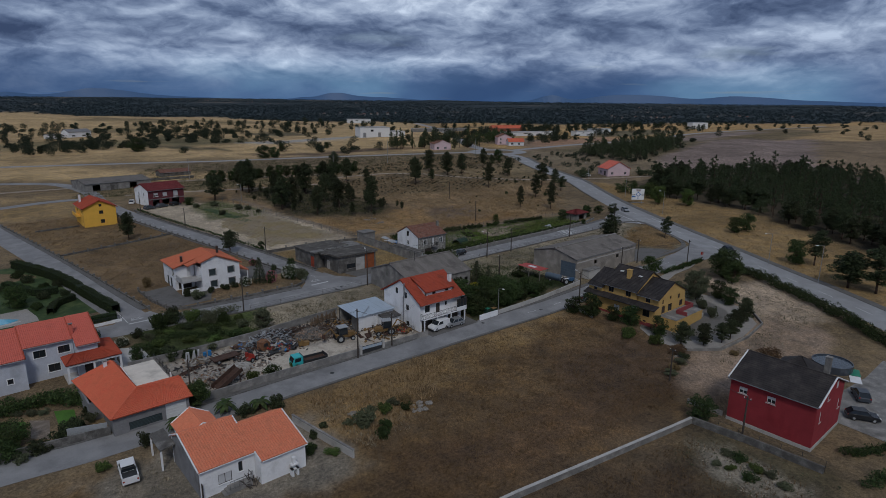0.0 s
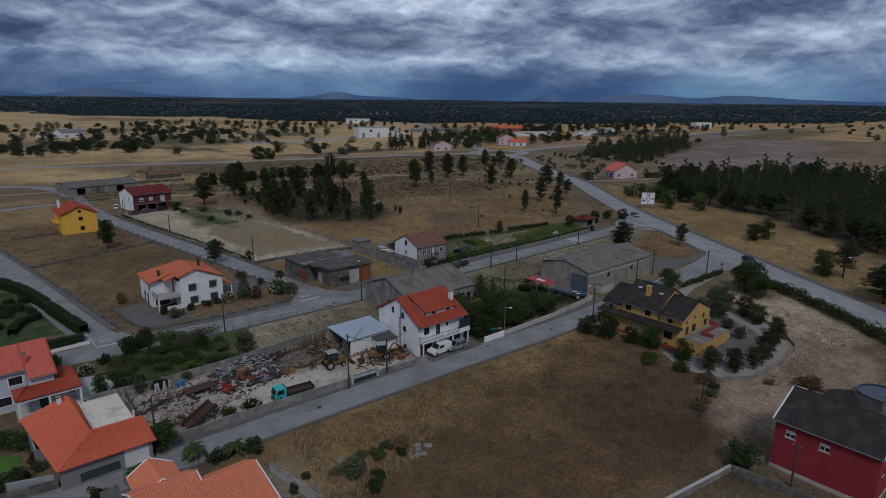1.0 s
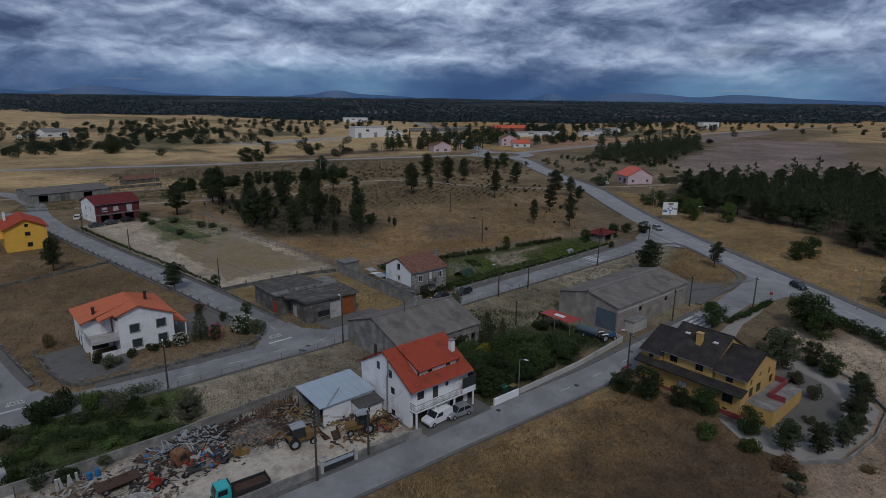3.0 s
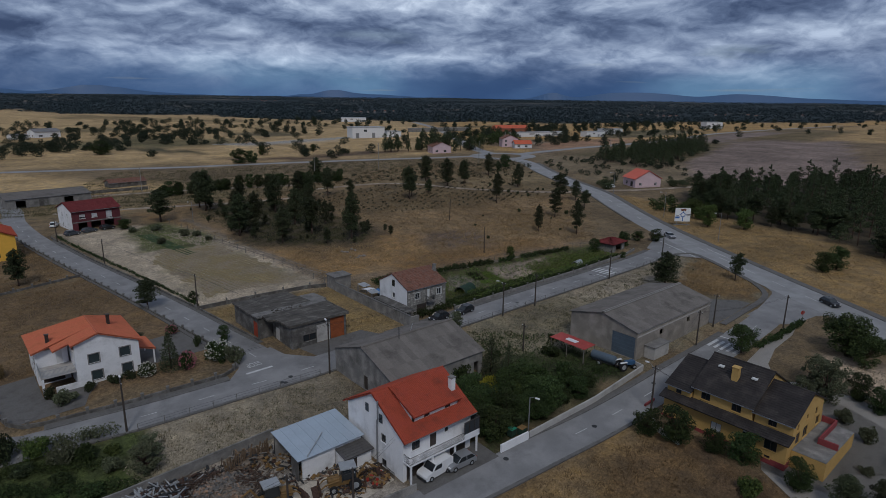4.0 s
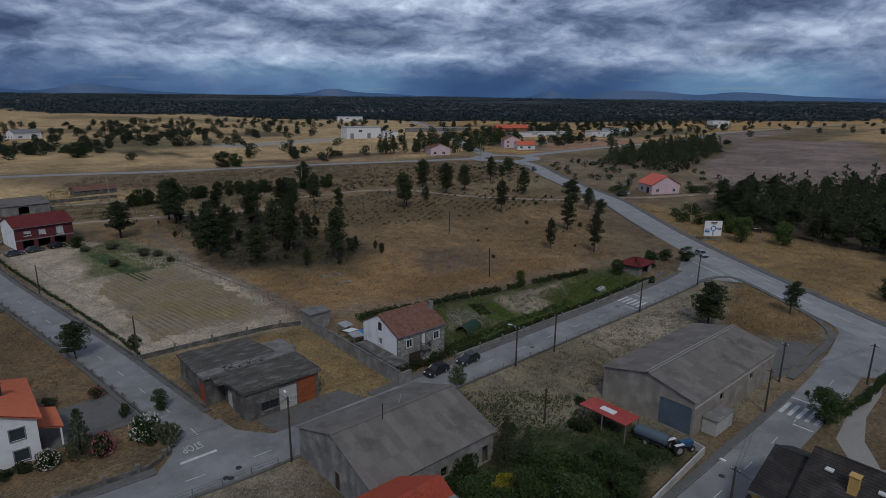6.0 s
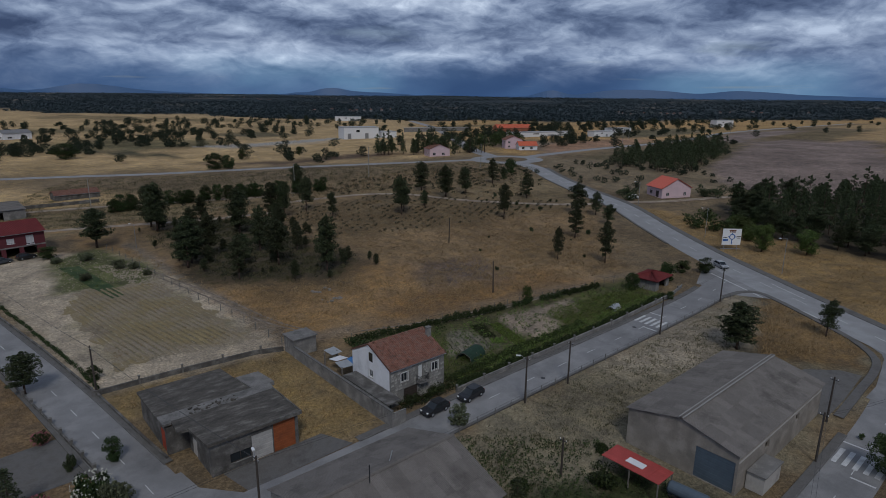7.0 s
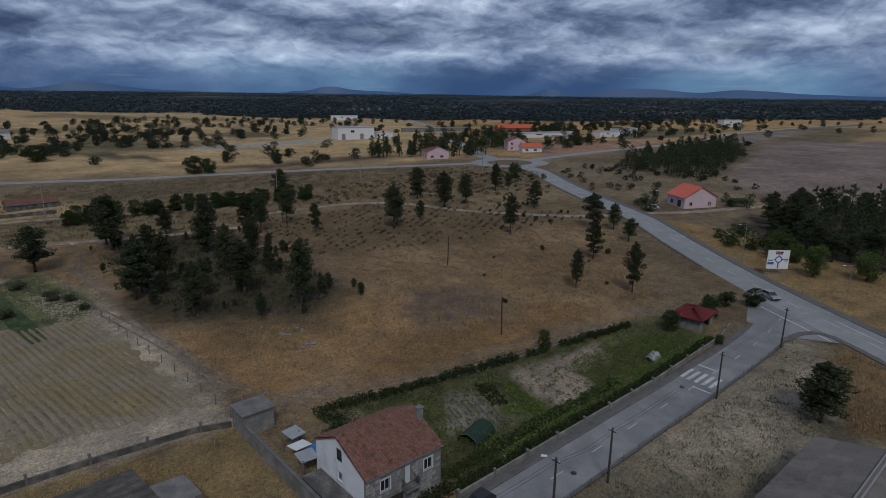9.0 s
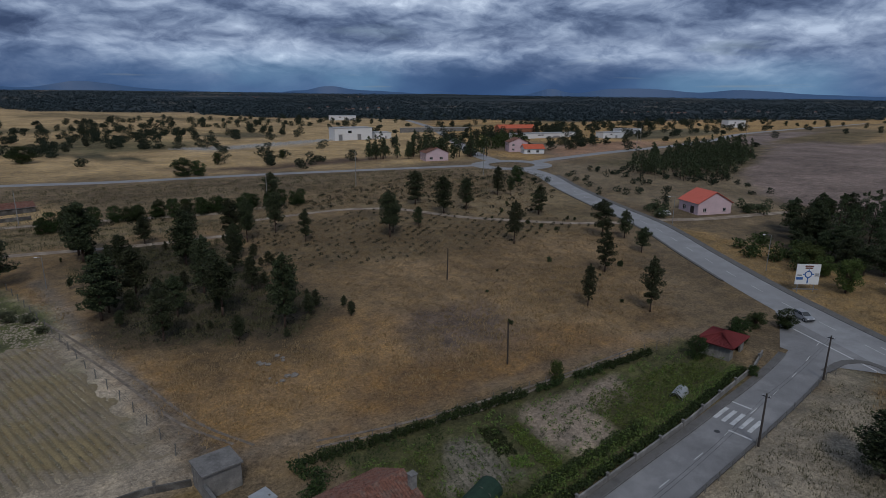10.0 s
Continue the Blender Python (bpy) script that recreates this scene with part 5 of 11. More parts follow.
# ---- the houses ----
def red_house():
    ob = thing("red_house", "two-storey red rendered house with a black tiled roof", "house", (81.5, 20.3), z=-1.5)
    # the place is drawn from the corner nearest the wall
    L_, W = 10.9, 10.6
    part("plinth", Shape().box(-0.06, -0.06, -0.4, W + 0.06, L_ + 0.06, 0.55), "concrete_pale", ob)
    win = [(2.4, 3.4, 4.2, 5.2, "window", 0.55), (6.0, 7.0, 4.2, 5.2, "window", 0.55)]
    box_walls(ob, 0, 0, W, L_, 6.7, {"w": [(1.2, 2.3, 4.7, 5.7, "window", 0.5), (4.9, 6.0, 4.7, 5.7, "window", 0.45)], "s": [(1.6, 2.3, 3.6, 5.2, "window", 0.92), (3.9, 4.7, 6.0, 6.68, "window", 0.0), (8.9, 9.7, 3.2, 4.6, "window", 0.9)], "e": [(1.2, 2.4, 0.8, 2.9, "door"), (4, 5.4, 3.6, 5.0), (7, 8.4, 3.6, 5.0)]}, "render_red", {"frame": "frame_white", "sill": "concrete_pale"}, gable=("y", 8.95, 0.5))
    part("window_attic", Shape().box(6.9, -0.05, 6.9, 7.5, 0.0, 7.9), "shutter", ob, "white attic shutter")
    gable_roof(ob, 0, 0, W, L_, 6.7, 8.95, "y", "tile_dark", over=0.45, verge=0.3, verge_mat="white_metal", col=0.34, row=0.38, wave=False)
    chimney(ob, 10.9, 2.4, 5.5, 9.3, 0.7, "concrete")
    part("balcony_slab", Shape().box(10.62, 0.4, 2.9, 11.9, 5.0, 3.1), "concrete_pale", ob)
    railing(ob, [(10.7, 0.45, 3.1), (11.85, 0.45, 3.1), (11.85, 4.95, 3.1)])
    annex = thing("garden_annex", "low annex with a black tiled hip roof behind the red house", "annex", (95.4, 24.9), z=-1.2)
    box_walls(annex, 0, 0, 6.2, 6.0, 3.4, {"s": [(1.0, 2.0, 0.1, 2.2, "door"), (3.4, 4.8, 1.0, 2.2)]}, "render_red", {"frame": "frame_white"})
    top = (3.1, 3.0, 5.7)
    c = [(-0.4, -0.4, 3.35), (6.6, -0.4, 3.35), (6.6, 6.4, 3.35), (-0.4, 6.4, 3.35)]
    for i in range(4):
        part("roof_slope", tiled_slope(c[i], c[(i + 1) % 4], top, top, wave=False, col=0.34), "tile_dark", annex)


red_house()


def white_house():
    ob = thing("white_house", "single-storey white house with an orange tiled roof", "house", (17.7, 59.0), z=-1.5)
    st = {"frame": "frame_dark", "sill": "render_white"}
    # two sections under one roof plane, the eastern one stepped forward and down the slope
    k, ridge_w, ridge_e = 0.258, 8.7, 7.1
    # the west gable's shade is put into its wall colour as grey
    box_walls(ob, 0.0, 2.3, 6.35, 12.0, 3.62, {"s": [(2.0, 3.6, 1.0, 2.3, "window", 0.95), (4.4, 4.9, 1.7, 3.0)], "w": [(9, 10, 0.1, 2.1, "door")], "n": [(2, 3.2, 1.0, 2.1)]}, {"all": "render_white", "w": "render_grey"}, st, gable=("x", 5.28, 0.66))
    box_walls(ob, 6.36, 0.6, 12.1, 10.2, 3.18, {"e": [(4, 5.2, 1.0, 2.1), (7.5, 8.4, 0.1, 2.1, "door")]}, "render_white", st, gable=("x", 4.86, 0.677))

    def level(y):
        return 5.3 - k * abs(y - ridge_w)

    south = part("roof_slope", tiled_slope((-0.2, 2.0, level(2.0)), (6.4, 2.0, level(2.0)), (6.4, ridge_w, 5.3), (-0.2, ridge_w, 5.3), col=0.3, row=0.42), "terracotta_near", ob)
    east = part("roof_slope", tiled_slope((6.4, 0.3, level(0.3)), (12.3, 0.3, level(0.3)), (12.3, ridge_e, level(ridge_e)), (6.4, ridge_e, level(ridge_e)), col=0.3, row=0.42), "terracotta_near", ob)
    back = part("roof_slope", tiled_slope((6.4, 12.3, 3.42), (-0.2, 12.3, 3.42), (-0.2, ridge_w, 5.3), (6.4, ridge_w, 5.3), col=0.3, row=0.42), "terracotta_near", ob)
    ez = level(ridge_e)
    part("roof_slope", tiled_slope((12.3, 10.5, ez - 1.8), (6.4, 10.5, ez - 1.8), (6.4, ridge_e, ez), (12.3, ridge_e, ez), col=0.3, row=0.42), "terracotta_near", ob)
    part("ridge_cap", ridge_cap((-0.2, ridge_w, 5.42), (6.4, ridge_w, 5.42)), "terracotta_near", south)
    part("ridge_cap", ridge_cap((6.4, ridge_e, ez + 0.12), (12.3, ridge_e, ez + 0.12)), "terracotta_near", east)
    for x, y0, y1, roof in ((-0.2, 2.0, ridge_w, south), (6.42, ridge_e, ridge_w, south), (6.34, 0.3, 2.0, east), (12.3, 0.3, ridge_e, east)):
        part("verge", Shape().tube((x, y0, level(y0) + 0.16), (x, y1, level(y1) + 0.16), 0.1, 0.1, 4), "white_metal", roof)
    part("verge", Shape().tube((-0.2, 12.3, 3.58), (-0.2, ridge_w, 5.46), 0.1, 0.1, 4), "white_metal", back)
    part("gutter", Shape().tube((-0.2, 1.98, level(2.0) + 0.02), (6.4, 1.98, level(2.0) + 0.02), 0.07, n=6), "white_metal", south)
    part("gutter", Shape().tube((6.4, 0.28, level(0.3) + 0.02), (12.3, 0.28, level(0.3) + 0.02), 0.07, n=6), "white_metal", east)
    # the small wing behind the ridge
    box_walls(ob, 1.3, 12.02, 5.5, 15.4, 3.2, {}, "render_white", st, gable=("y", 4.5))
    gable_roof(ob, 1.3, 10.6, 5.5, 15.4, 3.3, 4.6, "y", "terracotta_near", over=0.3, verge=0.12, verge_mat="white_metal", col=0.3, row=0.42)
    # dark lean-to roof of the porch at the western back corner
    part("porch_roof", tiled_slope((-1.8, 15.2, 2.75), (-1.8, 10.6, 2.75), (-0.02, 10.6, 3.1), (-0.02, 15.2, 3.1), wave=False), "concrete_dark", ob)
    for y in (10.8, 15.0):
        part("porch_post", Shape().box(-1.75, y - 0.1, 0, -1.55, y + 0.1, 2.75), "render_white", ob)
    # iron stair railing before the door
    s = thing("stair_railing", "dark iron stair railing with stored boards", "railing", (20.6, 60.2), z=-1.5)
    railing(s, [(0, 0, 0.6), (2.6, 0, 0.6), (2.6, 1.0, 0.6)], 1.0, 0.5)
    part("landing", Shape().box(0, 0, 0, 2.6, 1.1, 0.6).box(-0.35, 0, 0, 0, 1.1, 0.4).box(-0.7, 0, 0, -0.35, 1.1, 0.2), "concrete", s)
    boards = tagged(part("board_stack", Shape(), "wood"), "leaning dark boards and poles against the wall", "boards")
    bpy.data.objects.remove(boards)
    g = Shape()
    rng = random.Random(4)
    for k in range(16):
        x = 22.6 + rng.uniform(0, 1.6)
        y = 59.9 + rng.uniform(-0.4, 0.8)
        g.tube((x, y, -1.5), (x + rng.uniform(-1.4, 1.2), y + rng.uniform(0.1, 1.0), -1.5 + rng.uniform(0.3, 1.5)), 0.05, n=5)
    tagged(part("board_stack", g, "frame_dark"), "leaning dark boards and poles against the wall", "boards", kind="stuff")
    bbq = thing("barbecue", "small white masonry barbecue with a chimney", "barbecue", (27.9, 58.9), z=-1.5)
    part("hearth", Shape().box(-0.45, -0.35, 0, -0.2, 0.35, 1.0).box(0.2, -0.35, 0, 0.45, 0.35, 1.0).box(-0.45, -0.35, 0.9, 0.45, 0.35, 1.0).box(-0.45, 0.25, 1.0, 0.45, 0.35, 1.5), "white_metal", bbq)
    part("hood", Shape().prism([(-0.45, -0.35), (0.45, -0.35), (0.45, 0.35), (-0.45, 0.35)], 1.45, 1.6).prism([(-0.2, -0.1), (0.2, -0.1), (0.2, 0.3), (-0.2, 0.3)], 1.6, 2.4), "white_metal", bbq)


white_house()


def orange_roofed_house():
    ob = thing("orange_roofed_house", "two-storey bluish-white house with a bright orange tiled roof", "house", (-6.0, 102.0), z=-1.4)
    st = {"frame": "frame_dark", "sill": "render_white", "surround": "render_white"}
    # one roof plane; the middle section is set back between the two ends
    k, ridge, top = 0.36, 9.4, 8.05

    def level(y):
        return top - k * abs(y - ridge)

    sections = ((-4.0, 12.7, 2.3, -0.22), (12.72, 19.4, 4.3, 0.0), (19.42, 22.5, 2.2, 0.06))
    holes = ({"s": [(6, 7.4, 3.2, 4.4), (11, 12.4, 3.2, 4.4), (8.5, 9.9, 0.9, 2.2), (14.2, 14.9, 1.6, 2.4)]}, {"s": [(1.3, 2.9, 4.0, 5.2), (4.6, 6.2, 4.0, 5.2), (3.0, 4.6, 1.2, 2.5)]}, {"s": [(0.9, 2.2, 0.2, 2.3, "door")], "e": [(3, 4.4, 3.4, 4.7), (8, 9.4, 3.4, 4.7)]})
    for (xa, xb, ya, dz), ops in zip(sections, holes):
        yb = 2 * ridge - ya
        box_walls(ob, xa, ya, xb, yb, level(ya) + dz - 0.02, ops, "render_bluewhite", st, gable=("x", top + dz - 0.02))
        left, right = xa - (0.3 if xa < 0 else 0.0), xb + (0.35 if xb > 20 else 0.0)
        y0, y1 = ya - 0.45, yb + 0.45
        south = part("roof_slope", tiled_slope((left, y0, level(y0) + dz), (right, y0, level(y0) + dz), (right, ridge, top + dz), (left, ridge, top + dz)), "terracotta_pink", ob)
        part("roof_slope", tiled_slope((right, y1, level(y1) + dz), (left, y1, level(y1) + dz), (left, ridge, top + dz), (right, ridge, top + dz)), "terracotta_pink", ob)
        part("ridge_cap", ridge_cap((left, ridge, top + dz + 0.12), (right, ridge, top + dz + 0.12)), "terracotta_pink", south)
        part("gutter", Shape().tube((left, y0 - 0.05, level(y0) + dz), (right, y0 - 0.05, level(y0) + dz), 0.07, n=6), "metal_grey", south)
        part("edge_cap", Shape().tube((right, y0, level(y0) + dz + 0.12), (right, ridge, top + dz + 0.12), 0.12, n=6), "terracotta_red", south)
    chimney(ob, 19.5, 5.0, 6.4, 8.2, 0.45, "terracotta_pink")
    part("downpipe", Shape().tube((19.38, 3.6, 0.0), (19.38, 3.6, 5.6), 0.07, n=6), "metal_grey", ob)
    # porch with posts and a hipped lean-to roof
    a, b, c, d = (17.5, 0.0, 3.15), (25.4, 0.0, 3.15), (22.9, 2.3, 4.15), (19.3, 2.3, 4.15)
    porch = part("porch_roof", tiled_slope(a, b, c, d), "terracotta_red", ob)
    part("porch_roof", tiled_slope(b, (25.4, 8.6, 3.15), (22.9, 6.6, 4.15), c), "terracotta_red", ob)
    part("porch_roof", tiled_slope((17.5, 4.3, 3.2), a, d, d), "terracotta_red", ob)
    part("hip_cap", ridge_cap((25.4, 0.0, 3.3), (22.9, 2.3, 4.28)), "terracotta_red", porch)
    part("beam", Shape().box(17.6, 0.15, 2.8, 25.3, 0.4, 3.1).box(25.05, 0.4, 2.8, 25.3, 8.5, 3.1), "render_white", ob)
    for x, y in ((17.8, 0.28), (21.4, 0.28), (25.2, 0.28), (25.2, 4.3), (25.2, 8.4)):
        part("porch_post", Shape().box(x - 0.14, y - 0.14, 0, x + 0.14, y + 0.14, 2.8), "render_white", ob)
    part("porch_floor", Shape().box(17.5, 0.1, -0.2, 25.5, 8.6, 0.25), "concrete_pale", ob)
    part("porch_wall", Shape().box(17.8, 0.2, 0.25, 21.4, 0.34, 1.05), "render_bluewhite", ob)

    g = thing("garage_building", "long garage with an orange tiled roof and flat terrace", "garage", (13.4, 81.6), z=-1.5)
    box_walls(g, 0, 0, 9.8, 6.2, 2.75, {"s": [(6.6, 9.4, 0.1, 2.6, "garage", "frame_white"), (1.9, 6.1, 0.35, 1.5, "garage", "shutter_dark")], "e": [(2, 3, 0.9, 1.9)]}, "render_grey", {"frame": "frame_white"})
    box_walls(g, -1.6, 6.4, 4.2, 15.2, 2.75, {}, "render_grey", {"frame": "frame_white"})
    # hipped roof following the angle
    H0, H1 = 2.75, 4.5
    e = [(-0.3, -0.45), (10.1, -0.45), (10.1, 6.4), (4.6, 6.4), (4.6, 15.5), (-2.0, 15.5)]
    ra, rb, rc = (4.0, 3.6, H1), (9.7, 3.4, H1), (3.5, 15.5, H1)
    part("roof_slope", tiled_slope((*e[0], H0), (*e[1], H0), rb, ra), "terracotta", g)
    part("roof_slope", tiled_slope((*e[1], H0), (*e[2], H0), rb, rb), "terracotta", g)
    part("roof_slope", tiled_slope((*e[2], H0), (4.6, 6.4, H0), ra, rb), "terracotta", g)
    part("roof_slope", tiled_slope((4.6, 6.4, H0), (*e[4], H0), rc, ra), "terracotta", g)
    part("roof_slope", tiled_slope((*e[5], H0), (*e[0], H0), ra, rc), "terracotta", g)
    part("ridge_cap", ridge_cap((ra[0], ra[1], H1 + 0.12), (rb[0], rb[1], H1 + 0.12)), "terracotta", g)
    part("ridge_cap", ridge_cap((-0.3, -0.45, H0 + 0.16), (ra[0], ra[1], H1 + 0.12)), "terracotta", g)
    part("terrace_slab", Shape().box(4.75, 6.6, 0, 9.6, 15.8, 2.85), "terrace", g)
    part("parapet", Shape().box(4.62, 6.6, 2.9, 4.74, 15.8, 3.2), "render_white", g)
    chimney(g, 2.4, 14.4, 3.4, 5.1, 0.5, "render_white")
    part("fence_post", Shape().box(9.4, 6.7, 2.85, 9.6, 6.9, 4.0), "render_white", g)
    railing(g, [(9.5, 6.9, 2.85), (9.5, 15.7, 2.85)], 1.0, 0.3)


orange_roofed_house()


def scrapyard_house():
    ob = thing("scrapyard_house", "two-storey white house with a red tiled roof and dormer", "house", (66.5, 83.0), z=-0.75)
    st = {"frame": "frame_dark", "sill": "render_white"}
    W, D, E, R = 10.6, 11.6, 5.9, 9.2
    box_walls(ob, 0, 0, W, D, E, {
        "s": [(0.5, 3.1, 0.1, 2.6, "garage", "frame_dark"), (3.8, 6.4, 0.1, 2.6, "garage", "concrete"), (7.2, 9.8, 0.1, 2.6, "garage", "frame_dark"), (1.3, 2.5, 3.7, 5.1), (4.0, 5.0, 3.1, 5.2, "door"), (6.3, 6.9, 4.2, 5.0)],
        "w": [(7.2, 8.2, 3.5, 4.6), (7.3, 8.3, 0.3, 1.3)],
        "e": [(3, 4.5, 3.6, 5.0)], "n": [(2, 3.4, 3.6, 5.0), (6, 7.4, 3.6, 5.0)]}, "render_white", st, gable=("x", R))
    part("attic_window", Shape().box(-0.03, 6.9, 6.2, 0.0, 7.6, 7.3), "glass", ob)
    part("attic_window", Shape().box(-0.03, 4.0, 5.9, 0.0, 4.7, 7.0), "glass", ob)
    gable_roof(ob, 0, 0, W, D, E, R, "x", "terracotta_red", over=0.75, verge=0.35, col=0.25, row=0.4)
    # raised middle of the front slope
    k = (R - E) / (D / 2)
    x0, x1 = 2.2, 9.3
    y0, zf = 1.0, E + k * 1.0
    part("dormer_front", Shape().box(x0, y0, zf - 0.05, x1, y0 + 0.2, zf + 0.95), "render_white", ob)
    for x in (x0, x1 - 0.2):
        part("dormer_cheek", Shape().side([(0, 0)], 0, 0) if False else Shape().add([(x, y0, zf), (x, y0, zf + 0.95), (x, 5.6, R + 0.05), (x + 0.2, y0, zf), (x + 0.2, y0, zf + 0.95), (x + 0.2, 5.6, R + 0.05)], [(0, 1, 2), (5, 4, 3), (0, 3, 4, 1), (1, 4, 5, 2), (2, 5, 3, 0)]), "render_white", ob)
    part("dormer_roof", tiled_slope((x0 - 0.2, y0 - 0.45, zf + 0.88), (x1 + 0.2, y0 - 0.45, zf + 0.88), (x1 + 0.2, D / 2, R + 0.12), (x0 - 0.2, D / 2, R + 0.12), col=0.25, row=0.4), "terracotta_red", ob)
    for x in (3.9, 7.2):
        part("dormer_window", Shape().box(x, y0 - 0.03, zf + 0.25, x + 0.8, y0 - 0.001, zf + 0.8), "glass", ob)
    chimney(ob, 9.3, 2.2, 7.0, 9.6, 0.65, "render_white")
    # flue pipe up the gable
    part("flue_pipe", Shape().tube((-0.2, 4.9, 0.4), (-0.2, 4.9, 6.0), 0.11).tube((-0.2, 4.9, 6.0), (-0.55, 4.2, 6.6), 0.11).tube((-0.55, 4.2, 6.6), (-0.55, 4.2, 9.0), 0.11), "metal_grey", ob)
    b = part("balcony", Shape().box(0.0, -1.3, 2.75, 11.0, -0.02, 2.95), "render_white", ob)
    railing(b, [(0.05, -0.1, 2.95), (0.05, -1.25, 2.95), (8.4, -1.25, 2.95)], 0.95, 0.16)
    s = part("sunroom", Shape().box(8.4, -1.3, 2.95, 11.0, -1.22, 3.6).box(10.92, -1.3, 2.95, 11.0, 3.0, 3.6), "render_white", ob)
    part("sunroom_frame", Shape().box(8.4, -1.3, 5.15, 11.0, -1.22, 5.25).box(10.92, -1.3, 5.15, 11.0, 3.0, 5.25).box(8.4, -1.3, 3.6, 8.48, -1.22, 5.2).box(9.2, -1.3, 3.6, 9.27, -1.22, 5.2).box(10.1, -1.3, 3.6, 10.17, -1.22, 5.2).box(10.92, -1.3, 3.6, 11.0, -1.22, 5.2).box(10.92, 0.8, 3.6, 11.0, 0.88, 5.2).box(10.92, 2.92, 3.6, 11.0, 3.0, 5.2), "frame_dark", s)
    part("sunroom_pane", Shape().box(8.48, -1.27, 3.6, 10.92, -1.25, 5.15).box(10.95, -1.22, 3.6, 10.97, 2.92, 5.15), "glass", s)
    part("sunroom_slab", Shape().box(8.4, -1.3, 2.75, 11.0, 3.0, 2.9) if False else Shape().box(10.62, -0.02, 2.75, 11.0, 3.0, 2.95), "render_white", s)
    for x in (0.25, 3.45, 7.0, 10.6):
        part("balcony_post", Shape().box(x - 0.1, -1.25, 0, x + 0.1, -1.05, 2.75), "render_white", ob)
    # outhouse and iron stair at the gable
    o = thing("outhouse", "small mossy-roofed outhouse against the white house", "outhouse", (62.3, 88.6), z=-0.75)
    box_walls(o, 0, 0, 3.6, 2.6, 2.1, {"s": [(0.8, 1.6, 0.05, 1.8, "door")]}, "render_white", {})
    part("roof_sheet", tiled_slope((-0.2, -0.3, 2.1), (3.8, -0.3, 2.1), (3.8, 2.8, 2.5), (-0.2, 2.8, 2.5), wave=False), "fibre_cement_dark", o)
    r = thing("stair_railing", "black iron railing beside the white house", "railing", (62.6, 84.0), z=-0.8)
    railing(r, [(0, 2.6, 0), (3.4, 2.6, 0), (3.4, 0, 0)], 1.1, 0.2)

    m = thing("metal_shed", "low shed with a pale blue metal roof", "shed", (57.3, 90.7), z=-0.65)
    Wm, Dm = 8.5, 6.3
    part("post", Shape().box(0, Dm - 0.2, 0, 0.2, Dm, 3.2), "concrete", m)
    part("wall", Shape().box(0, Dm - 0.25, 0, Wm, Dm, 3.2), "concrete", m)
    part("wall", moved(wall_panel(Wm - 0.5, 3.0, [(4.3, 5.2, 0.05, 2.1)], 0.2), Matrix.Translation((0.5, 0, 0))), "render_white", m)
    part("wall", Shape().box(Wm - 0.2, 0.2, 0, Wm, Dm - 0.25, 3.1), "render_white", m)
    part("wall", Shape().box(0, 0.25, 0, 0.18, 1.8, 2.9), "concrete_dark", m)
    # ribbed sheets, one beside the other
    n = 8
    for k in range(n):
        x0, x1 = -0.25 + (Wm + 0.5) * k / n, -0.25 + (Wm + 0.5) * (k + 1) / n
        s = Shape()
        for q in range(5):
            u0, u1 = x0 + (x1 - x0) * q / 5, x0 + (x1 - x0) * (q + 1) / 5
            h = 0.03 if q == 0 else 0.0
            s.add([(u0, -0.4, 3.05 + h), (u1, -0.4, 3.05), (u1, Dm + 0.2, 3.6), (u0, Dm + 0.2, 3.6 + h), (u0, -0.4, 2.98), (u1, -0.4, 2.98), (u1, Dm + 0.2, 3.53), (u0, Dm + 0.2, 3.53)], [(0, 1, 2, 3), (7, 6, 5, 4), (0, 4, 5, 1), (2, 6, 7, 3), (1, 5, 6, 2), (3, 7, 4, 0)])
        part("roof_sheet", s, "sheet_blue", m)
    part("roof_pole", Shape().tube((1.0, -0.3, 3.2), (4.6, 2.6, 3.55), 0.07), "galv", m)


scrapyard_house()


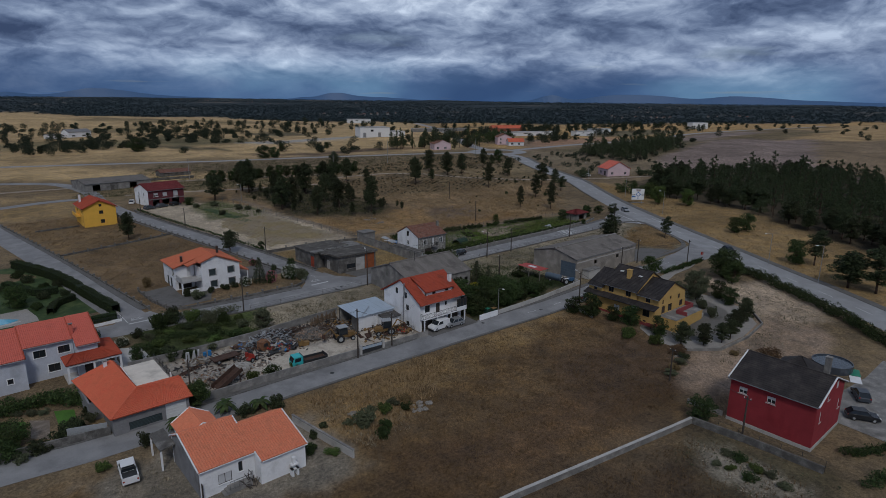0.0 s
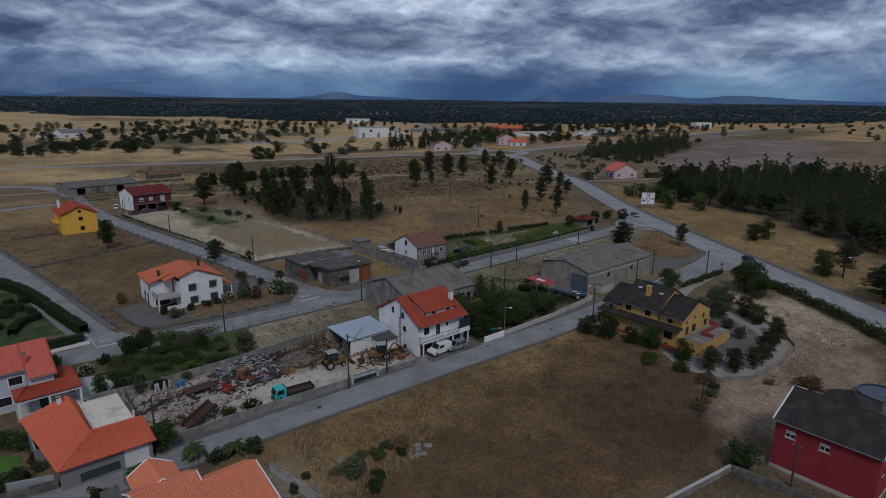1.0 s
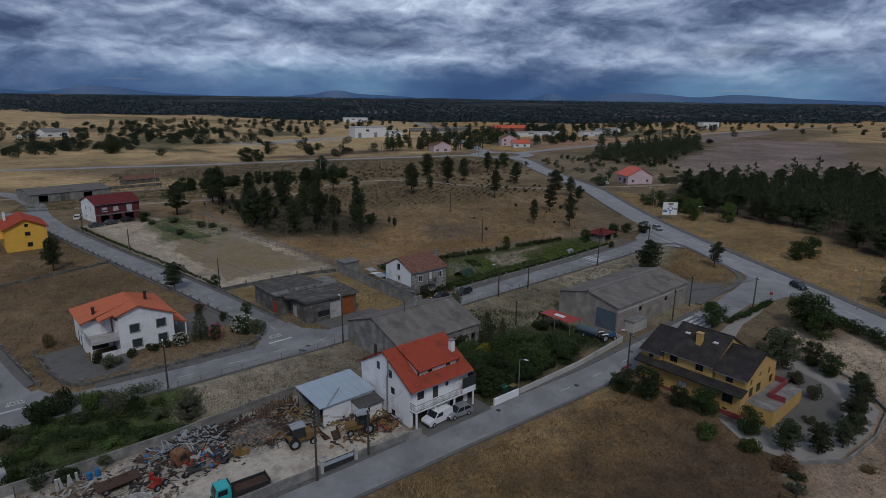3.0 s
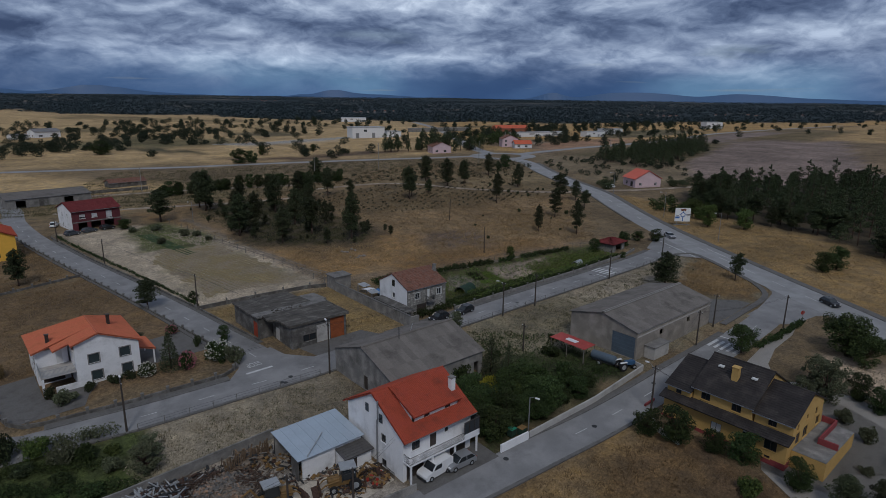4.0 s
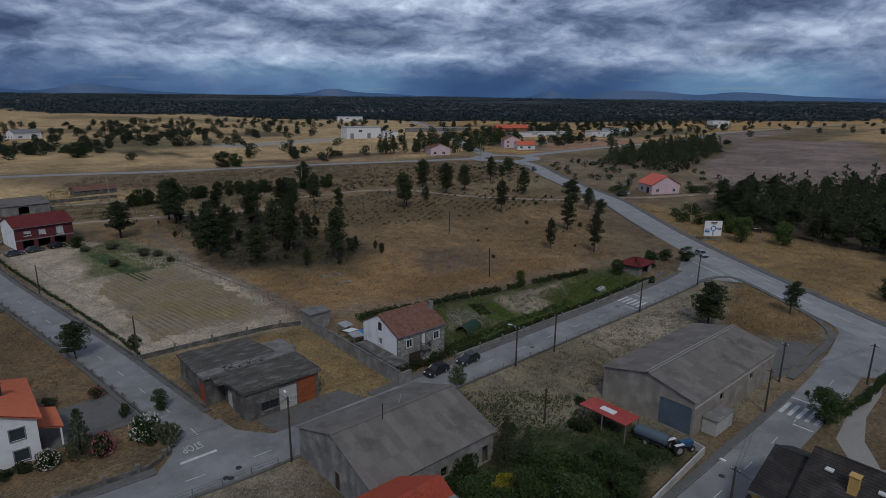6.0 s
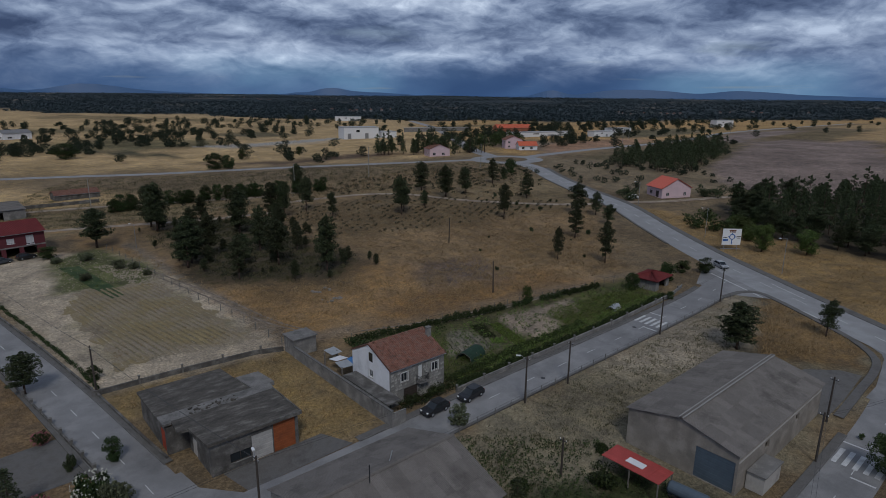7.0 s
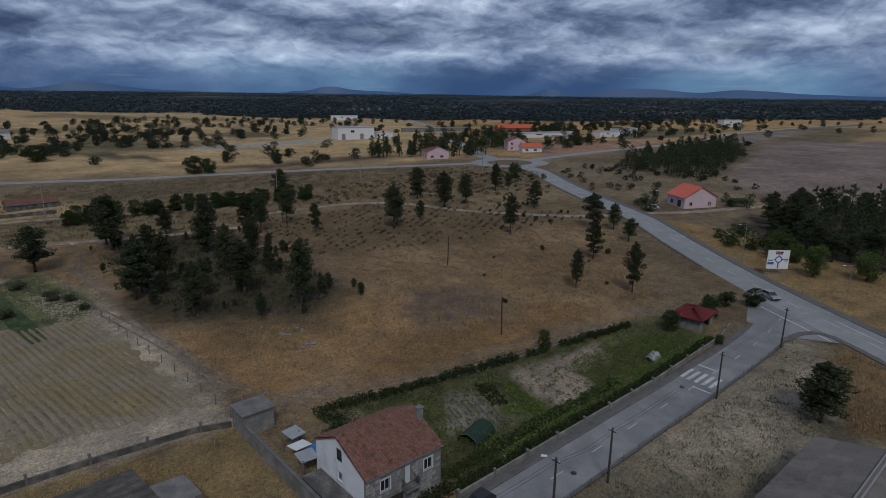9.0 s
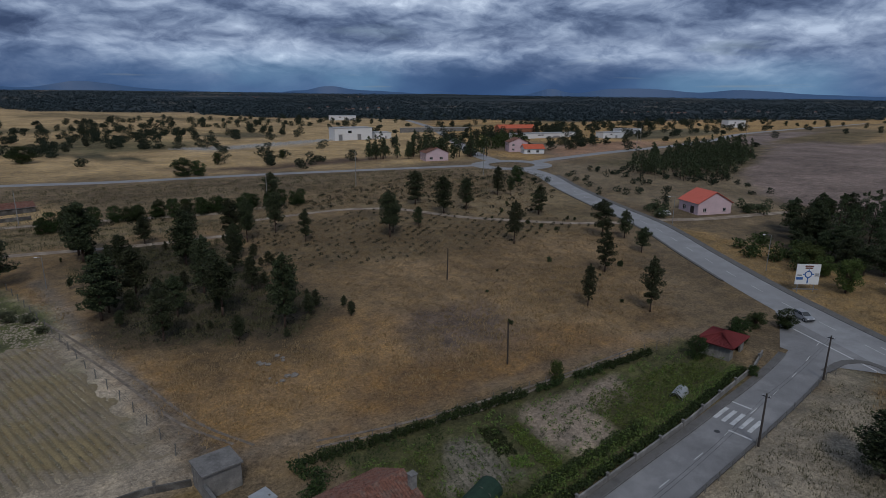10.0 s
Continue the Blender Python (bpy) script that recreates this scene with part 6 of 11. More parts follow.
def yellow_house():
    ob = thing("yellow_house", "large yellow house with a black tiled roof and terrace", "house", (102.8, 55.2), z=-0.5)
    st = {"frame": "frame_dark", "sill": "render_yellow", "blind": "shutter"}
    X = 11.8
    # lower storey
    part("plinth", Shape().box(-0.05, -0.05, -0.6, X, 16.0, 0.9), "render_darkred", ob)
    box_walls(ob, 0, 0, X, 15.8, 4.0, {"w": [(1.5, 2.3, 1.6, 2.7), (2.9, 3.6, 1.6, 2.5), (6.6, 8.0, 1.3, 2.7, "window", 0.9), (10.6, 11.9, 2.4, 3.4, "window", 0.4), (13.2, 14.7, 2.0, 3.4), (13.4, 14.1, 0.9, 1.2)], "s": [(2.6, 3.9, 2.45, 3.98, "door"), (5.0, 6.6, 2.45, 3.98), (9.5, 10.8, 2.6, 3.9)], "e": [(2, 3.5, 1.4, 2.8), (6, 7.5, 1.4, 2.8), (11, 12.5, 1.4, 2.8)]}, "render_yellow", st)
    # band of tiles between the storeys
    part("skirt_roof", tiled_slope((-0.9, 16.2, 3.75), (-0.9, -0.4, 3.75), (0.9, -0.4, 4.35), (0.9, 16.2, 4.35), wave=False, col=0.34, row=0.38), "tile_dark", ob)
    # upper storey in three blocks, stepped
    def block(y0, y1, x0, x1, e, r, ops, sops=()):
        box_walls(ob, x0, y0, x1, y1, e - 4.0, {"w": ops, "s": list(sops)}, "render_yellow", st, z=4.0, gable=("y", r - 4.0))
        gable_roof(ob, x0, y0, x1, y1, e, r, "y", "tile_dark", over=0.5, verge=0.25, col=0.34, row=0.38, wave=False)
    block(0.0, 4.5, 1.3, 11.5, 5.8, 8.2, [(1.6, 2.6, 0.5, 1.4)], [(1.3, 1.9, 0.4, 1.3), (4.2, 4.8, 0.9, 1.6), (7.4, 8.2, 0.4, 1.4)])
    block(4.7, 12.3, 1.0, 11.6, 6.3, 9.3, [(1.0, 2.2, 0.7, 1.9), (5.0, 6.2, 0.7, 1.9)])
    block(12.5, 15.8, 0.6, 11.4, 5.5, 7.9, [(1.2, 2.0, 0.4, 1.1)])
    chimney(ob, 3.6, 8.3, 6.8, 9.4, 0.8, "render_yellow", "render_yellow")
    for x, y in ((4.6, 10.6), (4.4, 6.2)):
        zc = 6.3 + (x - 1.0) * 3.0 / 5.3
        part("skylight", Shape().box(x - 0.35, y - 0.35, zc + 0.15, x + 0.35, y + 0.35, zc + 0.3), "frame_white", ob)
    # terrace on the south side
    t = part("terrace", Shape().box(1.5, -3.8, -0.5, 12.0, -0.05, 2.35), "render_yellow", ob)
    part("terrace_floor", Shape().box(1.5, -3.8, 2.354, 12.0, -0.05, 2.4), "concrete", t)
    part("parapet", Shape().box(5.4, -3.8, 2.4, 5.6, -1.6, 3.2).box(5.6, -1.8, 2.4, 12.0, -1.6, 3.2).box(11.8, -1.6, 2.4, 12.0, -0.05, 3.2), "render_darkred", t)
    part("terrace_stair", Shape().box(12.0, -3.4, -0.5, 12.8, -1.9, 1.7).box(12.8, -3.4, -0.5, 13.6, -1.9, 1.0).box(13.6, -3.4, -0.5, 14.4, -1.9, 0.3), "concrete_pale", t)
    part("porch", Shape().box(0.0, 15.85, 0.0, 2.4, 18.6, 0.3).box(-0.1, 18.4, 0.3, 2.4, 18.6, 1.2), "render_darkred", ob)


yellow_house()


def stop_house():
    ob = thing("corner_house", "two-storey white house with an orange roof and balcony", "house", (38.0, 130.3), z=0.45)
    st = {"frame": "shutter_dark", "sill": "concrete", "surround": "concrete", "blind": "shutter_dark"}
    box_walls(ob, 4.4, 0, 13.0, 12.5, 5.3, {"s": [(1.7, 3.1, 3.3, 4.7, "window", 0.95), (5.9, 7.3, 3.3, 4.7, "window", 0.95), (1.9, 3.3, 0.6, 2.0, "window", 0.95), (6.0, 7.4, 0.6, 2.0, "window", 0.95)], "e": [(2, 3.2, 3.3, 4.6), (7, 8.2, 3.3, 4.6)]}, "render_white", st)
    box_walls(ob, 0, 4.2, 4.15, 12.5, 5.3, {"w": [(2.2, 3.6, 0.1, 2.4, "garage", "shutter_dark"), (4.4, 5.8, 0.1, 2.4, "garage", "shutter_dark"), (6.4, 7.3, 3.2, 4.6)], "s": [(2.6, 3.4, 2.9, 5.0, "door", "frame_white"), (0.6, 3.4, 0.2, 2.2, "garage", "frame_dark")]}, "render_white", st)
    b = part("balcony", Shape().box(0, 0, 2.55, 4.38, 4.15, 2.8), "concrete_pale", ob)
    railing(b, [(0.06, 4.0, 2.8), (0.06, 0.06, 2.8), (4.3, 0.06, 2.8)], 0.95, 0.15, "galv")
    part("balcony_post", Shape().box(0, 0, 0, 0.3, 0.3, 2.55), "render_white", ob)
    part("balcony_wall", Shape().box(1.6, 0.0, 0, 4.38, 0.2, 0.9), "render_white", ob)
    # ridge from the front gable back, hipped behind
    E, R = 5.3, 7.75
    part("gable", Shape().add([(4.4, 0, E), (13.0, 0, E), (7.6, 0, R - 0.15), (4.4, 0, 6.55), (4.4, 0.25, E), (13.0, 0.25, E), (7.6, 0.25, R - 0.15), (4.4, 0.25, 6.55)], [(0, 1, 2, 3), (7, 6, 5, 4), (1, 5, 6, 2), (2, 6, 7, 3)]), "render_white", ob)
    part("roof_slope", tiled_slope((13.5, -0.4, E - 0.1), (13.5, 12.9, E - 0.1), (7.6, 9.0, R), (7.6, -0.4, R)), "terracotta_bright", ob)
    part("roof_slope", tiled_slope((13.5, 12.9, E - 0.1), (-0.5, 12.9, E - 0.1), (7.6, 9.0, R), (7.6, 9.0, R)), "terracotta_bright", ob)
    part("roof_slope", tiled_slope((-0.5, 12.9, E - 0.1), (-0.5, 3.4, E - 0.1), (7.6, 3.4, R), (7.6, 9.0, R)), "terracotta_bright", ob)
    part("roof_slope", tiled_slope((4.0, 3.4, 6.55), (4.0, -0.4, 6.55), (7.6, -0.4, R), (7.6, 3.4, R)), "terracotta_bright", ob)
    part("roof_slope", tiled_slope((0.2, 4.0, E), (0.2, -0.4, E), (4.2, -0.4, 6.5), (4.2, 4.0, 6.5)) if False else tiled_slope((1.9, 3.4, 5.75), (1.9, 1.2, 5.75), (4.3, 1.2, 6.55), (4.3, 3.4, 6.55)), "terracotta_bright", ob)
    part("ridge_cap", ridge_cap((7.6, -0.4, R + 0.15), (7.6, 9.0, R + 0.15)), "terracotta_bright", ob)
    chimney(ob, 1.9, 5.2, 5.6, 7.2, 0.45, "frame_dark", "frame_dark")
    chimney(ob, 10.3, 6.0, 6.3, 8.2, 0.45, "frame_dark", "frame_dark")
    part("lean_to_roof", tiled_slope((15.6, 1.0, 2.7), (15.6, 7.0, 2.7), (13.1, 7.0, 3.5), (13.1, 1.0, 3.5)), "terracotta_bright", ob)
    for y in (1.2, 6.8):
        part("lean_to_post", Shape().box(15.2, y - 0.1, 0, 15.4, y + 0.1, 2.7), "render_white", ob)


stop_house()


def far_yellow_house():
    ob = thing("far_yellow_house", "bright yellow two-storey house with a red tiled roof", "house", (35.0, 213.7), z=1.75)
    st = {"frame": "frame_dark", "sill": "render_yellow_far"}
    box_walls(ob, 0, 0, 9.3, 13, 6.1, {"s": [(4.4, 5.6, 4.0, 5.1), (4.6, 5.8, 1.0, 2.2)], "w": [(9.6, 10.6, 4.0, 5.1), (11.3, 12.2, 4.0, 5.1), (9.8, 10.6, 1.0, 2.2), (3, 4.4, 3.9, 5.2)]}, "render_yellow_far", st, gable=("y", 8.3))
    part("attic_window", Shape().box(4.5, -0.03, 6.4, 5.3, 0.0, 7.2), "glass", ob)
    gable_roof(ob, 0, 0, 9.3, 13, 6.1, 8.3, "y", "terracotta_red", over=0.5, verge=0.5, col=0.3)
    chimney(ob, 1.2, 10.5, 6.5, 9.2, 0.6, "render_white")
    part("balcony", Shape().box(-1.3, 5.0, 2.9, -0.02, 11.0, 3.1).box(-1.3, 5.0, 3.1, -1.15, 11.0, 4.0), "render_yellow_far", ob)


far_yellow_house()


def maroon_house():
    ob = thing("maroon_house", "white and dark red house with a maroon tiled roof", "house", (60.5, 237.2), 9, z=2.4)
    st = {"frame": "frame_white", "sill": "render_white"}
    box_walls(ob, 0, 0, 13.6, 11.5, 6.0, {"s": [(2.0, 3.6, 3.6, 4.9, "window", 0.6), (5.4, 7.0, 3.6, 4.9, "window", 0.9), (9.5, 11.2, 2.9, 5.2, "window", 0.9), (1.5, 4.0, 0.1, 2.4, "open"), (5.0, 7.8, 0.1, 2.4, "open"), (8.8, 11.6, 0.1, 2.4, "open")], "w": [(3.0, 4.0, 3.6, 4.8), (7.0, 8.0, 3.6, 4.8), (3.0, 4.0, 0.6, 1.8)]}, {"all": "render_white", "s": "render_maroon"}, st, gable=("x", 8.0))
    part("ground_floor_band", Shape().box(0, -0.06, 2.45, 13.6, -0.003, 2.75), "concrete", ob)
    gable_roof(ob, 0, 0, 13.6, 11.5, 6.0, 8.0, "x", "tile_maroon", over=0.5, verge=0.3, col=0.3)
    shed = thing("long_shed", "long low grey shed with a fibre-cement roof", "shed", (49, 288), 6, z=2.6)
    box_walls(shed, 0, 0, 27, 18, 3.4, {"s": [(3, 6, 0.1, 2.8, "open"), (10, 13, 0.1, 2.8, "garage", "concrete_dark"), (18, 21, 0.1, 2.8, "open")]}, "concrete", {}, gable=("x", 4.6))
    gable_roof(shed, 0, 0, 27, 18, 3.4, 4.6, "x", "fibre_cement", over=0.3, verge=0.2, wave=False, col=1.0, row=2.0)
    low = thing("low_barn", "low barn with a faded red roof beside a wall", "barn", (88, 318), 4, z=3.0)
    box_walls(low, 0, 0, 15, 7, 2.2, {}, "concrete_dark", {}, gable=("x", 3.2))
    gable_roof(low, 0, 0, 15, 7, 2.2, 3.4, "x", "terracotta_old", over=0.3, verge=0.2)


maroon_house()


def blockwork_shed():
    ob = thing("blockwork_shed", "unfinished grey blockwork shed with a stained flat roof", "shed", (70.0, 121.7), z=0.9)
    box_walls(ob, 2.4, 0, 13.0, 7.2, 4.1, {"s": [(2.1, 4.6, 0.9, 2.1), (4.7, 7.3, 0.05, 3.4, "garage", "concrete_pale"), (7.4, 10.2, 0.05, 3.9, "garage", "rust_door")], "w": [(1.0, 2.6, 0.05, 2.4, "garage", "concrete_pale")]}, "concrete_dark", {"frame": "frame_dark"})
    box_walls(ob, 0, 7.5, 10.4, 18.2, 3.7, {"w": [(8.2, 10.0, 0.05, 3.0, "garage", "door_red")], "s": []}, "concrete_dark", {})
    r = part("roof_slab", Shape().prism([(2.0, -0.35), (13.4, -0.35), (13.4, 7.4), (0.6, 7.4), (0.4, 4.6), (1.6, 4.4)], 4.1, 4.45), "slab_roof", ob)
    part("roof_slab", Shape().prism([(-0.3, 7.45), (13.6, 7.45), (13.9, 9.6), (-0.3, 9.8)], 3.95, 4.25), "slab_roof_pale", ob)
    part("roof_slab", Shape().prism([(-0.3, 9.85), (11.4, 9.7), (10.6, 18.4), (-0.3, 18.5)], 3.72, 4.0), "slab_roof", ob)
    part("roof_slab", Shape().prism([(11.5, 9.7), (14.6, 9.6), (14.2, 13.8), (11.0, 14.0)], 3.6, 4.15), "slab_roof_pale", ob)
    part("wall", Shape().box(11.3, 9.8, 0, 11.5, 13.6, 3.6).box(14.0, 9.8, 0, 14.2, 13.6, 3.6), "concrete_dark", ob)
    part("parapet", Shape().box(2.0, -0.35, 4.454, 13.4, -0.2, 4.6).box(13.25, -0.2, 4.454, 13.4, 7.4, 4.6), "concrete_dark", r)
    rng = random.Random(8)
    for k in range(30):
        x, y = rng.uniform(3, 9), rng.uniform(7.8, 9.3)
        part("rubble", Shape().box(-0.2, -0.1, 0, 0.2, 0.1, rng.uniform(0.06, 0.2), pose(x, y, 4.255, 0, 0, rng.uniform(0, 180)) @ Matrix.Scale(rng.uniform(0.5, 1.4), 4)), "slab_roof", ob)


blockwork_shed()


def stone_house():
    ob = thing("stone_house", "small stone and white house with an old red tiled roof", "house", (96.4, 120.9), z=1.15)
    st = {"frame": "frame_white", "sill": "concrete_pale", "surround": "frame_white"}
    sw = [(1.8, 2.9, 3.3, 4.6), (4.8, 5.5, 2.8, 4.9, "door", "frame_white"), (7.3, 8.4, 3.3, 4.6), (2.2, 4.6, 0.1, 2.2, "garage", "frame_dark")]
    box_walls(ob, 0, 0, 9.6, 9.4, 5.5, {"s": sw, "w": [(4.3, 5.2, 2.9, 4.0), (6.0, 6.6, 0.6, 1.2)], "e": [(4, 5.0, 3.2, 4.4)]}, {"all": "render_white", "s": "mortar", "e": "mortar"}, st, gable=("x", 7.7, 0.54))
    part("attic_window", Shape().box(-0.03, 4.2, 5.3, 0.0, 5.1, 6.6), "glass", ob)
    gable_roof(ob, 0, 0, 9.6, 9.4, 5.5, 7.7, "x", "terracotta_old", over=0.25, verge=0.15, at=0.54, col=0.3, row=0.45)
    chimney(ob, 9.4, 3.4, 6.0, 8.3, 0.6, "stone")
    part("balcony", Shape().box(4.3, -1.0, 2.55, 6.0, -0.02, 2.75), "concrete", ob)
    railing(ob, [(4.35, -0.05, 2.75), (4.35, -0.95, 2.75), (5.95, -0.95, 2.75), (5.95, -0.05, 2.75)], 0.9, 0.12)
    # stones of the front and east walls
    rng = random.Random(2)
    kinds = []
    for k in range(6):
        a, b = rng.uniform(0.18, 0.34), rng.uniform(0.13, 0.2)
        d = rng.uniform(0.02, 0.05)
        s = Shape().add([(-a, 0, -b), (a, 0, -b * 0.9), (a * 0.95, 0, b), (-a * 0.97, 0, b * 0.92), (-a * 0.85, -d, -b * 0.8), (a * 0.88, -d, -b * 0.78), (a * 0.84, -d, b * 0.8), (-a * 0.86, -d, b * 0.78)], [(4, 5, 6, 7), (0, 1, 5, 4), (1, 2, 6, 5), (2, 3, 7, 6), (3, 0, 4, 7)])
        kinds.append((a, b, s.mesh("stone", MT["stone"])))

    def lay(width, height, holes, base, name_parent, limit):
        z, n = 0.16, 0
        while z < height - 0.1:
            u = 0.05
            row = rng.uniform(0.15, 0.2)
            while u < width - 0.2 and n < limit:
                a, b, me = kinds[rng.randrange(6)]
                uc = u + a
                u += 2 * a + 0.03
                if uc + a > width or any(h[0] - 0.3 < uc < h[1] + 0.3 and h[2] - 0.25 < z < h[3] + 0.25 for h in holes):
                    continue
                st_ = new("stone", me)
                st_.parent = name_parent
                st_.matrix_basis = base @ pose(uc, -0.002, z) @ Matrix.Diagonal((1, 1, row / b * 0.98, 1))
                n += 1
            z += 2 * row + 0.03

    lay(9.6, 5.3, sw, Matrix.Identity(4), ob, 230)
    lay(9.4, 5.3, [(4, 5, 3.2, 4.4)], Matrix.Translation((9.6, 0, 0)) @ Matrix.Rotation(radians(90), 4, "Z"), ob, 60)
    # walled side yard
    y = thing("yard_wall", "grey rendered yard wall beside the stone house", "wall", (93.6, 116.8), z=1.1)
    part("wall", Shape().box(0, 0, -0.4, 0.25, 26.5, 2.3), "concrete", y)
    part("wall", Shape().box(0.25, 0, -0.4, 2.3, 0.25, 2.0), "concrete", y)
    part("annex_slab", Shape().box(0.4, 1.6, 2.3, 2.7, 12.5, 2.55), "concrete_dark", y)
    part("coping", Shape().box(-0.06, 0.0, 2.302, 0.31, 26.5, 2.4), "kerb", y)
    h = thing("concrete_hut", "small square concrete hut at the wall's end", "hut", (93.7, 143.4), z=1.4)
    box_walls(h, 0, 0, 4.0, 3.4, 2.9, {"e": [(1.0, 1.9, 0.05, 2.0, "open")]}, "concrete", {})
    part("roof_slab", Shape().box(-0.2, -0.2, 2.9, 4.2, 3.6, 3.1), "slab_roof_pale", h)
    j = thing("roof_sheets", "loose pale corrugated sheets and a blue tarpaulin", "sheets", (95.2, 131.5), z=1.3)
    for k, (x, yy, zz, tilt, sf) in enumerate(((0.0, 0.0, 2.2, 8, "galv"), (0.6, 2.4, 2.3, -7, "white_metal"), (1.4, 5.0, 2.1, 11, "galv"), (2.6, 1.0, 1.4, 14, "tarp_blue"))):
        part("sheet", moved(Shape().box(0, 0, 0, 2.2, 1.9, 0.05), pose(x, yy, zz, tilt, 4, 7 * k)), sf, j)
    part("trestle", Shape().box(0.1, 0.1, 0, 0.3, 0.3, 2.3).box(2.2, 0.2, 0, 2.4, 0.4, 2.1).box(0.7, 6.2, 0, 0.9, 6.4, 2.3).box(2.8, 6.0, 0, 3.0, 6.2, 2.2), "wood_grey", j)


stone_house()


def sheet_roof(ob, x0, y0, x1, y1, eave, ridge, n, surface, over=0.3):
    """Corrugated fibre-cement sheets laid in two rows on each slope, ridge along x."""
    ym = (y0 + y1) / 2
    rng = random.Random(int(x0 * 7 + y1))
    for side, ya in ((1, y0 - over), (-1, y1 + over)):
        za = eave - (ridge - eave) / (ym - y0) * over
        for k in range(n):
            xa, xb = x0 - 0.3 + (x1 - x0 + 0.6) * k / n, x0 - 0.3 + (x1 - x0 + 0.6) * (k + 1) / n + 0.04
            for r in range(3):
                t0, t1 = r / 3, (r + 1) / 3 + 0.01
                p = [(ya + (ym - ya) * t, za + (ridge - za) * t + 0.05 * (1 - (t - t0) * 3) * 0.6 + rng.uniform(0, 0.015)) for t in (t0, t1)]
                m = 7
                s = Shape()
                vs = []
                for q in range(m * 2 + 1):
                    x = xa + (xb - xa) * q / (m * 2)
                    w = 0.03 if q % 2 else 0.0
                    vs += [(x, p[0][0], p[0][1] + w + 0.06), (x, p[1][0], p[1][1] + w + 0.06)]
                fs = [(2 * q, 2 * q + 2, 2 * q + 3, 2 * q + 1) if side > 0 else (2 * q, 2 * q + 1, 2 * q + 3, 2 * q + 2) for q in range(m * 2)]
                s.add(vs, fs)
                part("roof_sheet", s, surface, ob)
    part("ridge_cap", Shape().tube((x0 - 0.3, ym, ridge + 0.1), (x1 + 0.3, ym, ridge + 0.1), 0.2, 0.2, 6), surface, ob)
    part("roof_lining", Shape().add([(x0, y0, eave - 0.05), (x1, y0, eave - 0.05), (x1, ym, ridge - 0.05), (x0, ym, ridge - 0.05), (x0, y1, eave - 0.05), (x1, y1, eave - 0.05)], [(0, 1, 2, 3), (3, 2, 5, 4)]), "concrete_dark", ob)


def warehouses():
    ob = thing("grey_warehouse", "long grey barn with a weathered fibre-cement roof", "warehouse", (74.4, 95.6), z=0.6)
    box_walls(ob, 0, 0, 17.2, 15.4, 3.9, {"s": [(9.0, 10.0, 1.2, 2.4, "open"), (13.0, 14.0, 1.2, 2.4, "open"), (15.4, 16.4, 0.2, 2.4, "open")], "w": [(8.0, 9.0, 0.1, 2.3, "door")], "n": [(3, 6, 0.1, 3.0, "garage", "concrete_dark")]}, "concrete", {}, gable=("x", 6.6))
    sheet_roof(ob, 0, 0, 17.2, 15.4, 3.9, 6.6, 16, "fibre_cement")
    part("vent_pipe", Shape().tube((6.2, 7.0, 6.3), (6.2, 7.0, 8.4), 0.06), "metal_dark", ob)
    part("vent_pipe", Shape().tube((9.8, 8.8, 6.2), (10.2, 8.8, 7.4), 0.05), "galv", ob)
    lean = part("lean_to", Shape().box(1.4, -2.6, 0, 5.2, -0.02, 2.0), "concrete", ob)
    part("lean_to_roof", tiled_slope((1.2, -2.9, 2.0), (5.4, -2.9, 2.0), (5.4, 0.0, 2.7), (1.2, 0.0, 2.7), wave=False), "fibre_cement_dark", lean)
    w2 = thing("roadside_warehouse", "wide grey warehouse with a low fibre-cement roof", "warehouse", (114.0, 82.3), z=0.95)
    L2, D2 = 25.6, 13.3
    box_walls(w2, 0, 0, L2, D2, 4.9, {"w": [(8.6, 13.0, 0.1, 3.9, "garage", "sheet_slate")], "s": [(7.2, 8.4, 2.6, 3.6, "open"), (16.6, 17.8, 2.6, 3.6, "open")], "e": [(4, 7, 0.1, 3.6, "garage", "metal_grey")]}, "block_wall", {}, gable=("x", 6.5))
    sheet_roof(w2, 0, 0, L2, D2, 4.9, 6.5, 22, "fibre_cement")
    part("ridge_band", Shape().box(-0.3, D2 / 2 - 0.3, 6.62, L2 + 0.3, D2 / 2 + 0.3, 6.72), "pole_concrete", w2)
    part("render_band", Shape().box(0.1, -0.03, 3.9, L2 - 0.1, -0.002, 4.15).box(0.1, -0.03, 4.6, L2 - 0.1, -0.002, 4.8), "concrete_pale", w2)
    low = thing("concrete_box", "small concrete annex against the warehouse", "annex", (116.4, 80.3), z=0.95)
    part("body", Shape().box(0, 0, 0, 4.6, 1.9, 2.1), "concrete_pale", low)
    part("roof_slab", Shape().box(-0.15, -0.15, 2.1, 4.75, 1.9, 2.25), "concrete", low)
    r = thing("red_shelter", "open shelter with a red sheet roof", "shelter", (106.2, 87.0), z=0.9)
    for k in range(5):
        y0 = 1.4 * k
        part("roof_sheet", moved(Shape().box(0, 0, 0, 3.2, 1.42, 0.05), Matrix.Translation((0, y0, 2.5 + 0.02 * (k % 2)))), "sheet_red", r)
    for x, y in ((0.1, 0.1), (0.1, 3.5), (0.1, 6.8), (3.0, 0.1), (3.0, 6.8)):
        part("post", Shape().box(x - 0.06, y - 0.06, 0, x + 0.06, y + 0.06, 2.5), "wood_grey", r)
    part("loose_sheet", Shape().box(1.0, 2.5, 2.58, 2.0, 4.6, 2.64), "white_metal", r)


warehouses()


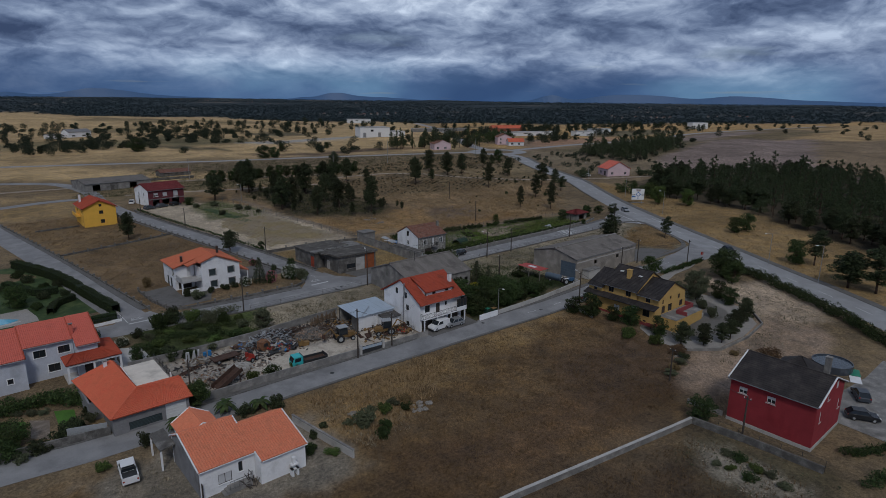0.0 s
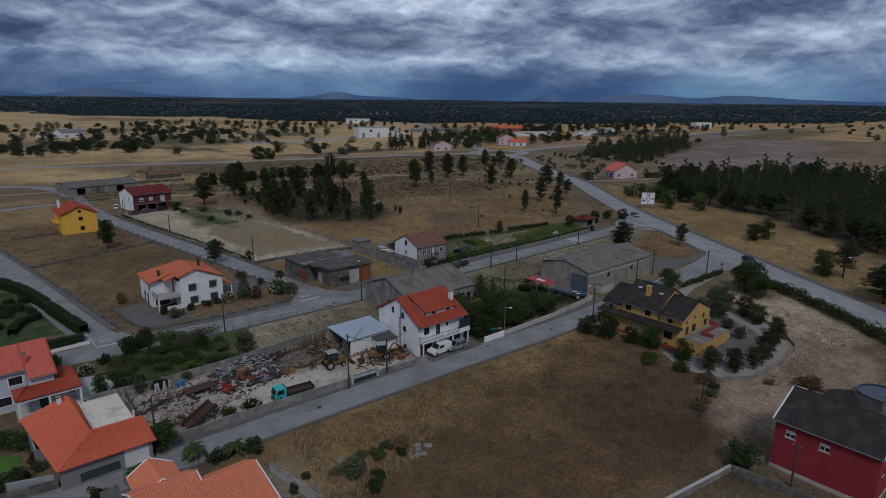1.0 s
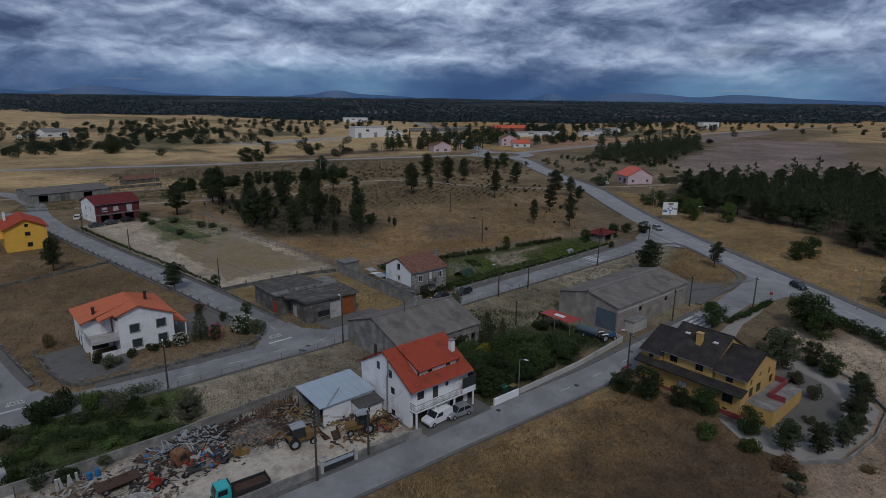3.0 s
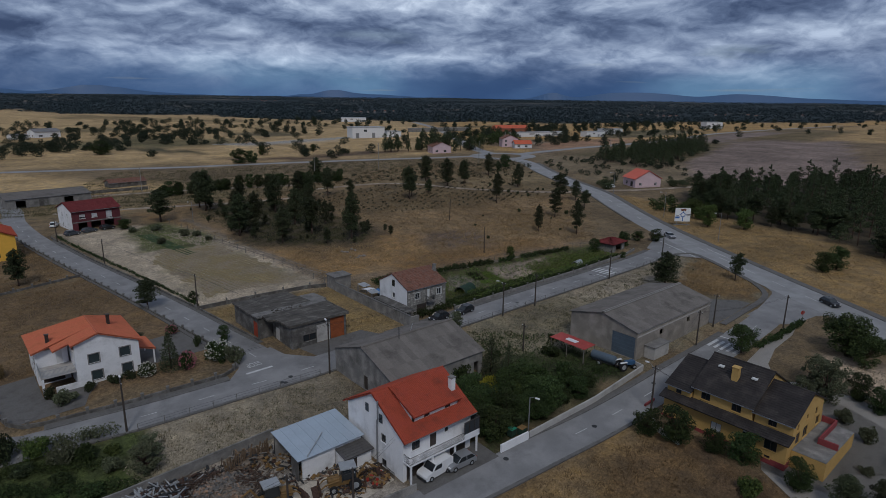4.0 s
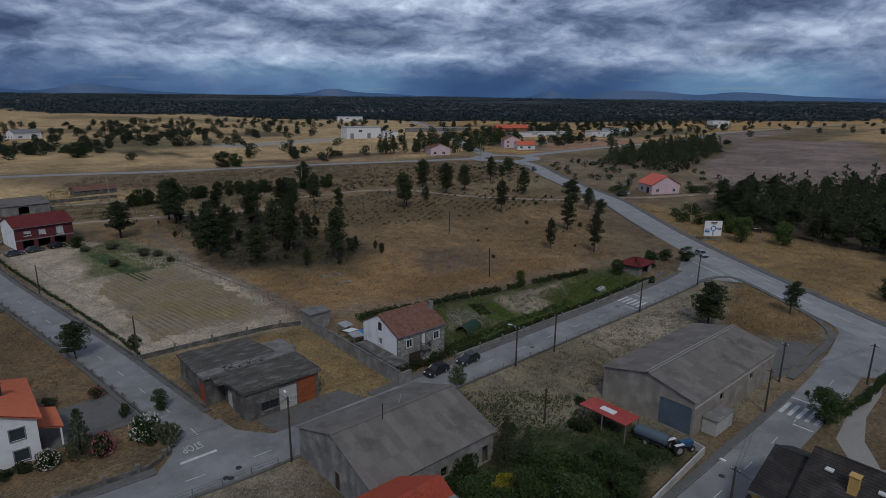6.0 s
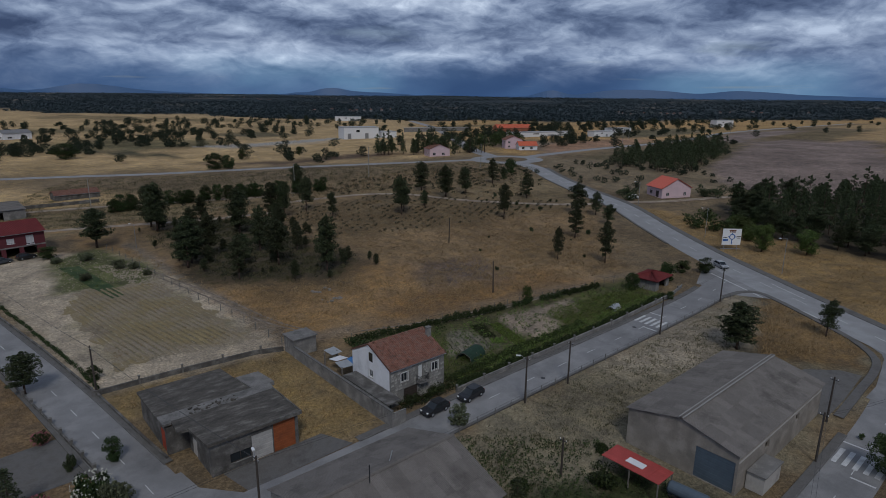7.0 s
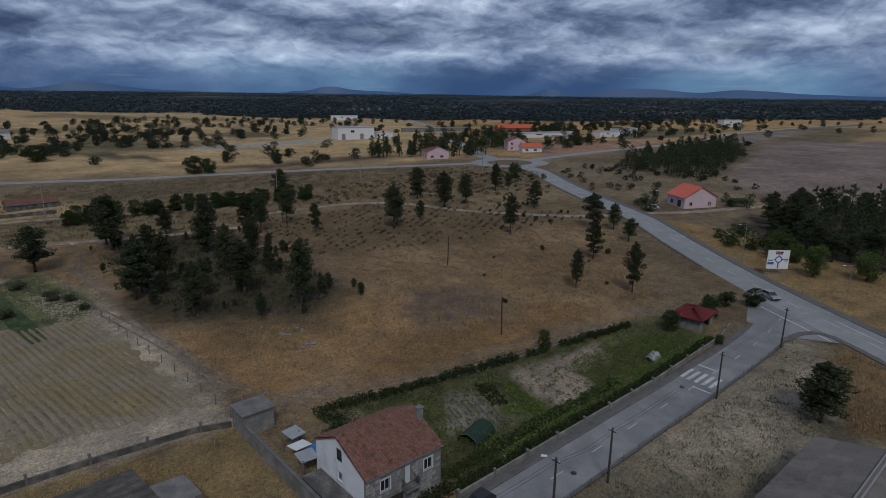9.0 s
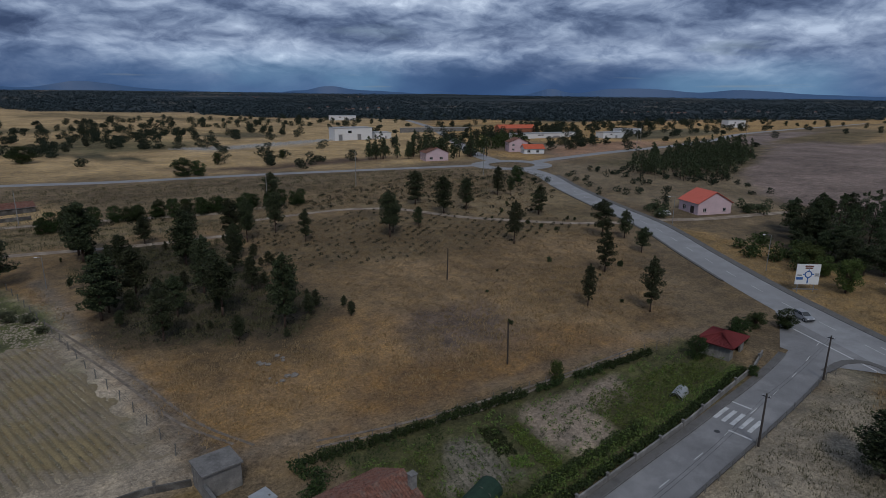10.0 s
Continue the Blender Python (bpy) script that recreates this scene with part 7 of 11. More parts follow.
def hut_and_sign():
    h = thing("garden_hut", "small grey hut with a red hipped roof", "hut", (168.0, 122.7), 4, z=2.0)
    box_walls(h, 0, 0, 6.4, 4.8, 2.4, {"s": [(1.6, 4.8, 0.1, 2.1, "open")]}, "concrete", {})
    c = [(-0.6, -0.6, 2.4), (7.0, -0.6, 2.4), (7.0, 5.4, 2.4), (-0.6, 5.4, 2.4)]
    a, b = (2.4, 2.4, 3.5), (4.0, 2.4, 3.5)
    for q in ((c[0], c[1], b, a), (c[1], c[2], b, b), (c[2], c[3], a, b), (c[3], c[0], a, a)):
        part("roof_slope", tiled_slope(*q), "tile_maroon", h)
    s = thing("road_sign", "large white direction sign with a roundabout diagram", "sign", (213.2, 126.8), 131 - 180 + 6, z=gz(213.2, 126.8))
    part("panel", Shape().box(-2.45, -0.05, 1.7, 2.45, 0.05, 6.1), "sign_white", s)
    for x in (-1.7, 1.7):
        part("post", Shape().tube((x, 0.14, 0), (x, 0.14, 5.6), 0.09), "metal_grey", s)
    part("cross_bar", Shape().box(-2.6, 0.06, 0.5, 2.6, 0.16, 0.7), "metal_grey", s)
    # diagram of the roundabout: ring, arms and place-name bars
    d = Shape()
    for k in range(16):
        a0, a1 = 2 * math.pi * k / 16, 2 * math.pi * (k + 1) / 16
        d.add([(r * math.cos(a) + 0.1, -0.056, 3.9 + r * math.sin(a)) for a in (a0, a1) for r in (0.55, 0.8)], [(0, 1, 3, 2)])
    d.add([(-0.05, -0.057, 1.9), (0.25, -0.057, 1.9), (0.25, -0.057, 3.15), (-0.05, -0.057, 3.15)], [(0, 1, 2, 3)])
    d.add([(-1.0, -0.057, 3.78), (-0.65, -0.057, 3.78), (-0.65, -0.057, 4.0), (-1.0, -0.057, 4.0)], [(0, 1, 2, 3)])
    d.add([(0.85, -0.057, 3.78), (1.3, -0.057, 3.78), (1.3, -0.057, 4.0), (0.85, -0.057, 4.0)], [(0, 1, 2, 3)])
    d.add([(0.0, -0.057, 4.65), (0.2, -0.057, 4.65), (0.2, -0.057, 5.0), (0.0, -0.057, 5.0)], [(0, 1, 2, 3)])
    part("diagram", d, "sign_blue", s)
    part("name_bar", Shape().box(-0.7, -0.06, 5.1, 0.9, -0.051, 5.4).box(-0.8, -0.06, 5.5, 1.0, -0.051, 5.8), "sign_brown", s)
    part("name_bar", Shape().box(-2.3, -0.06, 2.7, -0.9, -0.051, 3.3), "sign_blue", s)
    part("name_bar", Shape().box(-2.2, -0.06, 3.6, -1.2, -0.051, 3.8).box(1.4, -0.06, 3.9, 2.3, -0.051, 4.1).box(1.4, -0.06, 3.5, 2.3, -0.051, 3.7), "frame_dark", s)


hut_and_sign()


def far_house(name, label, at, turn, size, eave, ridge, axis, wall, roof, holes=None, z=None):
    ob = thing(name, label, "house", at, turn, z)
    w, d = size
    ops = holes or {"s": [(w * 0.15, w * 0.3, 0.9, 2.2), (w * 0.6, w * 0.75, 0.9, 2.2)], "w": [(d * 0.2, d * 0.35, 0.9, 2.2), (d * 0.6, d * 0.75, 0.9, 2.2)]}
    box_walls(ob, 0, 0, w, d, eave, ops, wall, {"frame": "frame_white"}, gable=(axis, ridge))
    gable_roof(ob, 0, 0, w, d, eave, ridge, axis, roof, over=0.5, verge=0.4, col=0.5, row=0.8, cap=True)
    part("plinth", Shape().box(-0.05, -0.05, -2.0, w + 0.05, d + 0.05, 0.1), wall, ob)
    return ob


def far_buildings():
    far_house("pink_house", "pale pink house with an orange tiled roof", (265.0, 176.0), -27, (12.6, 10), 3.9, 7.3, "y", "render_pink", "terracotta_pink", {"s": [(2, 3.2, 1, 2.2), (9.5, 10.7, 1, 2.2)], "w": [(2, 3.6, 1.0, 2.4), (6, 8, 0.2, 2.6, "garage", "frame_dark")]})
    far_house("pink_house", "tall pale pink house beside the roundabout", (357, 344), -33, (12, 10), 6.0, 8.6, "y", "render_pink", "terracotta_old", {"s": [(2, 3.4, 3.8, 5.2), (8, 9.4, 3.8, 5.2), (2, 3.4, 1, 2.2)], "w": [(2, 3.4, 3.8, 5.2), (6, 7.4, 3.8, 5.2)]})
    far_house("roadside_bungalow", "low white bungalow with a red tiled roof", (355.5, 330), -33, (12.5, 8.5), 3.2, 5.4, "x", "render_white", "terracotta")
    far_house("tan_house", "tan house with a terracotta roof among pines", (286, 340), -20, (13, 10), 4.5, 7.2, "y", "render_pink", "terracotta_old")
    far_house("orange_block", "long orange building with red roofs", (462, 452), -24, (34, 12), 6.0, 8.6, "x", "render_brick", "terracotta")
    far_house("white_farmhouse", "white farmhouse alone in dry fields", (106, 668), 20, (22, 12), 5.0, 7.5, "x", "render_white", "render_grey")
    far_house("white_farmhouse", "low white outbuilding beside the farmhouse", (88, 655), 20, (13, 8), 3.0, 4.2, "x", "render_white", "render_grey")
    for at, turn, size, h, lab, wl in (((321, 493), -12, (31, 14), 9.5, "large white industrial hall with a flat roof", "white_metal"), ((354, 486), -12, (14, 12), 5.0, "low white hall beside the industrial hall", "white_metal"), ((436, 410), -14, (62, 9), 4.0, "long low white shed", "white_metal"), ((500, 372), -14, (22, 9), 4.5, "small white shed beside the road", "white_metal"), ((560, 395), -14, (26, 9), 4.5, "small white shed beside the road", "white_metal"), ((806, 406), -28, (24, 12), 8.0, "white building on the hill road", "white_metal"), ((503, 808), -28, (36, 18), 6.0, "white hall in the far fields", "white_metal"), ((420, 540), -20, (70, 2), 4.0, "long grey boundary wall by the far road", "concrete")):
        ob = thing("industrial_hall" if size[0] > 30 else "roadside_shed", lab, "building", at, turn)
        w, d = size
        box_walls(ob, 0, 0, w, d, h, {"s": [(w * 0.1, w * 0.2, 0.1, h * 0.5, "garage", "metal_grey"), (w * 0.35, w * 0.45, h * 0.6, h * 0.8), (w * 0.6, w * 0.7, 0.1, h * 0.5, "garage", "metal_grey")]} if d > 5 else {}, wl, {})
        part("roof", Shape().box(-0.3, -0.3, h, w + 0.3, d + 0.3, h + 0.4), "galv", ob)
        part("base", Shape().box(0, 0, -4, w, d, -0.01), wl, ob)


far_buildings()


# ---- plants ----
def leaf_cloud(rng, blobs, n_each, size, flat=0.6, shell=0.45):
    """Many small folded leaves in ellipsoids (x, y, z, rx, ry, rz); more towards the outside."""
    blobs = np.array(blobs, float)
    k = np.repeat(np.arange(len(blobs)), n_each)
    n = len(k)
    dirs = rng.normal(size=(n, 3))
    dirs /= np.linalg.norm(dirs, axis=1)[:, None]
    rad = (shell + (1 - shell) * rng.rand(n)) ** 0.6
    c = blobs[k, :3] + dirs * rad[:, None] * blobs[k, 3:6]
    u = rng.normal(size=(n, 3))
    u[:, 2] *= flat
    u /= np.linalg.norm(u, axis=1)[:, None]
    w = np.cross(u, rng.normal(size=(n, 3)))
    w /= np.linalg.norm(w, axis=1)[:, None]
    s = size * (0.6 + 0.8 * rng.rand(n))[:, None]
    a, b, d = c - u * s * 0.5 - w * s * 0.3, c + u * s * 0.6, c - u * s * 0.35 + w * s * 0.42
    verts = np.stack([a, b, d], 1).reshape(-1, 3)
    return verts, np.arange(3 * n).reshape(-1, 3)


def raw_mesh(name, verts, faces, material_):
    me = bpy.data.meshes.new(name)
    me.vertices.add(len(verts))
    me.vertices.foreach_set("co", np.asarray(verts, np.float32).ravel())
    me.loops.add(faces.size)
    me.loops.foreach_set("vertex_index", faces.astype(np.int32).ravel())
    me.polygons.add(len(faces))
    me.polygons.foreach_set("loop_start", np.arange(len(faces), dtype=np.int32) * faces.shape[1])
    me.materials.append(material_)
    me.update()
    me.validate()
    return me


PROTO = {}


def pine_mesh(seed, surface):
    """A pine 10 m tall: tapered trunk, whorls of limbs, needle clumps at their ends."""
    r, rng = random.Random(seed), np.random.RandomState(seed)
    trunk = Shape()
    lean = (r.uniform(-0.4, 0.4), r.uniform(-0.4, 0.4))
    pts = [(lean[0] * t * t, lean[1] * t * t, 9.6 * t) for t in np.linspace(0, 1, 7)]
    for k in range(6):
        trunk.tube(pts[k], pts[k + 1], 0.2 * (1 - k / 6.5), 0.2 * (1 - (k + 1) / 6.5), 7)
    blobs = []
    base = r.uniform(0.14, 0.3)
    n = r.randint(30, 40)
    for k in range(n):
        t = base + (0.97 - base) * (k / (n - 1)) ** 0.9
        z = 9.6 * t
        full = math.sin(math.pi * min(1, (t - base + 0.14) / (1.16 - base)) ** 0.95) ** 0.7
        reach = (2.75 * full + 0.25) * r.uniform(0.5, 1.12)
        a = k * 2.4 + r.uniform(-0.5, 0.5)
        x, y = lean[0] * t * t + reach * 0.72 * math.cos(a), lean[1] * t * t + reach * 0.72 * math.sin(a)
        zz = z + reach * r.uniform(-0.05, 0.3)
        trunk.tube((lean[0] * t * t, lean[1] * t * t, z - 0.2), (x, y, zz), 0.045, 0.015, 4)
        q = r.uniform(0.6, 1.05) * (0.55 + 0.45 * full)
        blobs.append((x, y, zz, q * 1.1, q * 1.1, q * 0.72))
        if reach > 1.4:
            blobs.append((x * 0.5, y * 0.5, zz - 0.1, q * 0.9, q * 0.9, q * 0.6))
    blobs.append((lean[0], lean[1], 9.5, 0.35, 0.35, 0.75))
    v, f = leaf_cloud(rng, blobs, 130, 0.25, 0.7)
    return trunk.mesh("trunk", MT["bark"], True), raw_mesh("crown", v, f, MT[surface])


def round_mesh(seed, surface, tall=0.0, open_=0.0):
    """A broad-leaved tree 6 m tall, about 5 m wide."""
    r, rng = random.Random(seed), np.random.RandomState(seed)
    trunk = Shape()
    trunk.tube((0, 0, 0), (0.1, 0.05, 1.7), 0.17, 0.13, 7)
    blobs = []
    for k in range(56):
        a, e = k * 2.4, r.uniform(-1.0, 1.0)
        rr = r.uniform(0.6, 2.1) * math.sqrt(max(0.12, 1 - (e * 0.85) ** 2))
        x, y, z = rr * math.cos(a), rr * math.sin(a), 2.95 + e * (2.15 + tall)
        q = r.uniform(0.5, 0.95) * (1 - open_)
        blobs.append((x, y, z, q, q, q * 0.8))
        if k % 2 == 0:
            trunk.tube((0.1, 0.05, 1.6), (x * 0.8, y * 0.8, z - 0.2), 0.07, 0.02, 4)
    v, f = leaf_cloud(rng, blobs, int(125 * (1 - 0.5 * open_)), 0.19, 1.0)
    return trunk.mesh("trunk", MT["bark"], True), raw_mesh("crown", v, f, MT[surface])


def fir_mesh(seed, surface):
    """A dense cone-shaped conifer 8 m tall."""
    r, rng = random.Random(seed), np.random.RandomState(seed)
    trunk = Shape().tube((0, 0, 0), (0, 0, 7.4), 0.16, 0.03, 6)
    blobs = []
    for k in range(17):
        z = 0.6 + 0.42 * k
        reach = 2.3 * (1 - k / 18.5)
        m = max(3, int(9 * (1 - k / 20)))
        for j in range(m):
            a = 2 * math.pi * j / m + k * 0.7
            g = reach * r.uniform(0.6, 1.05)
            blobs.append((g * 0.75 * math.cos(a), g * 0.75 * math.sin(a), z - 0.12 * g, 0.2 + 0.22 * g, 0.2 + 0.22 * g, 0.22))
    v, f = leaf_cloud(rng, blobs, 40, 0.19, 0.5)
    return trunk.mesh("trunk", MT["bark"], True), raw_mesh("crown", v, f, MT[surface])


def bush_mesh(seed, surface, n=18, per=110, size=0.13):
    """A bush about 1 m in radius and 1.3 m tall."""
    r, rng = random.Random(seed), np.random.RandomState(seed)
    stem = Shape()
    blobs = []
    for k in range(n):
        a, g, z = r.uniform(0, 6.28), r.uniform(0.1, 0.75), r.uniform(0.25, 0.95)
        blobs.append((g * math.cos(a), g * math.sin(a), z, 0.36, 0.36, 0.3))
        stem.tube((0.08 * math.cos(a), 0.08 * math.sin(a), -0.1), (g * math.cos(a), g * math.sin(a), z), 0.025, 0.01, 4)
    v, f = leaf_cloud(rng, blobs, per, size, 1.0)
    v[:, 2] = np.maximum(v[:, 2], 0.01)
    return stem.mesh("stem", MT["bark"]), raw_mesh("foliage", v, f, MT[surface])


SPECIES = {
    "pine": lambda s: pine_mesh(s, "pine"), "pine_grey": lambda s: pine_mesh(s, "pine_grey"),
    "round": lambda s: round_mesh(s, "broadleaf"), "bright": lambda s: round_mesh(s, "fresh_leaf"),
    "olive": lambda s: round_mesh(s, "olive_leaf", 0.4, 0.25), "dark_round": lambda s: round_mesh(s, "hedge_leaf", 0.3),
    "fir": lambda s: fir_mesh(s, "pine_grey"), "bush": lambda s: bush_mesh(s, "hedge_leaf"), "dry_bush": lambda s: bush_mesh(s, "dry_leaf"),
    "bush_bright": lambda s: bush_mesh(s, "fresh_leaf"), "bush_olive": lambda s: bush_mesh(s, "olive_leaf"), "bush_dark": lambda s: bush_mesh(s, "pine"), "bush_yellow": lambda s: bush_mesh(s, "yellow_leaf"),
    "bush_white": lambda s: bush_mesh(s, "hedge_leaf"), "bush_pink": lambda s: bush_mesh(s, "hedge_leaf"),
}
NATURAL = {"pine": (10, 2.9), "pine_grey": (10, 2.9), "round": (6, 2.6), "bright": (6, 2.6), "olive": (6.4, 2.5), "dark_round": (6, 2.6), "fir": (7.9, 2.2)}


def plant(species, x, y, h, r, label, category="tree", group="", variants=5, rng=random.Random(77)):
    """One plant of that height and radius; the meshes are shared within a species."""
    key = (species, rng.randrange(variants))
    hh, rr = NATURAL.get(species, (1.25, 1.05))
    m = pose(x, y, gz(x, y) - 0.05, 0, 0, rng.uniform(0, 360)) @ Matrix.Diagonal((r / rr, r / rr, h / hh, 1))
    if key not in PROTO:
        PROTO[key] = SPECIES[species](hash_of(species) + key[1])
    a, b = PROTO[key]
    tall = hh > 2
    ob = tagged(new({"pine": "pine_tree", "pine_grey": "pine_tree", "fir": "fir_tree"}.get(species, "tree" if tall else "bush")), label, category, group)
    ob.matrix_world = m
    for me in (a, b):
        o = new(me.name.split(".")[0], me)
        o.parent = ob
    if species in ("bush_white", "bush_pink"):
        q = np.random.RandomState(int(x * 10))
        v, f = leaf_cloud(q, [(0, 0, 0.62, 0.95, 0.95, 0.6)], 260, 0.12, 1.0, 0.9)
        v[:, 2] = np.maximum(v[:, 2], 0.1)
        part("blossom", raw_mesh("blossom", v, f, MT["flower_white" if species == "bush_white" else "flower_pink"]), "glass", ob, "clusters of blossom")
    return ob


def hash_of(s):
    return sum(ord(c) * (i + 3) for i, c in enumerate(s)) % 9973


PINES = "dark green pine with a ragged crown in the dry field"
for x, y, h, r in ((97, 202.7, 12.5, 4.6), (99, 206, 11, 3.6), (102.8, 252.4, 13, 4.8), (104.5, 208.7, 11.5, 3.6), (102.7, 186.5, 10.5, 3.1), (114.4, 191.1, 12, 4.2), (116.2, 205.3, 12, 3.7), (120.7, 179.1, 13.5, 3.5), (120, 227.3, 13.5, 4.5), (118.2, 253.5, 7.5, 2.9), (136.6, 241.4, 11.7, 3.6), (139.8, 238.7, 11.7, 3.4), (150.1, 243, 12, 3.5), (171.8, 291.1, 9.7, 4.6), (151.8, 228.8, 8.5, 2.2), (172.1, 218.2, 13.2, 4.2), (176, 222, 9, 3.2), (205.5, 248.8, 12, 4.3), (203.5, 231.4, 12.5, 4.4), (212.8, 230.5, 11, 3.6), (239.6, 241.7, 11, 3.5), (243.5, 238.4, 7.5, 2.2), (226.1, 210.2, 9.6, 3.3), (193.5, 191.3, 11.8, 2.9), (191.7, 161.6, 10, 2.8), (217.9, 180.2, 10.6, 4.2), (221.6, 175.5, 8, 2.9), (212.8, 164.9, 6.7, 2.9), (177.6, 141.9, 11, 2.7), (170.8, 151.3, 8.5, 2.0), (186.4, 223.5, 6, 2), (108, 196, 8, 2.6), (126, 214, 9.5, 2.8), (128, 192, 7, 2.2), (112, 178, 5, 1.6), (124, 200, 8, 2.4), (131, 225, 9, 2.6), (145, 250, 8, 2.8), (128, 248, 10, 3.2), (107, 230, 9, 3)):
    plant("pine" if (int(x) + int(y)) % 3 else "pine_grey", x, y, h, r * 0.9, PINES, "tree", "pines in the dry field")
q_ = random.Random(5)
for k in range(46):
    x, y = q_.uniform(96, 136), q_.uniform(174, 250)
    if 0.9 * (x - 96) + (y - 170) < 16:
        continue
    h = q_.uniform(1.2, 4.8)
    plant("pine_grey", x, y, h, h * 0.34, "small grey-green pine sapling under taller pines", "tree", "pine saplings")
for k in range(40):
    x, y = q_.uniform(150, 232), q_.uniform(140, 232)
    if y > 120 + (x - 170) * 0.9 + 60 or y < 136 + max(0, x - 180) * 0.95 + 8:
        continue
    h = q_.uniform(0.6, 1.9)
    plant("bush_dark", x, y, h, h * 0.5, "small dark shrub in dry grass", "shrub", "shrubs in the dry field")
for k in range(26):
    t = k / 25
    x, y = 98 + 78 * t + q_.uniform(-2, 2), 282 + 20 * t * (1 - t) - 8 * t + q_.uniform(-2, 2)
    plant("dark_round", x, y, q_.uniform(4, 6.5), q_.uniform(2.2, 3.4), "dark bushy tree in a dense row", "tree", "row of dark trees")
for x, y, h, r, s in ((41.6, 189, 8.4, 2.6, "pine"), (59.2, 157, 6.4, 2.6, "pine"), (84.7, 236, 10.6, 5.0, "pine"), (102.4, 245, 14.5, 4.8, "pine"), (199.5, 78.4, 6.5, 3.3, "round"), (170.8, 53.5, 7.3, 3.2, "round"), (173.5, 49.9, 9.8, 3.3, "pine"), (159.1, 38.1, 9, 4.4, "pine"), (160, 32.7, 11, 4.4, "pine"), (164, 39.4, 7.6, 3.8, "pine"), (194.2, 79.8, 5.9, 2.8, "round"), (152.3, 98.6, 8.4, 3.9, "pine"), (170.1, 90.6, 7.0, 2.1, "pine"), (131, 72.4, 5.6, 2.8, "round"), (143.7, 60.3, 8, 4.6, "round"), (141, 57, 6, 3, "round"), (124.1, 57.5, 7.6, 3.0, "olive"), (128, 60, 5.5, 2.6, "olive"), (120, 59.5, 5, 2.2, "olive"), (225, 112, 7.5, 3.4, "bright"), (219, 121, 8, 3.4, "bright"), (235, 134, 6, 4, "bright"), (228, 128, 5, 3, "bright"), (166.7, 370, 8.7, 6, "dark_round"), (172, 366, 7.5, 4, "dark_round"), (194.6, 402, 7, 2.7, "round"), (232, 403, 6, 1.6, "round"), (118, 478, 10, 8, "dark_round"), (267.9, 257.2, 7.4, 3.3, "dark_round"), (9.6, 145, 5.2, 3.0, "round"), (141.3, 135.8, 4.2, 1.1, "bright"), (100.8, 111.9, 3.4, 1.7, "olive"), (67.6, 155.6, 2.4, 1.2, "dark_round"), (64.8, 132.2, 3.3, 1.2, "dark_round"), (73, 231.3, 3.6, 2.5, "round"), (92.3, 94.3, 6.4, 1.9, "fir"), (94.2, 92.4, 5.2, 1.7, "fir"), (54.6, 127.8, 6.4, 2.3, "fir"), (137.3, 76.6, 1, 0.4, "round"), (30.5, 121.7, 0.8, 0.4, "round"), (78, 33.2, 4.0, 2.3, "dark_round"), (2.7, 87.8, 4, 2.6, "round"), (22, 104, 3.6, 1.4, "dark_round"), (24.9, 82.9, 4.2, 2.1, "round"), (177, 125, 4.5, 2.0, "dark_round"), (165, 126.5, 4.0, 2.0, "dark_round"), (185, 125.5, 3.4, 2.0, "round"), (189, 122, 4, 2.2, "dark_round"), (180, 127, 3.2, 1.6, "olive"), (166, 118.2, 2.0, 1.0, "round")):
    lab = {"pine": "dark pine standing alone beside the road", "round": "leafy green tree with a rounded crown", "dark_round": "dense dark green tree with a rounded crown", "bright": "bright green leafy tree near the sign", "olive": "sparse grey-green tree on sandy ground", "fir": "narrow conical grey-green fir tree"}[s]
    plant(s, x, y, h, r, lab)
# ring of clipped trees round the yellow house
for x, y, h, r in ((98.3, 66.7, 5.4, 3.0), (97, 70, 4, 2.4), (101, 59.2, 4.4, 2.8), (100, 62.5, 3.4, 2.0), (100.6, 52.8, 4.3, 2.2), (100.5, 48.2, 4.6, 2.1), (103.3, 45.3, 4.4, 2.0), (107, 43.6, 4.0, 1.9), (110, 43.4, 4.2, 1.9), (113.3, 44.2, 4.8, 2.1), (117, 44.8, 4, 1.8), (120.4, 44.9, 4.4, 1.9), (123.5, 46.5, 4, 2), (126.8, 51.2, 4.2, 2.5), (128.5, 54.5, 4.4, 2.4), (129, 58.5, 3.6, 2)):
    plant("pine_grey" if y < 50 else "dark_round", x, y, h, r * 0.88, "dense dark green tree edging a concrete drive", "tree", "trees round the yellow house")
for x, y, h, r in ((95.5, 56, 2.4, 1.6), (96.5, 51, 2.2, 1.5)):
    plant("bush_bright", x, y, h, r, "low yellow-green bush on brown ground", "bush")
for x, y, h, r in ((87.7, 86.9, 6, 2.3), (91.7, 83.5, 5.2, 3), (94.6, 89.3, 3.9, 2.8), (90.9, 81.8, 5.4, 2.7), (81.5, 86.5, 5.4, 3.0), (84, 90.5, 5, 2.6), (81, 82.4, 4.4, 2.7), (87, 83, 4, 2.2)):
    plant("round", x, y, h, r, "leafy green tree in an overgrown yard", "tree", "trees in the overgrown yard")
for x, y, h, r in ((106, 49.3, 1.2, 1.2), (110, 48.6, 1.0, 1.0), (117, 50.5, 2.6, 1.4), (120, 54, 2.2, 1.5), (118.5, 57.5, 1.4, 1.3), (76.5, 207, 1.8, 1.6), (84, 212, 2.2, 1.8), (87, 209.5, 1.8, 1.6), (80, 224, 2.0, 2.2), (74, 226, 1.6, 1.8), (88, 203, 1.4, 1.2)):
    plant("bush_olive", x, y, h, r, "grey-green garden bush on bare soil", "bush")
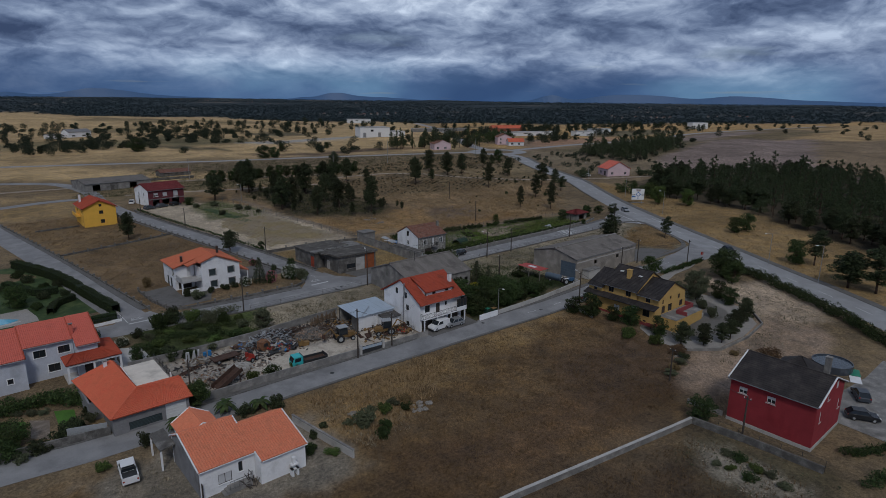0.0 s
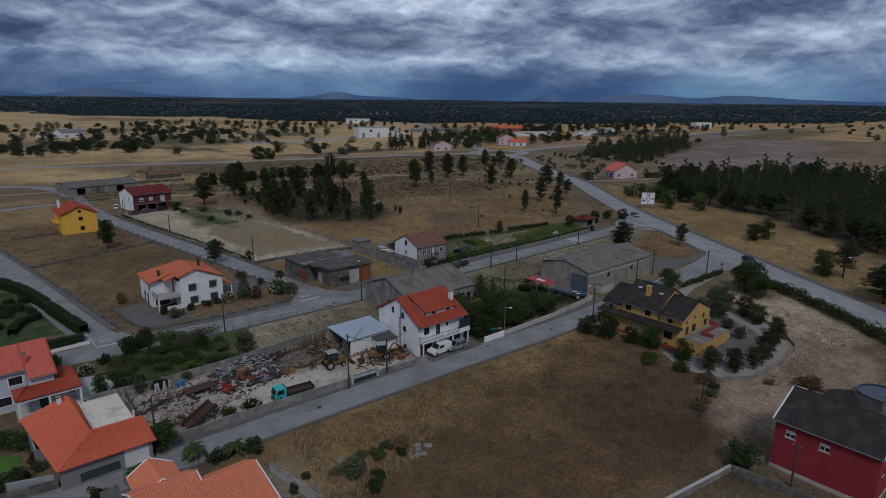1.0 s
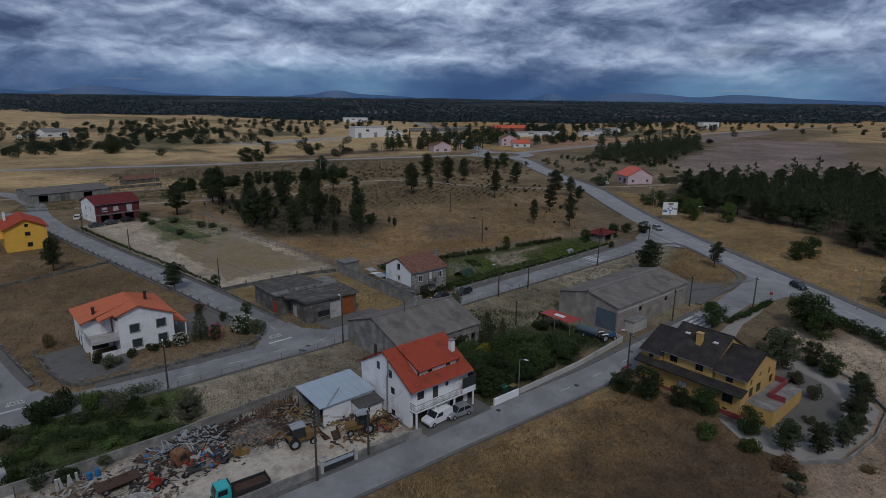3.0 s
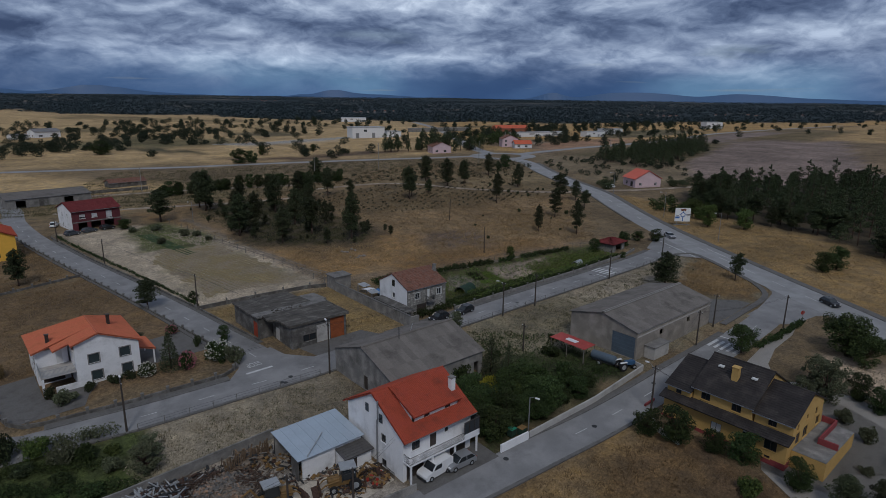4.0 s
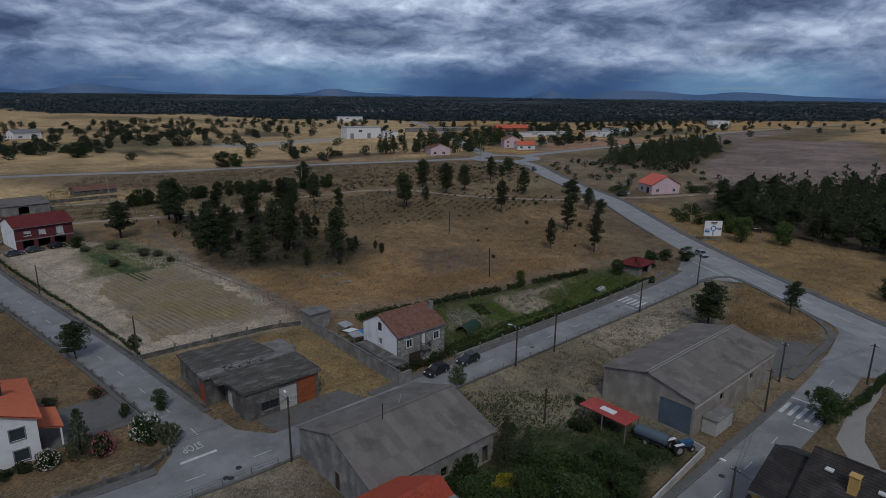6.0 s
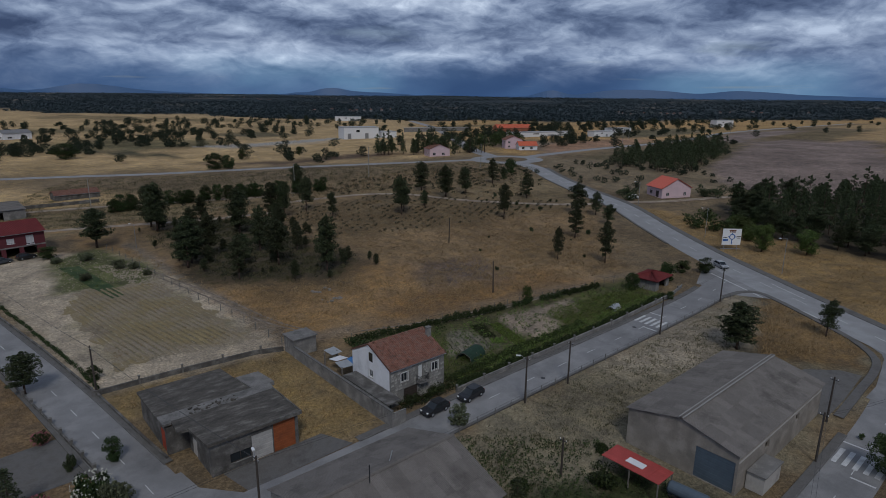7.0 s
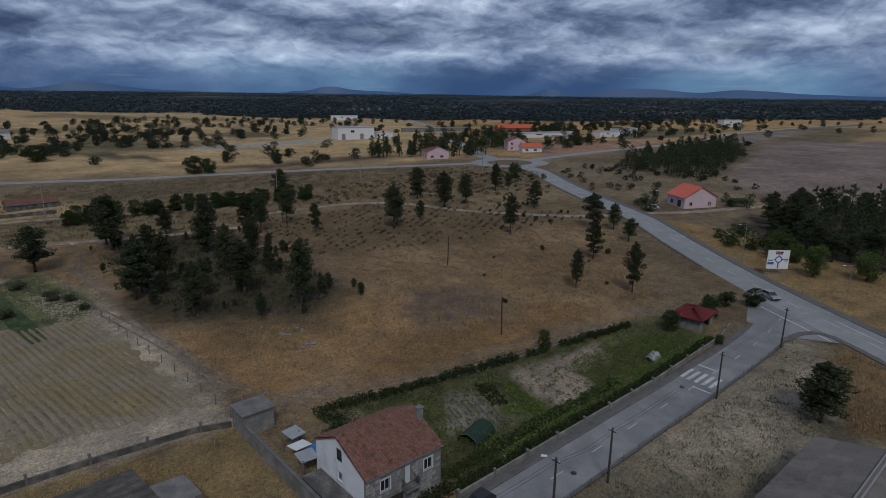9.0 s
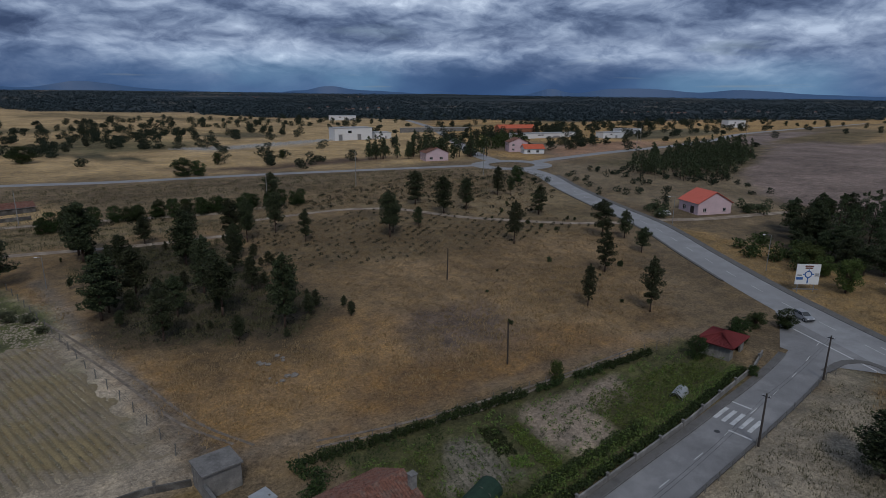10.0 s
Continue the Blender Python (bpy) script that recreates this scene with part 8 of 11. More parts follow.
for x, y, h, r in ((80, 84.5, 4.6, 2.6), (84.6, 84, 4.8, 2.6), (88.5, 81.7, 4.4, 2.4), (84.5, 87.4, 4.2, 2.4), (97.5, 81.4, 3.4, 2.0)):
    plant("dark_round", x, y, h, r, "dense dark green tree in an overgrown yard", "tree", "trees in the overgrown yard")
plant("bush_yellow", 87.3, 89.6, 3.6, 1.8, "yellow-leaved bush in an overgrown yard", "bush")
for x, y, h, r in ((104.8, 92.7, 2.2, 2.2), (102, 85, 1.4, 1.8), (106, 84, 1.1, 1.2), (110, 96.5, 1.2, 1.0), (97, 98, 1.4, 1.4), (85, 95, 2.2, 1.8), (91, 87, 2.4, 1.8)):
    plant("bush", x, y, h, r, "wild green bush in an overgrown yard", "bush")
# garden bushes of the corner house and others
for s, x, y, h, r in (("bush_white", 61.5, 126, 3.6, 2.3), ("bush_olive", 63.0, 123.4, 3.0, 1.9), ("bush_pink", 56.6, 125.9, 3.2, 1.5), ("bush_white", 51.1, 127.5, 2.4, 1.5), ("bush_dark", 47, 128.6, 1.5, 1.3), ("bush_dark", 48.9, 128.6, 1.4, 1.0), ("bush_dark", 43.4, 128.4, 1.6, 1.0), ("bush_olive", 39.8, 126.4, 2.0, 2.0), ("bush_dark", 38.6, 129.2, 2.2, 0.9), ("bush_pink", 58.9, 141.4, 1.8, 1.2), ("bush_olive", 53.4, 142.5, 1.5, 1.2), ("bush_dark", 60.6, 133.4, 2.2, 0.7), ("dry_bush", 33.7, 141, 2.6, 1.2), ("bush_bright", 44.6, 63.6, 1.6, 1.4), ("bush_olive", 46.4, 64.6, 1.2, 1.3), ("bush_olive", 43.2, 65.2, 1.0, 1.2), ("bush", 47.6, 62.6, 1.3, 1.1), ("dry_bush", 49.2, 64.8, 1.1, 1.3), ("bush_olive", 38.8, 64.4, 0.8, 1.0), ("bush", 40.9, 58.9, 1.7, 1.2), ("bush_olive", 40.6, 62.8, 2.6, 2.0), ("bush", 42.6, 60.6, 1.4, 1.1), ("bush_dark", 35.9, 66.0, 0.9, 0.7), ("bush_bright", 10.5, 74.3, 1.3, 1.1), ("bush_dark", 29, 76.2, 1.9, 1.5), ("bush_dark", 33.4, 74.9, 2.2, 1.3), ("bush_dark", 16.2, 77.0, 2.2, 1.2), ("bush", 31.6, 62.0, 1.3, 1.4), ("bush_dark", 33.6, 64.6, 1.2, 0.8), ("bush_bright", 33.6, 59.8, 0.7, 1.2), ("bush", 2.3, 84.6, 2.4, 1.9), ("bush", 0.2, 85.6, 2.6, 2.2), ("bush_dark", 8.2, 85.4, 2.4, 1.7), ("bush_dark", 9.8, 86.2, 2.6, 1.5), ("bush_dark", 5.2, 83.8, 2.0, 1.6), ("bush_olive", 11.9, 87.8, 1.6, 1.1), ("bush_dark", 12.0, 90.0, 1.9, 1.2), ("bush_olive", 4.2, 96.2, 0.8, 0.9), ("bush_olive", 5.8, 95.2, 0.9, 1.0), ("bush_olive", 7.2, 94.6, 0.8, 0.9), ("bush_olive", 3.2, 82.8, 1.2, 1.0), ("bush_olive", 72.5, 26.9, 0.8, 1.0), ("bush", 72.4, 25.4, 1.0, 1.2), ("bush_bright", 71.5, 23.0, 0.9, 1.2), ("bush_olive", 71.9, 21.5, 0.8, 1.0), ("bush_bright", 69.6, 25.2, 0.7, 0.9), ("bush", 69.4, 22.8, 0.9, 1.1), ("bush_olive", 70.8, 19.5, 0.8, 1.1), ("bush_olive", 69.2, 26.8, 0.6, 0.8), ("bush_white", 37.4, 85.0, 2.0, 1.6), ("bush_bright", 34.2, 84.8, 1.9, 1.2), ("bush_bright", 41.2, 84.8, 1.4, 0.9), ("bush_olive", 88, 43.2, 1.0, 1.2), ("dry_bush", 90.6, 44.0, 1.0, 1.3), ("bush_olive", 93.2, 44.4, 1.1, 1.3), ("bush_dark", 95.6, 45.0, 1.2, 1.1), ("bush", 24.6, 84.9, 3.0, 1.9), ("bush_white", 21.6, 112.5, 1.8, 1.3), ("bush_bright", 17.8, 120.6 - 5, 3.4, 1.4), ("bush_dark", 31.5, 117.0, 3.4, 1.9), ("bush_bright", 29.4, 117.4, 2.6, 1.3), ("bush_dark", 26.6, 103.5, 2.0, 1.7), ("dry_bush", 96.8, 46.5, 1.6, 2.0), ("dry_bush", 108, 35.6, 1.8, 2.6), ("dry_bush", 104, 44 - 4, 1.0, 1.0)):
    lab = {"bush_white": "green bush covered in white blossom", "bush_pink": "bush covered in pink blossom", "bush_olive": "grey-green rounded garden bush", "bush_dark": "dark clipped garden bush", "bush": "leafy green bush in a garden", "bush_bright": "bright green leafy bush", "dry_bush": "dry brown leafless bush"}[s]
    plant(s, x, y, h, r, lab, "bush")


def hedge(pts, h, w, surface, label, gap=0.7, size=0.2, per=70, name="hedge"):
    """A clipped or wild row of shrubs along a line."""
    line = smooth_line(pts, gap)
    rng = np.random.RandomState(int(abs(pts[0][0] * 13 + pts[0][1] * 7)) % 9999)
    blobs, stems = [], Shape()
    for x, y in line:
        for k in range(3):
            hh = h * rng.uniform(0.75, 1.1)
            ox, oy = rng.uniform(-w, w) * 0.3, rng.uniform(-w, w) * 0.3
            blobs.append((x + ox, y + oy, gz(x, y) + hh * rng.uniform(0.3, 0.7), w * 0.42, w * 0.42, hh * 0.36))
        stems.tube((x, y, gz(x, y) - 0.1), (x, y, gz(x, y) + h * 0.6), 0.03, 0.02, 4)
    v, f = leaf_cloud(rng, blobs, per, size, 1.0)
    ob = tagged(new(name), label, "hedge")
    part("foliage", raw_mesh("foliage", v, f, MT[surface]), surface, ob)
    tagged(part("stem", stems, "bark", ob), "thin woody stems", kind="stuff")
    return ob


def clipped_hedge(pts, h, w, surface, label, density=90, size=0.13):
    """A hedge cut square: a dense core and a skin of small leaves on its top and sides."""
    line = smooth_line(pts, 1.0)
    rng = np.random.RandomState(int(abs(pts[0][0] * 17 + pts[0][1] * 5)) % 9999)
    nrm = normals(line)
    length = np.linalg.norm(np.diff(line, axis=0), axis=1).sum()
    n = int(length * (w + 2 * h) * density)
    t = rng.uniform(0, len(line) - 1, n)
    k = t.astype(int)
    mid = line[k] + (line[k + 1] - line[k]) * (t - k)[:, None]
    u = rng.uniform(-h - w / 2, h + w / 2, n)
    off = np.clip(u, -w / 2, w / 2)
    up = h - np.clip(np.abs(u) - w / 2, 0, h)
    bulge = 1 + 0.08 * wobble(mid[:, 0], mid[:, 1], 2.3, 7)
    p = mid + nrm[k] * (off * bulge)[:, None]
    blobs = np.stack([p[:, 0], p[:, 1], ground_z(mid[:, 0], mid[:, 1]) + up * bulge, np.full(n, 0.1), np.full(n, 0.1), np.full(n, 0.08)], 1)
    v, f = leaf_cloud(rng, blobs, 1, size, 1.0)
    ob = tagged(new("hedge"), label, "hedge")
    part("foliage", raw_mesh("foliage", v, f, MT[surface]), surface, ob)
    part("core", strip(line, w / 2 - 0.12, 0.12 - w / 2, h - 0.12, across=2, skirt=h - 0.1), "hedge_core", ob)
    return ob


hedge([(157, 67), (150.5, 57), (144.5, 46), (137.5, 33), (131, 25), (122, 8)], 2.5, 2.7, "hedge_leaf", "long dark green hedge beside the main road", 0.9, 0.26, 110)
hedge([(135, 71.3), (144, 70.6), (153, 70.4)], 1.5, 1.2, "hedge_leaf", "dark green hedge at the street corner")
clipped_hedge([(12.5, 176), (17.9, 161.8), (20.8, 149.9), (21.6, 144.6), (23.4, 134.5), (24.5, 128.8)], 2.0, 1.7, "hedge_leaf", "tall clipped green hedge round a lawn")
clipped_hedge([(24.0, 126.6), (14, 127.2), (2, 128.0)], 1.3, 1.3, "hedge_leaf", "clipped green hedge behind a low white wall")
clipped_hedge([(19.6, 142.6), (16.2, 141), (14.2, 136.6)], 1.4, 1.3, "hedge_leaf", "low clipped garden hedge")
clipped_hedge([(17.6, 149.2), (14, 150.4), (11.5, 155), (9, 160)], 1.6, 1.5, "hedge_leaf", "low clipped garden hedge")
hedge([(67.2, 152), (66.0, 163), (62.4, 186), (57, 220), (55.5, 233)], 0.9, 0.7, "hedge_leaf", "low green hedge along the field wall", 1.1, 0.17, 40)
hedge([(84, 17), (90, 13.5), (96, 12.5), (104, 9)], 1.2, 1.6, "hedge_leaf", "leafy green hedge beside the red house")
hedge([(79, 13), (90, 9), (100, 5)], 1.4, 2.0, "hedge_leaf", "leafy green hedge at the plot's edge")
hedge([(32, 118.2), (38, 116), (43, 114.5)], 1.8, 2.2, "olive_leaf", "unkempt grey-green hedge beside the street")
hedge([(-2, 97.6), (2.7, 97.4), (6.0, 97.6), (9.3, 96.6), (11.8, 93.6)], 2.4, 2.6, "broadleaf", "leafy vine pergola in the kitchen garden", 0.6, 0.24, 120, "vine_pergola")
hedge([(24, 108), (30, 110), (36, 106), (42, 102.5)], 1.1, 2.6, "hedge_leaf", "wild green growth in an old garden", 0.9, 0.18, 90, "overgrowth")
hedge([(26, 113), (33, 113.5), (40, 109)], 0.9, 2.4, "broadleaf", "wild green growth in an old garden", 0.9, 0.18, 90, "overgrowth")
for k, (s_, x, y, h, r) in enumerate((("bush", 28.9, 115.4, 3.4, 2.0), ("bush_dark", 31.8, 117, 3.6, 1.7), ("bush_bright", 34.8, 115.6, 2.6, 1.8), ("bush_olive", 37.3, 112, 2.8, 1.9), ("bush", 39.4, 111, 2.4, 1.6), ("bush_bright", 26.8, 108.2, 1.4, 1.6), ("bush", 24.6, 103, 2.2, 1.6), ("bush_dark", 26.8, 101.6, 2.4, 1.8), ("bush", 29.3, 100.4, 1.8, 1.6), ("bush_olive", 33.5, 100.6, 1.6, 1.5), ("bush_bright", 31.5, 106.5, 1.0, 1.7), ("bush_bright", 35.2, 104.2, 1.1, 1.6), ("bush", 38.6, 103.2, 1.6, 1.5), ("bush_dark", 33.2, 112.6, 1.5, 1.5), ("bush_bright", 29.6, 111.8, 1.1, 1.5), ("bush_olive", 41.4, 106.6, 1.8, 1.5), ("bush", 36.4, 108.2, 1.3, 1.7), ("bush_olive", 26.0, 111.8, 1.5, 1.2), ("bush_dark", 24.6, 114.6, 1.9, 1.1), ("bush_bright", 42.5, 110.4, 1.2, 1.2))):
    plant(s_, x, y, h, r, {"bush": "leafy green bush in an old garden", "bush_dark": "dark green bush in an old garden", "bush_bright": "bright green weedy bush in an old garden", "bush_olive": "grey-green bush in an old garden"}[s_], "bush", "bushes in the old garden")
for k, (x, y, h, r) in enumerate(((12.5, 141.4, 1.9, 1.3), (14.6, 147, 2.0, 1.4), (18.4, 146.6, 1.8, 1.2), (12.2, 166, 2.2, 1.8), (13.4, 160.8, 2.0, 1.6), (9.6, 151.4, 2.1, 1.5), (15.8, 154.4, 1.7, 1.3), (18.2, 153.6, 1.9, 1.3), (7.4, 157.4, 2.0, 1.5), (10.8, 147.6, 1.5, 1.1))):
    plant("bush_dark" if k % 3 else "bush", x, y, h, r, "dark clipped shrub round the pool lawn", "bush", "clipped shrubs round the pool lawn")
plant("olive", 44.5, 104, 4.0, 2.2, "grey-green tree with upright branches")
plant("olive", 45.8, 107, 3.2, 1.7, "grey-green tree with upright branches")
# vines along the fence and the rows of the vegetable garden
for ax, ay, bx, by, h_ in ((104, 142, 111, 140.6, 1.8), (112, 140.4, 120.5, 138.9, 1.5), (121.4, 138.7, 127, 137.8, 1.8), (128.4, 137.5, 135, 136.3, 1.6), (137.4, 135.9, 142, 135.1, 1.4), (144.6, 134.6, 149, 133.8, 1.7), (150.2, 133.6, 160, 132, 1.5)):
    hedge([(ax, ay), (0.5 * (ax + bx), 0.5 * (ay + by)), (bx, by)], h_, 1.0, "hedge_leaf", "clump of vines along a wire fence", 0.6, 0.2, 80, "vine_row")
hedge([(107, 119.2), (125, 119.4), (145, 119.2), (166, 120)], 1.1, 1.3, "hedge_leaf", "leafy green row above the street wall", 0.7, 0.2, 80, "vine_row")
hedge([(108, 121.5), (125, 121.8), (140, 121.6)], 1.2, 1.8, "broadleaf", "leafy green row above the street wall", 0.7, 0.2, 80, "vine_row")
hedge([(97.5, 119.4), (105.8, 119.6)], 1.8, 1.6, "hedge_leaf", "leafy climber before the stone house", 0.6, 0.22, 60, "climber")
hedge([(99, 134), (104, 138), (103, 142)], 1.7, 2.0, "hedge_leaf", "dark bushes behind the stone house", 0.8, 0.25, 50, "overgrowth")


def crop_rows(name, poly, along, gap, h, w, surface, label, per=7, size=0.18, seed=1, keep=1.0):
    """Rows of small plants inside a polygon; too many to count."""
    rng = np.random.RandomState(seed)
    pl = np.array(poly)
    a = radians(along)
    d, n = np.array((math.cos(a), math.sin(a))), np.array((-math.sin(a), math.cos(a)))
    s0, s1 = (pl @ n).min(), (pl @ n).max()
    t0, t1 = (pl @ d).min(), (pl @ d).max()
    pts = np.array([d * t + n * s for s in np.arange(s0, s1, gap) for t in np.arange(t0, t1, w * 0.9)])
    pts += rng.uniform(-0.15, 0.15, pts.shape)
    pts = pts[(polygon_sd(pts[:, 0], pts[:, 1], poly) > 0) & (rng.rand(len(pts)) < keep)]
    z = ground_z(pts[:, 0], pts[:, 1])
    blobs = np.concatenate([pts, (z + h * 0.45)[:, None], np.tile((w * 0.5, w * 0.5, h * 0.5), (len(pts), 1))], 1)
    v, f = leaf_cloud(rng, blobs, per, size, 1.0)
    tagged(part(name, raw_mesh(name, v, f, MT[surface]), surface), label, "crops", kind="stuff")


crop_rows("vegetable_rows", [(141, 130.2), (151, 128.8), (160, 127.6), (164, 121), (151.7, 121.4), (143.3, 121.3), (138.2, 122.2), (138.8, 126.8)], 8, 0.75, 0.8, 0.9, "bright_leaf", "bright green rows of vegetables in the garden", 30, 0.17, 1, 0.95)
crop_rows("vegetable_rows", [(107, 120), (114, 120), (121.6, 125), (117.6, 125), (113.8, 128.4), (118.8, 134.8), (107, 137)], 60, 0.9, 1.0, 0.9, "crop_leaf", "leafy green vegetables beside the stone house", 30, 0.17, 2, 0.85)
crop_rows("onion_bed", [(114, 128.2), (119, 134.7), (123.1, 133.5), (121.8, 125.4), (117.8, 125)], 72, 0.8, 0.3, 0.35, "olive_leaf", "grey-green rows of onions on pale soil", 10, 0.13, 3, 0.85)
crop_rows("potato_bed", [(124.4, 134.9), (126.6, 133.8), (124.7, 128.1), (122.2, 128.8)], 72, 0.4, 0.4, 0.5, "hedge_leaf", "dense dark green bed of vegetables", 34, 0.14, 4)
crop_rows("lettuce_bed", [(127.3, 132.7), (129.4, 132.3), (126.7, 122.2), (124.3, 122.6)], 72, 0.4, 0.4, 0.5, "bright_leaf", "strip of bright green vegetables", 30, 0.14, 16)
crop_rows("lettuce_bed", [(122.8, 128.2), (124.8, 127.3), (124.2, 125.2), (121.9, 126.2)], 72, 0.4, 0.4, 0.5, "bright_leaf", "small bright green bed of vegetables", 30, 0.14, 17)
crop_rows("garden_border", [(114, 119.2), (166, 119.4), (166, 121.4), (140, 121.6), (114, 122.6)], 0, 0.8, 1.5, 1.0, "crop_leaf", "tall leafy plants above the street wall", 40, 0.19, 14, 0.9)
crop_rows("garden_border", [(104, 138), (121, 135), (121, 138), (104, 141)], 0, 1.0, 1.1, 1.0, "broadleaf", "leafy green plants behind the stone house", 28, 0.19, 15, 0.7)
crop_rows("melon_bed", [(131.5, 134.5), (150, 131.6), (148.3, 127.7), (139.5, 127.3), (137.2, 122.8), (130.2, 122), (128.8, 128)], 8, 1.7, 0.45, 0.6, "olive_leaf", "sparse grey-green seedlings on bare soil", 14, 0.15, 5, 0.4)
crop_rows("garden_weeds", [(152, 128.6), (168, 126), (170, 131), (156, 132)], 0, 1.1, 0.6, 0.9, "olive_leaf", "weedy green growth near the hut", 16, 0.17, 18, 0.6)
crop_rows("field_greens", [(72, 202), (84, 198), (90, 208), (84, 232), (74, 228)], 37, 1.3, 0.4, 0.9, "crop_leaf", "green weeds and crops on pale soil", 16, 0.16, 6, 0.28)
crop_rows("garden_rows", [(1, 96), (12, 96), (12, 98), (1, 98.5)], 0, 0.8, 0.5, 0.5, "broadleaf", "garden vegetables beside the house", 8, 0.18, 7)
crop_rows("yard_weeds", [(80, 81.5), (110, 81.5), (112, 97), (98, 110), (92, 108), (93, 95), (80, 94)], 20, 1.0, 0.7, 0.9, "broadleaf", "wild green undergrowth in the yard", 34, 0.17, 8, 0.8)
crop_rows("garden_weeds", [(24, 101.5), (44, 101), (46, 113), (30, 117), (24, 117)], 30, 1.0, 0.6, 0.9, "broadleaf", "wild green growth in the old garden", 18, 0.15, 9, 0.5)
crop_rows("garden_greens", [(108, 120), (167, 120), (166, 130), (150, 133), (126, 136.5), (108, 139.5)], 8, 1.4, 0.8, 1.0, "crop_leaf", "mixed leafy greens between the garden beds", 34, 0.18, 19, 0.42)
crop_rows("bean_rows", [(150, 122), (166, 121.5), (167, 126), (153, 129)], 8, 1.5, 1.5, 1.0, "crop_leaf", "tall bean rows near the red-roofed hut", 46, 0.18, 20, 0.8)
q_ = random.Random(9)
for k in range(30):
    x, y = q_.uniform(80, 104), q_.uniform(81.6, 95)
    if x > 96 and y > 88:
        continue
    h = q_.uniform(1.3, 3.4)
    plant(("bush_dark", "bush", "bush_bright", "bush")[k % 4], x, y, h, h * q_.uniform(0.5, 0.75), ("dark bush in an overgrown yard", "wild green bush in an overgrown yard", "bright green bush in an overgrown yard", "wild green bush in an overgrown yard")[k % 4], "bush", "bushes in the overgrown yard")
crop_rows("scrub_clumps", [(98, 190), (118, 174), (133, 182), (136, 246), (110, 256), (98, 240)], 30, 2.0, 0.8, 1.0, "far_leaf", "low dark scrub under the pines", 34, 0.18, 21, 0.24)
crop_rows("scrub_clumps", [(138, 205), (196, 192), (230, 190), (226, 205), (190, 252), (140, 252)], 30, 2.6, 0.7, 1.0, "far_leaf", "low dark scrub on the far side of the field", 36, 0.2, 22, 0.22)
crop_rows("scrub_clumps", [(100, 286), (170, 282), (250, 300), (288, 268), (262, 232), (228, 208), (196, 256), (150, 268)], 20, 4.0, 1.1, 1.8, "far_leaf", "dark scrub between the tracks and the main road", 50, 0.32, 23, 0.22)
crop_rows("plot_weeds", [(62, 16), (76, 14), (77, 30), (66, 32)], 30, 1.6, 0.5, 0.9, "olive_leaf", "grey-green weeds on stony ground", 7, 0.2, 10, 0.4)


# ---- grass ----
def tufts(name, poly, density, h, surface, label, seed, spread=0.22, blades=4, edge=0.3, soft=0.25):
    """Standing grass: thin blades in tufts, thinned out in patches."""
    rng = np.random.RandomState(seed)
    pl = np.array(poly, float)
    (x0, y0), (x1, y1) = pl.min(0), pl.max(0)
    n = int((x1 - x0) * (y1 - y0) * density)
    p = np.stack([rng.uniform(x0, x1, n), rng.uniform(y0, y1, n)], 1)
    patchy = wobble(p[:, 0], p[:, 1], 7, seed) + 0.6 * wobble(p[:, 0], p[:, 1], 2.5, seed + 1)
    sd = polygon_sd(p[:, 0], p[:, 1], poly)
    ragged = sd + 1.5 * soft * wobble(p[:, 0], p[:, 1], 6, seed + 2) > 4 * soft * rng.rand(n)
    p = p[(sd > edge) & ragged & (patchy + rng.uniform(-0.9, 1.1, n) > -0.1)]
    m = len(p)
    z = ground_z(p[:, 0], p[:, 1])
    k = np.repeat(np.arange(m), blades)
    a = rng.uniform(0, 6.28, m * blades)
    tall = h * (0.5 + 0.9 * rng.rand(m))[k]
    root = np.stack([p[k, 0] + rng.normal(0, spread, len(k)), p[k, 1] + rng.normal(0, spread, len(k)), z[k] - 0.03], 1)
    side = np.stack([np.cos(a), np.sin(a), np.zeros(len(k))], 1) * 0.05
    tip = root + np.stack([np.cos(a + 1.6) * 0.45 * tall, np.sin(a + 1.6) * 0.45 * tall, tall * 0.8], 1) * (0.8 + 0.4 * rng.rand(len(k)))[:, None]
    v = np.stack([root - side, root + side, tip], 1).reshape(-1, 3)
    me = raw_mesh(name, v, np.arange(len(v)).reshape(-1, 3), MT[surface])
    tagged(part(name, me, surface), label, "grass", kind="stuff")


tufts("dry_grass", [(36, 40), (80, 38), (98, 47), (100, 58), (96, 71), (68, 74.6), (37, 75.5), (36.5, 58)], 9, 0.26, "straw_dark", "dark brown dry grass of the empty lot", 31)
tufts("dry_grass", [(36, 57), (50, 63), (75, 69), (95, 70.5), (68, 74.8), (37, 75.8)], 8, 0.42, "straw", "golden dry grass beside the street", 32, soft=1.6)
tufts("dry_grass", [(95, 150), (128, 150), (140, 172), (110, 176), (97, 186), (91, 235), (86, 235), (94, 180)], 8, 0.42, "straw", "orange-gold dry grass of the large field", 33, soft=1.6)
tufts("dry_grass", [(100, 147), (166, 136), (178, 131), (200, 148), (232, 185), (222, 197), (180, 250), (136, 250), (134, 180), (128, 152)], 4.5, 0.34, "straw_brown", "brown dry grass of the large field", 34, soft=1.6)
tufts("dry_grass", [(110, 147), (166, 138), (190, 150), (190, 178), (150, 172), (130, 160)], 4, 0.5, "straw", "golden dry grass of the large field", 35, soft=1.6)
tufts("pale_weeds", [(41, 101.6), (73, 98.6), (73.4, 109.8), (46, 112)], 5, 0.28, "straw_pale", "pale dry weeds on the strip beside the street", 36)
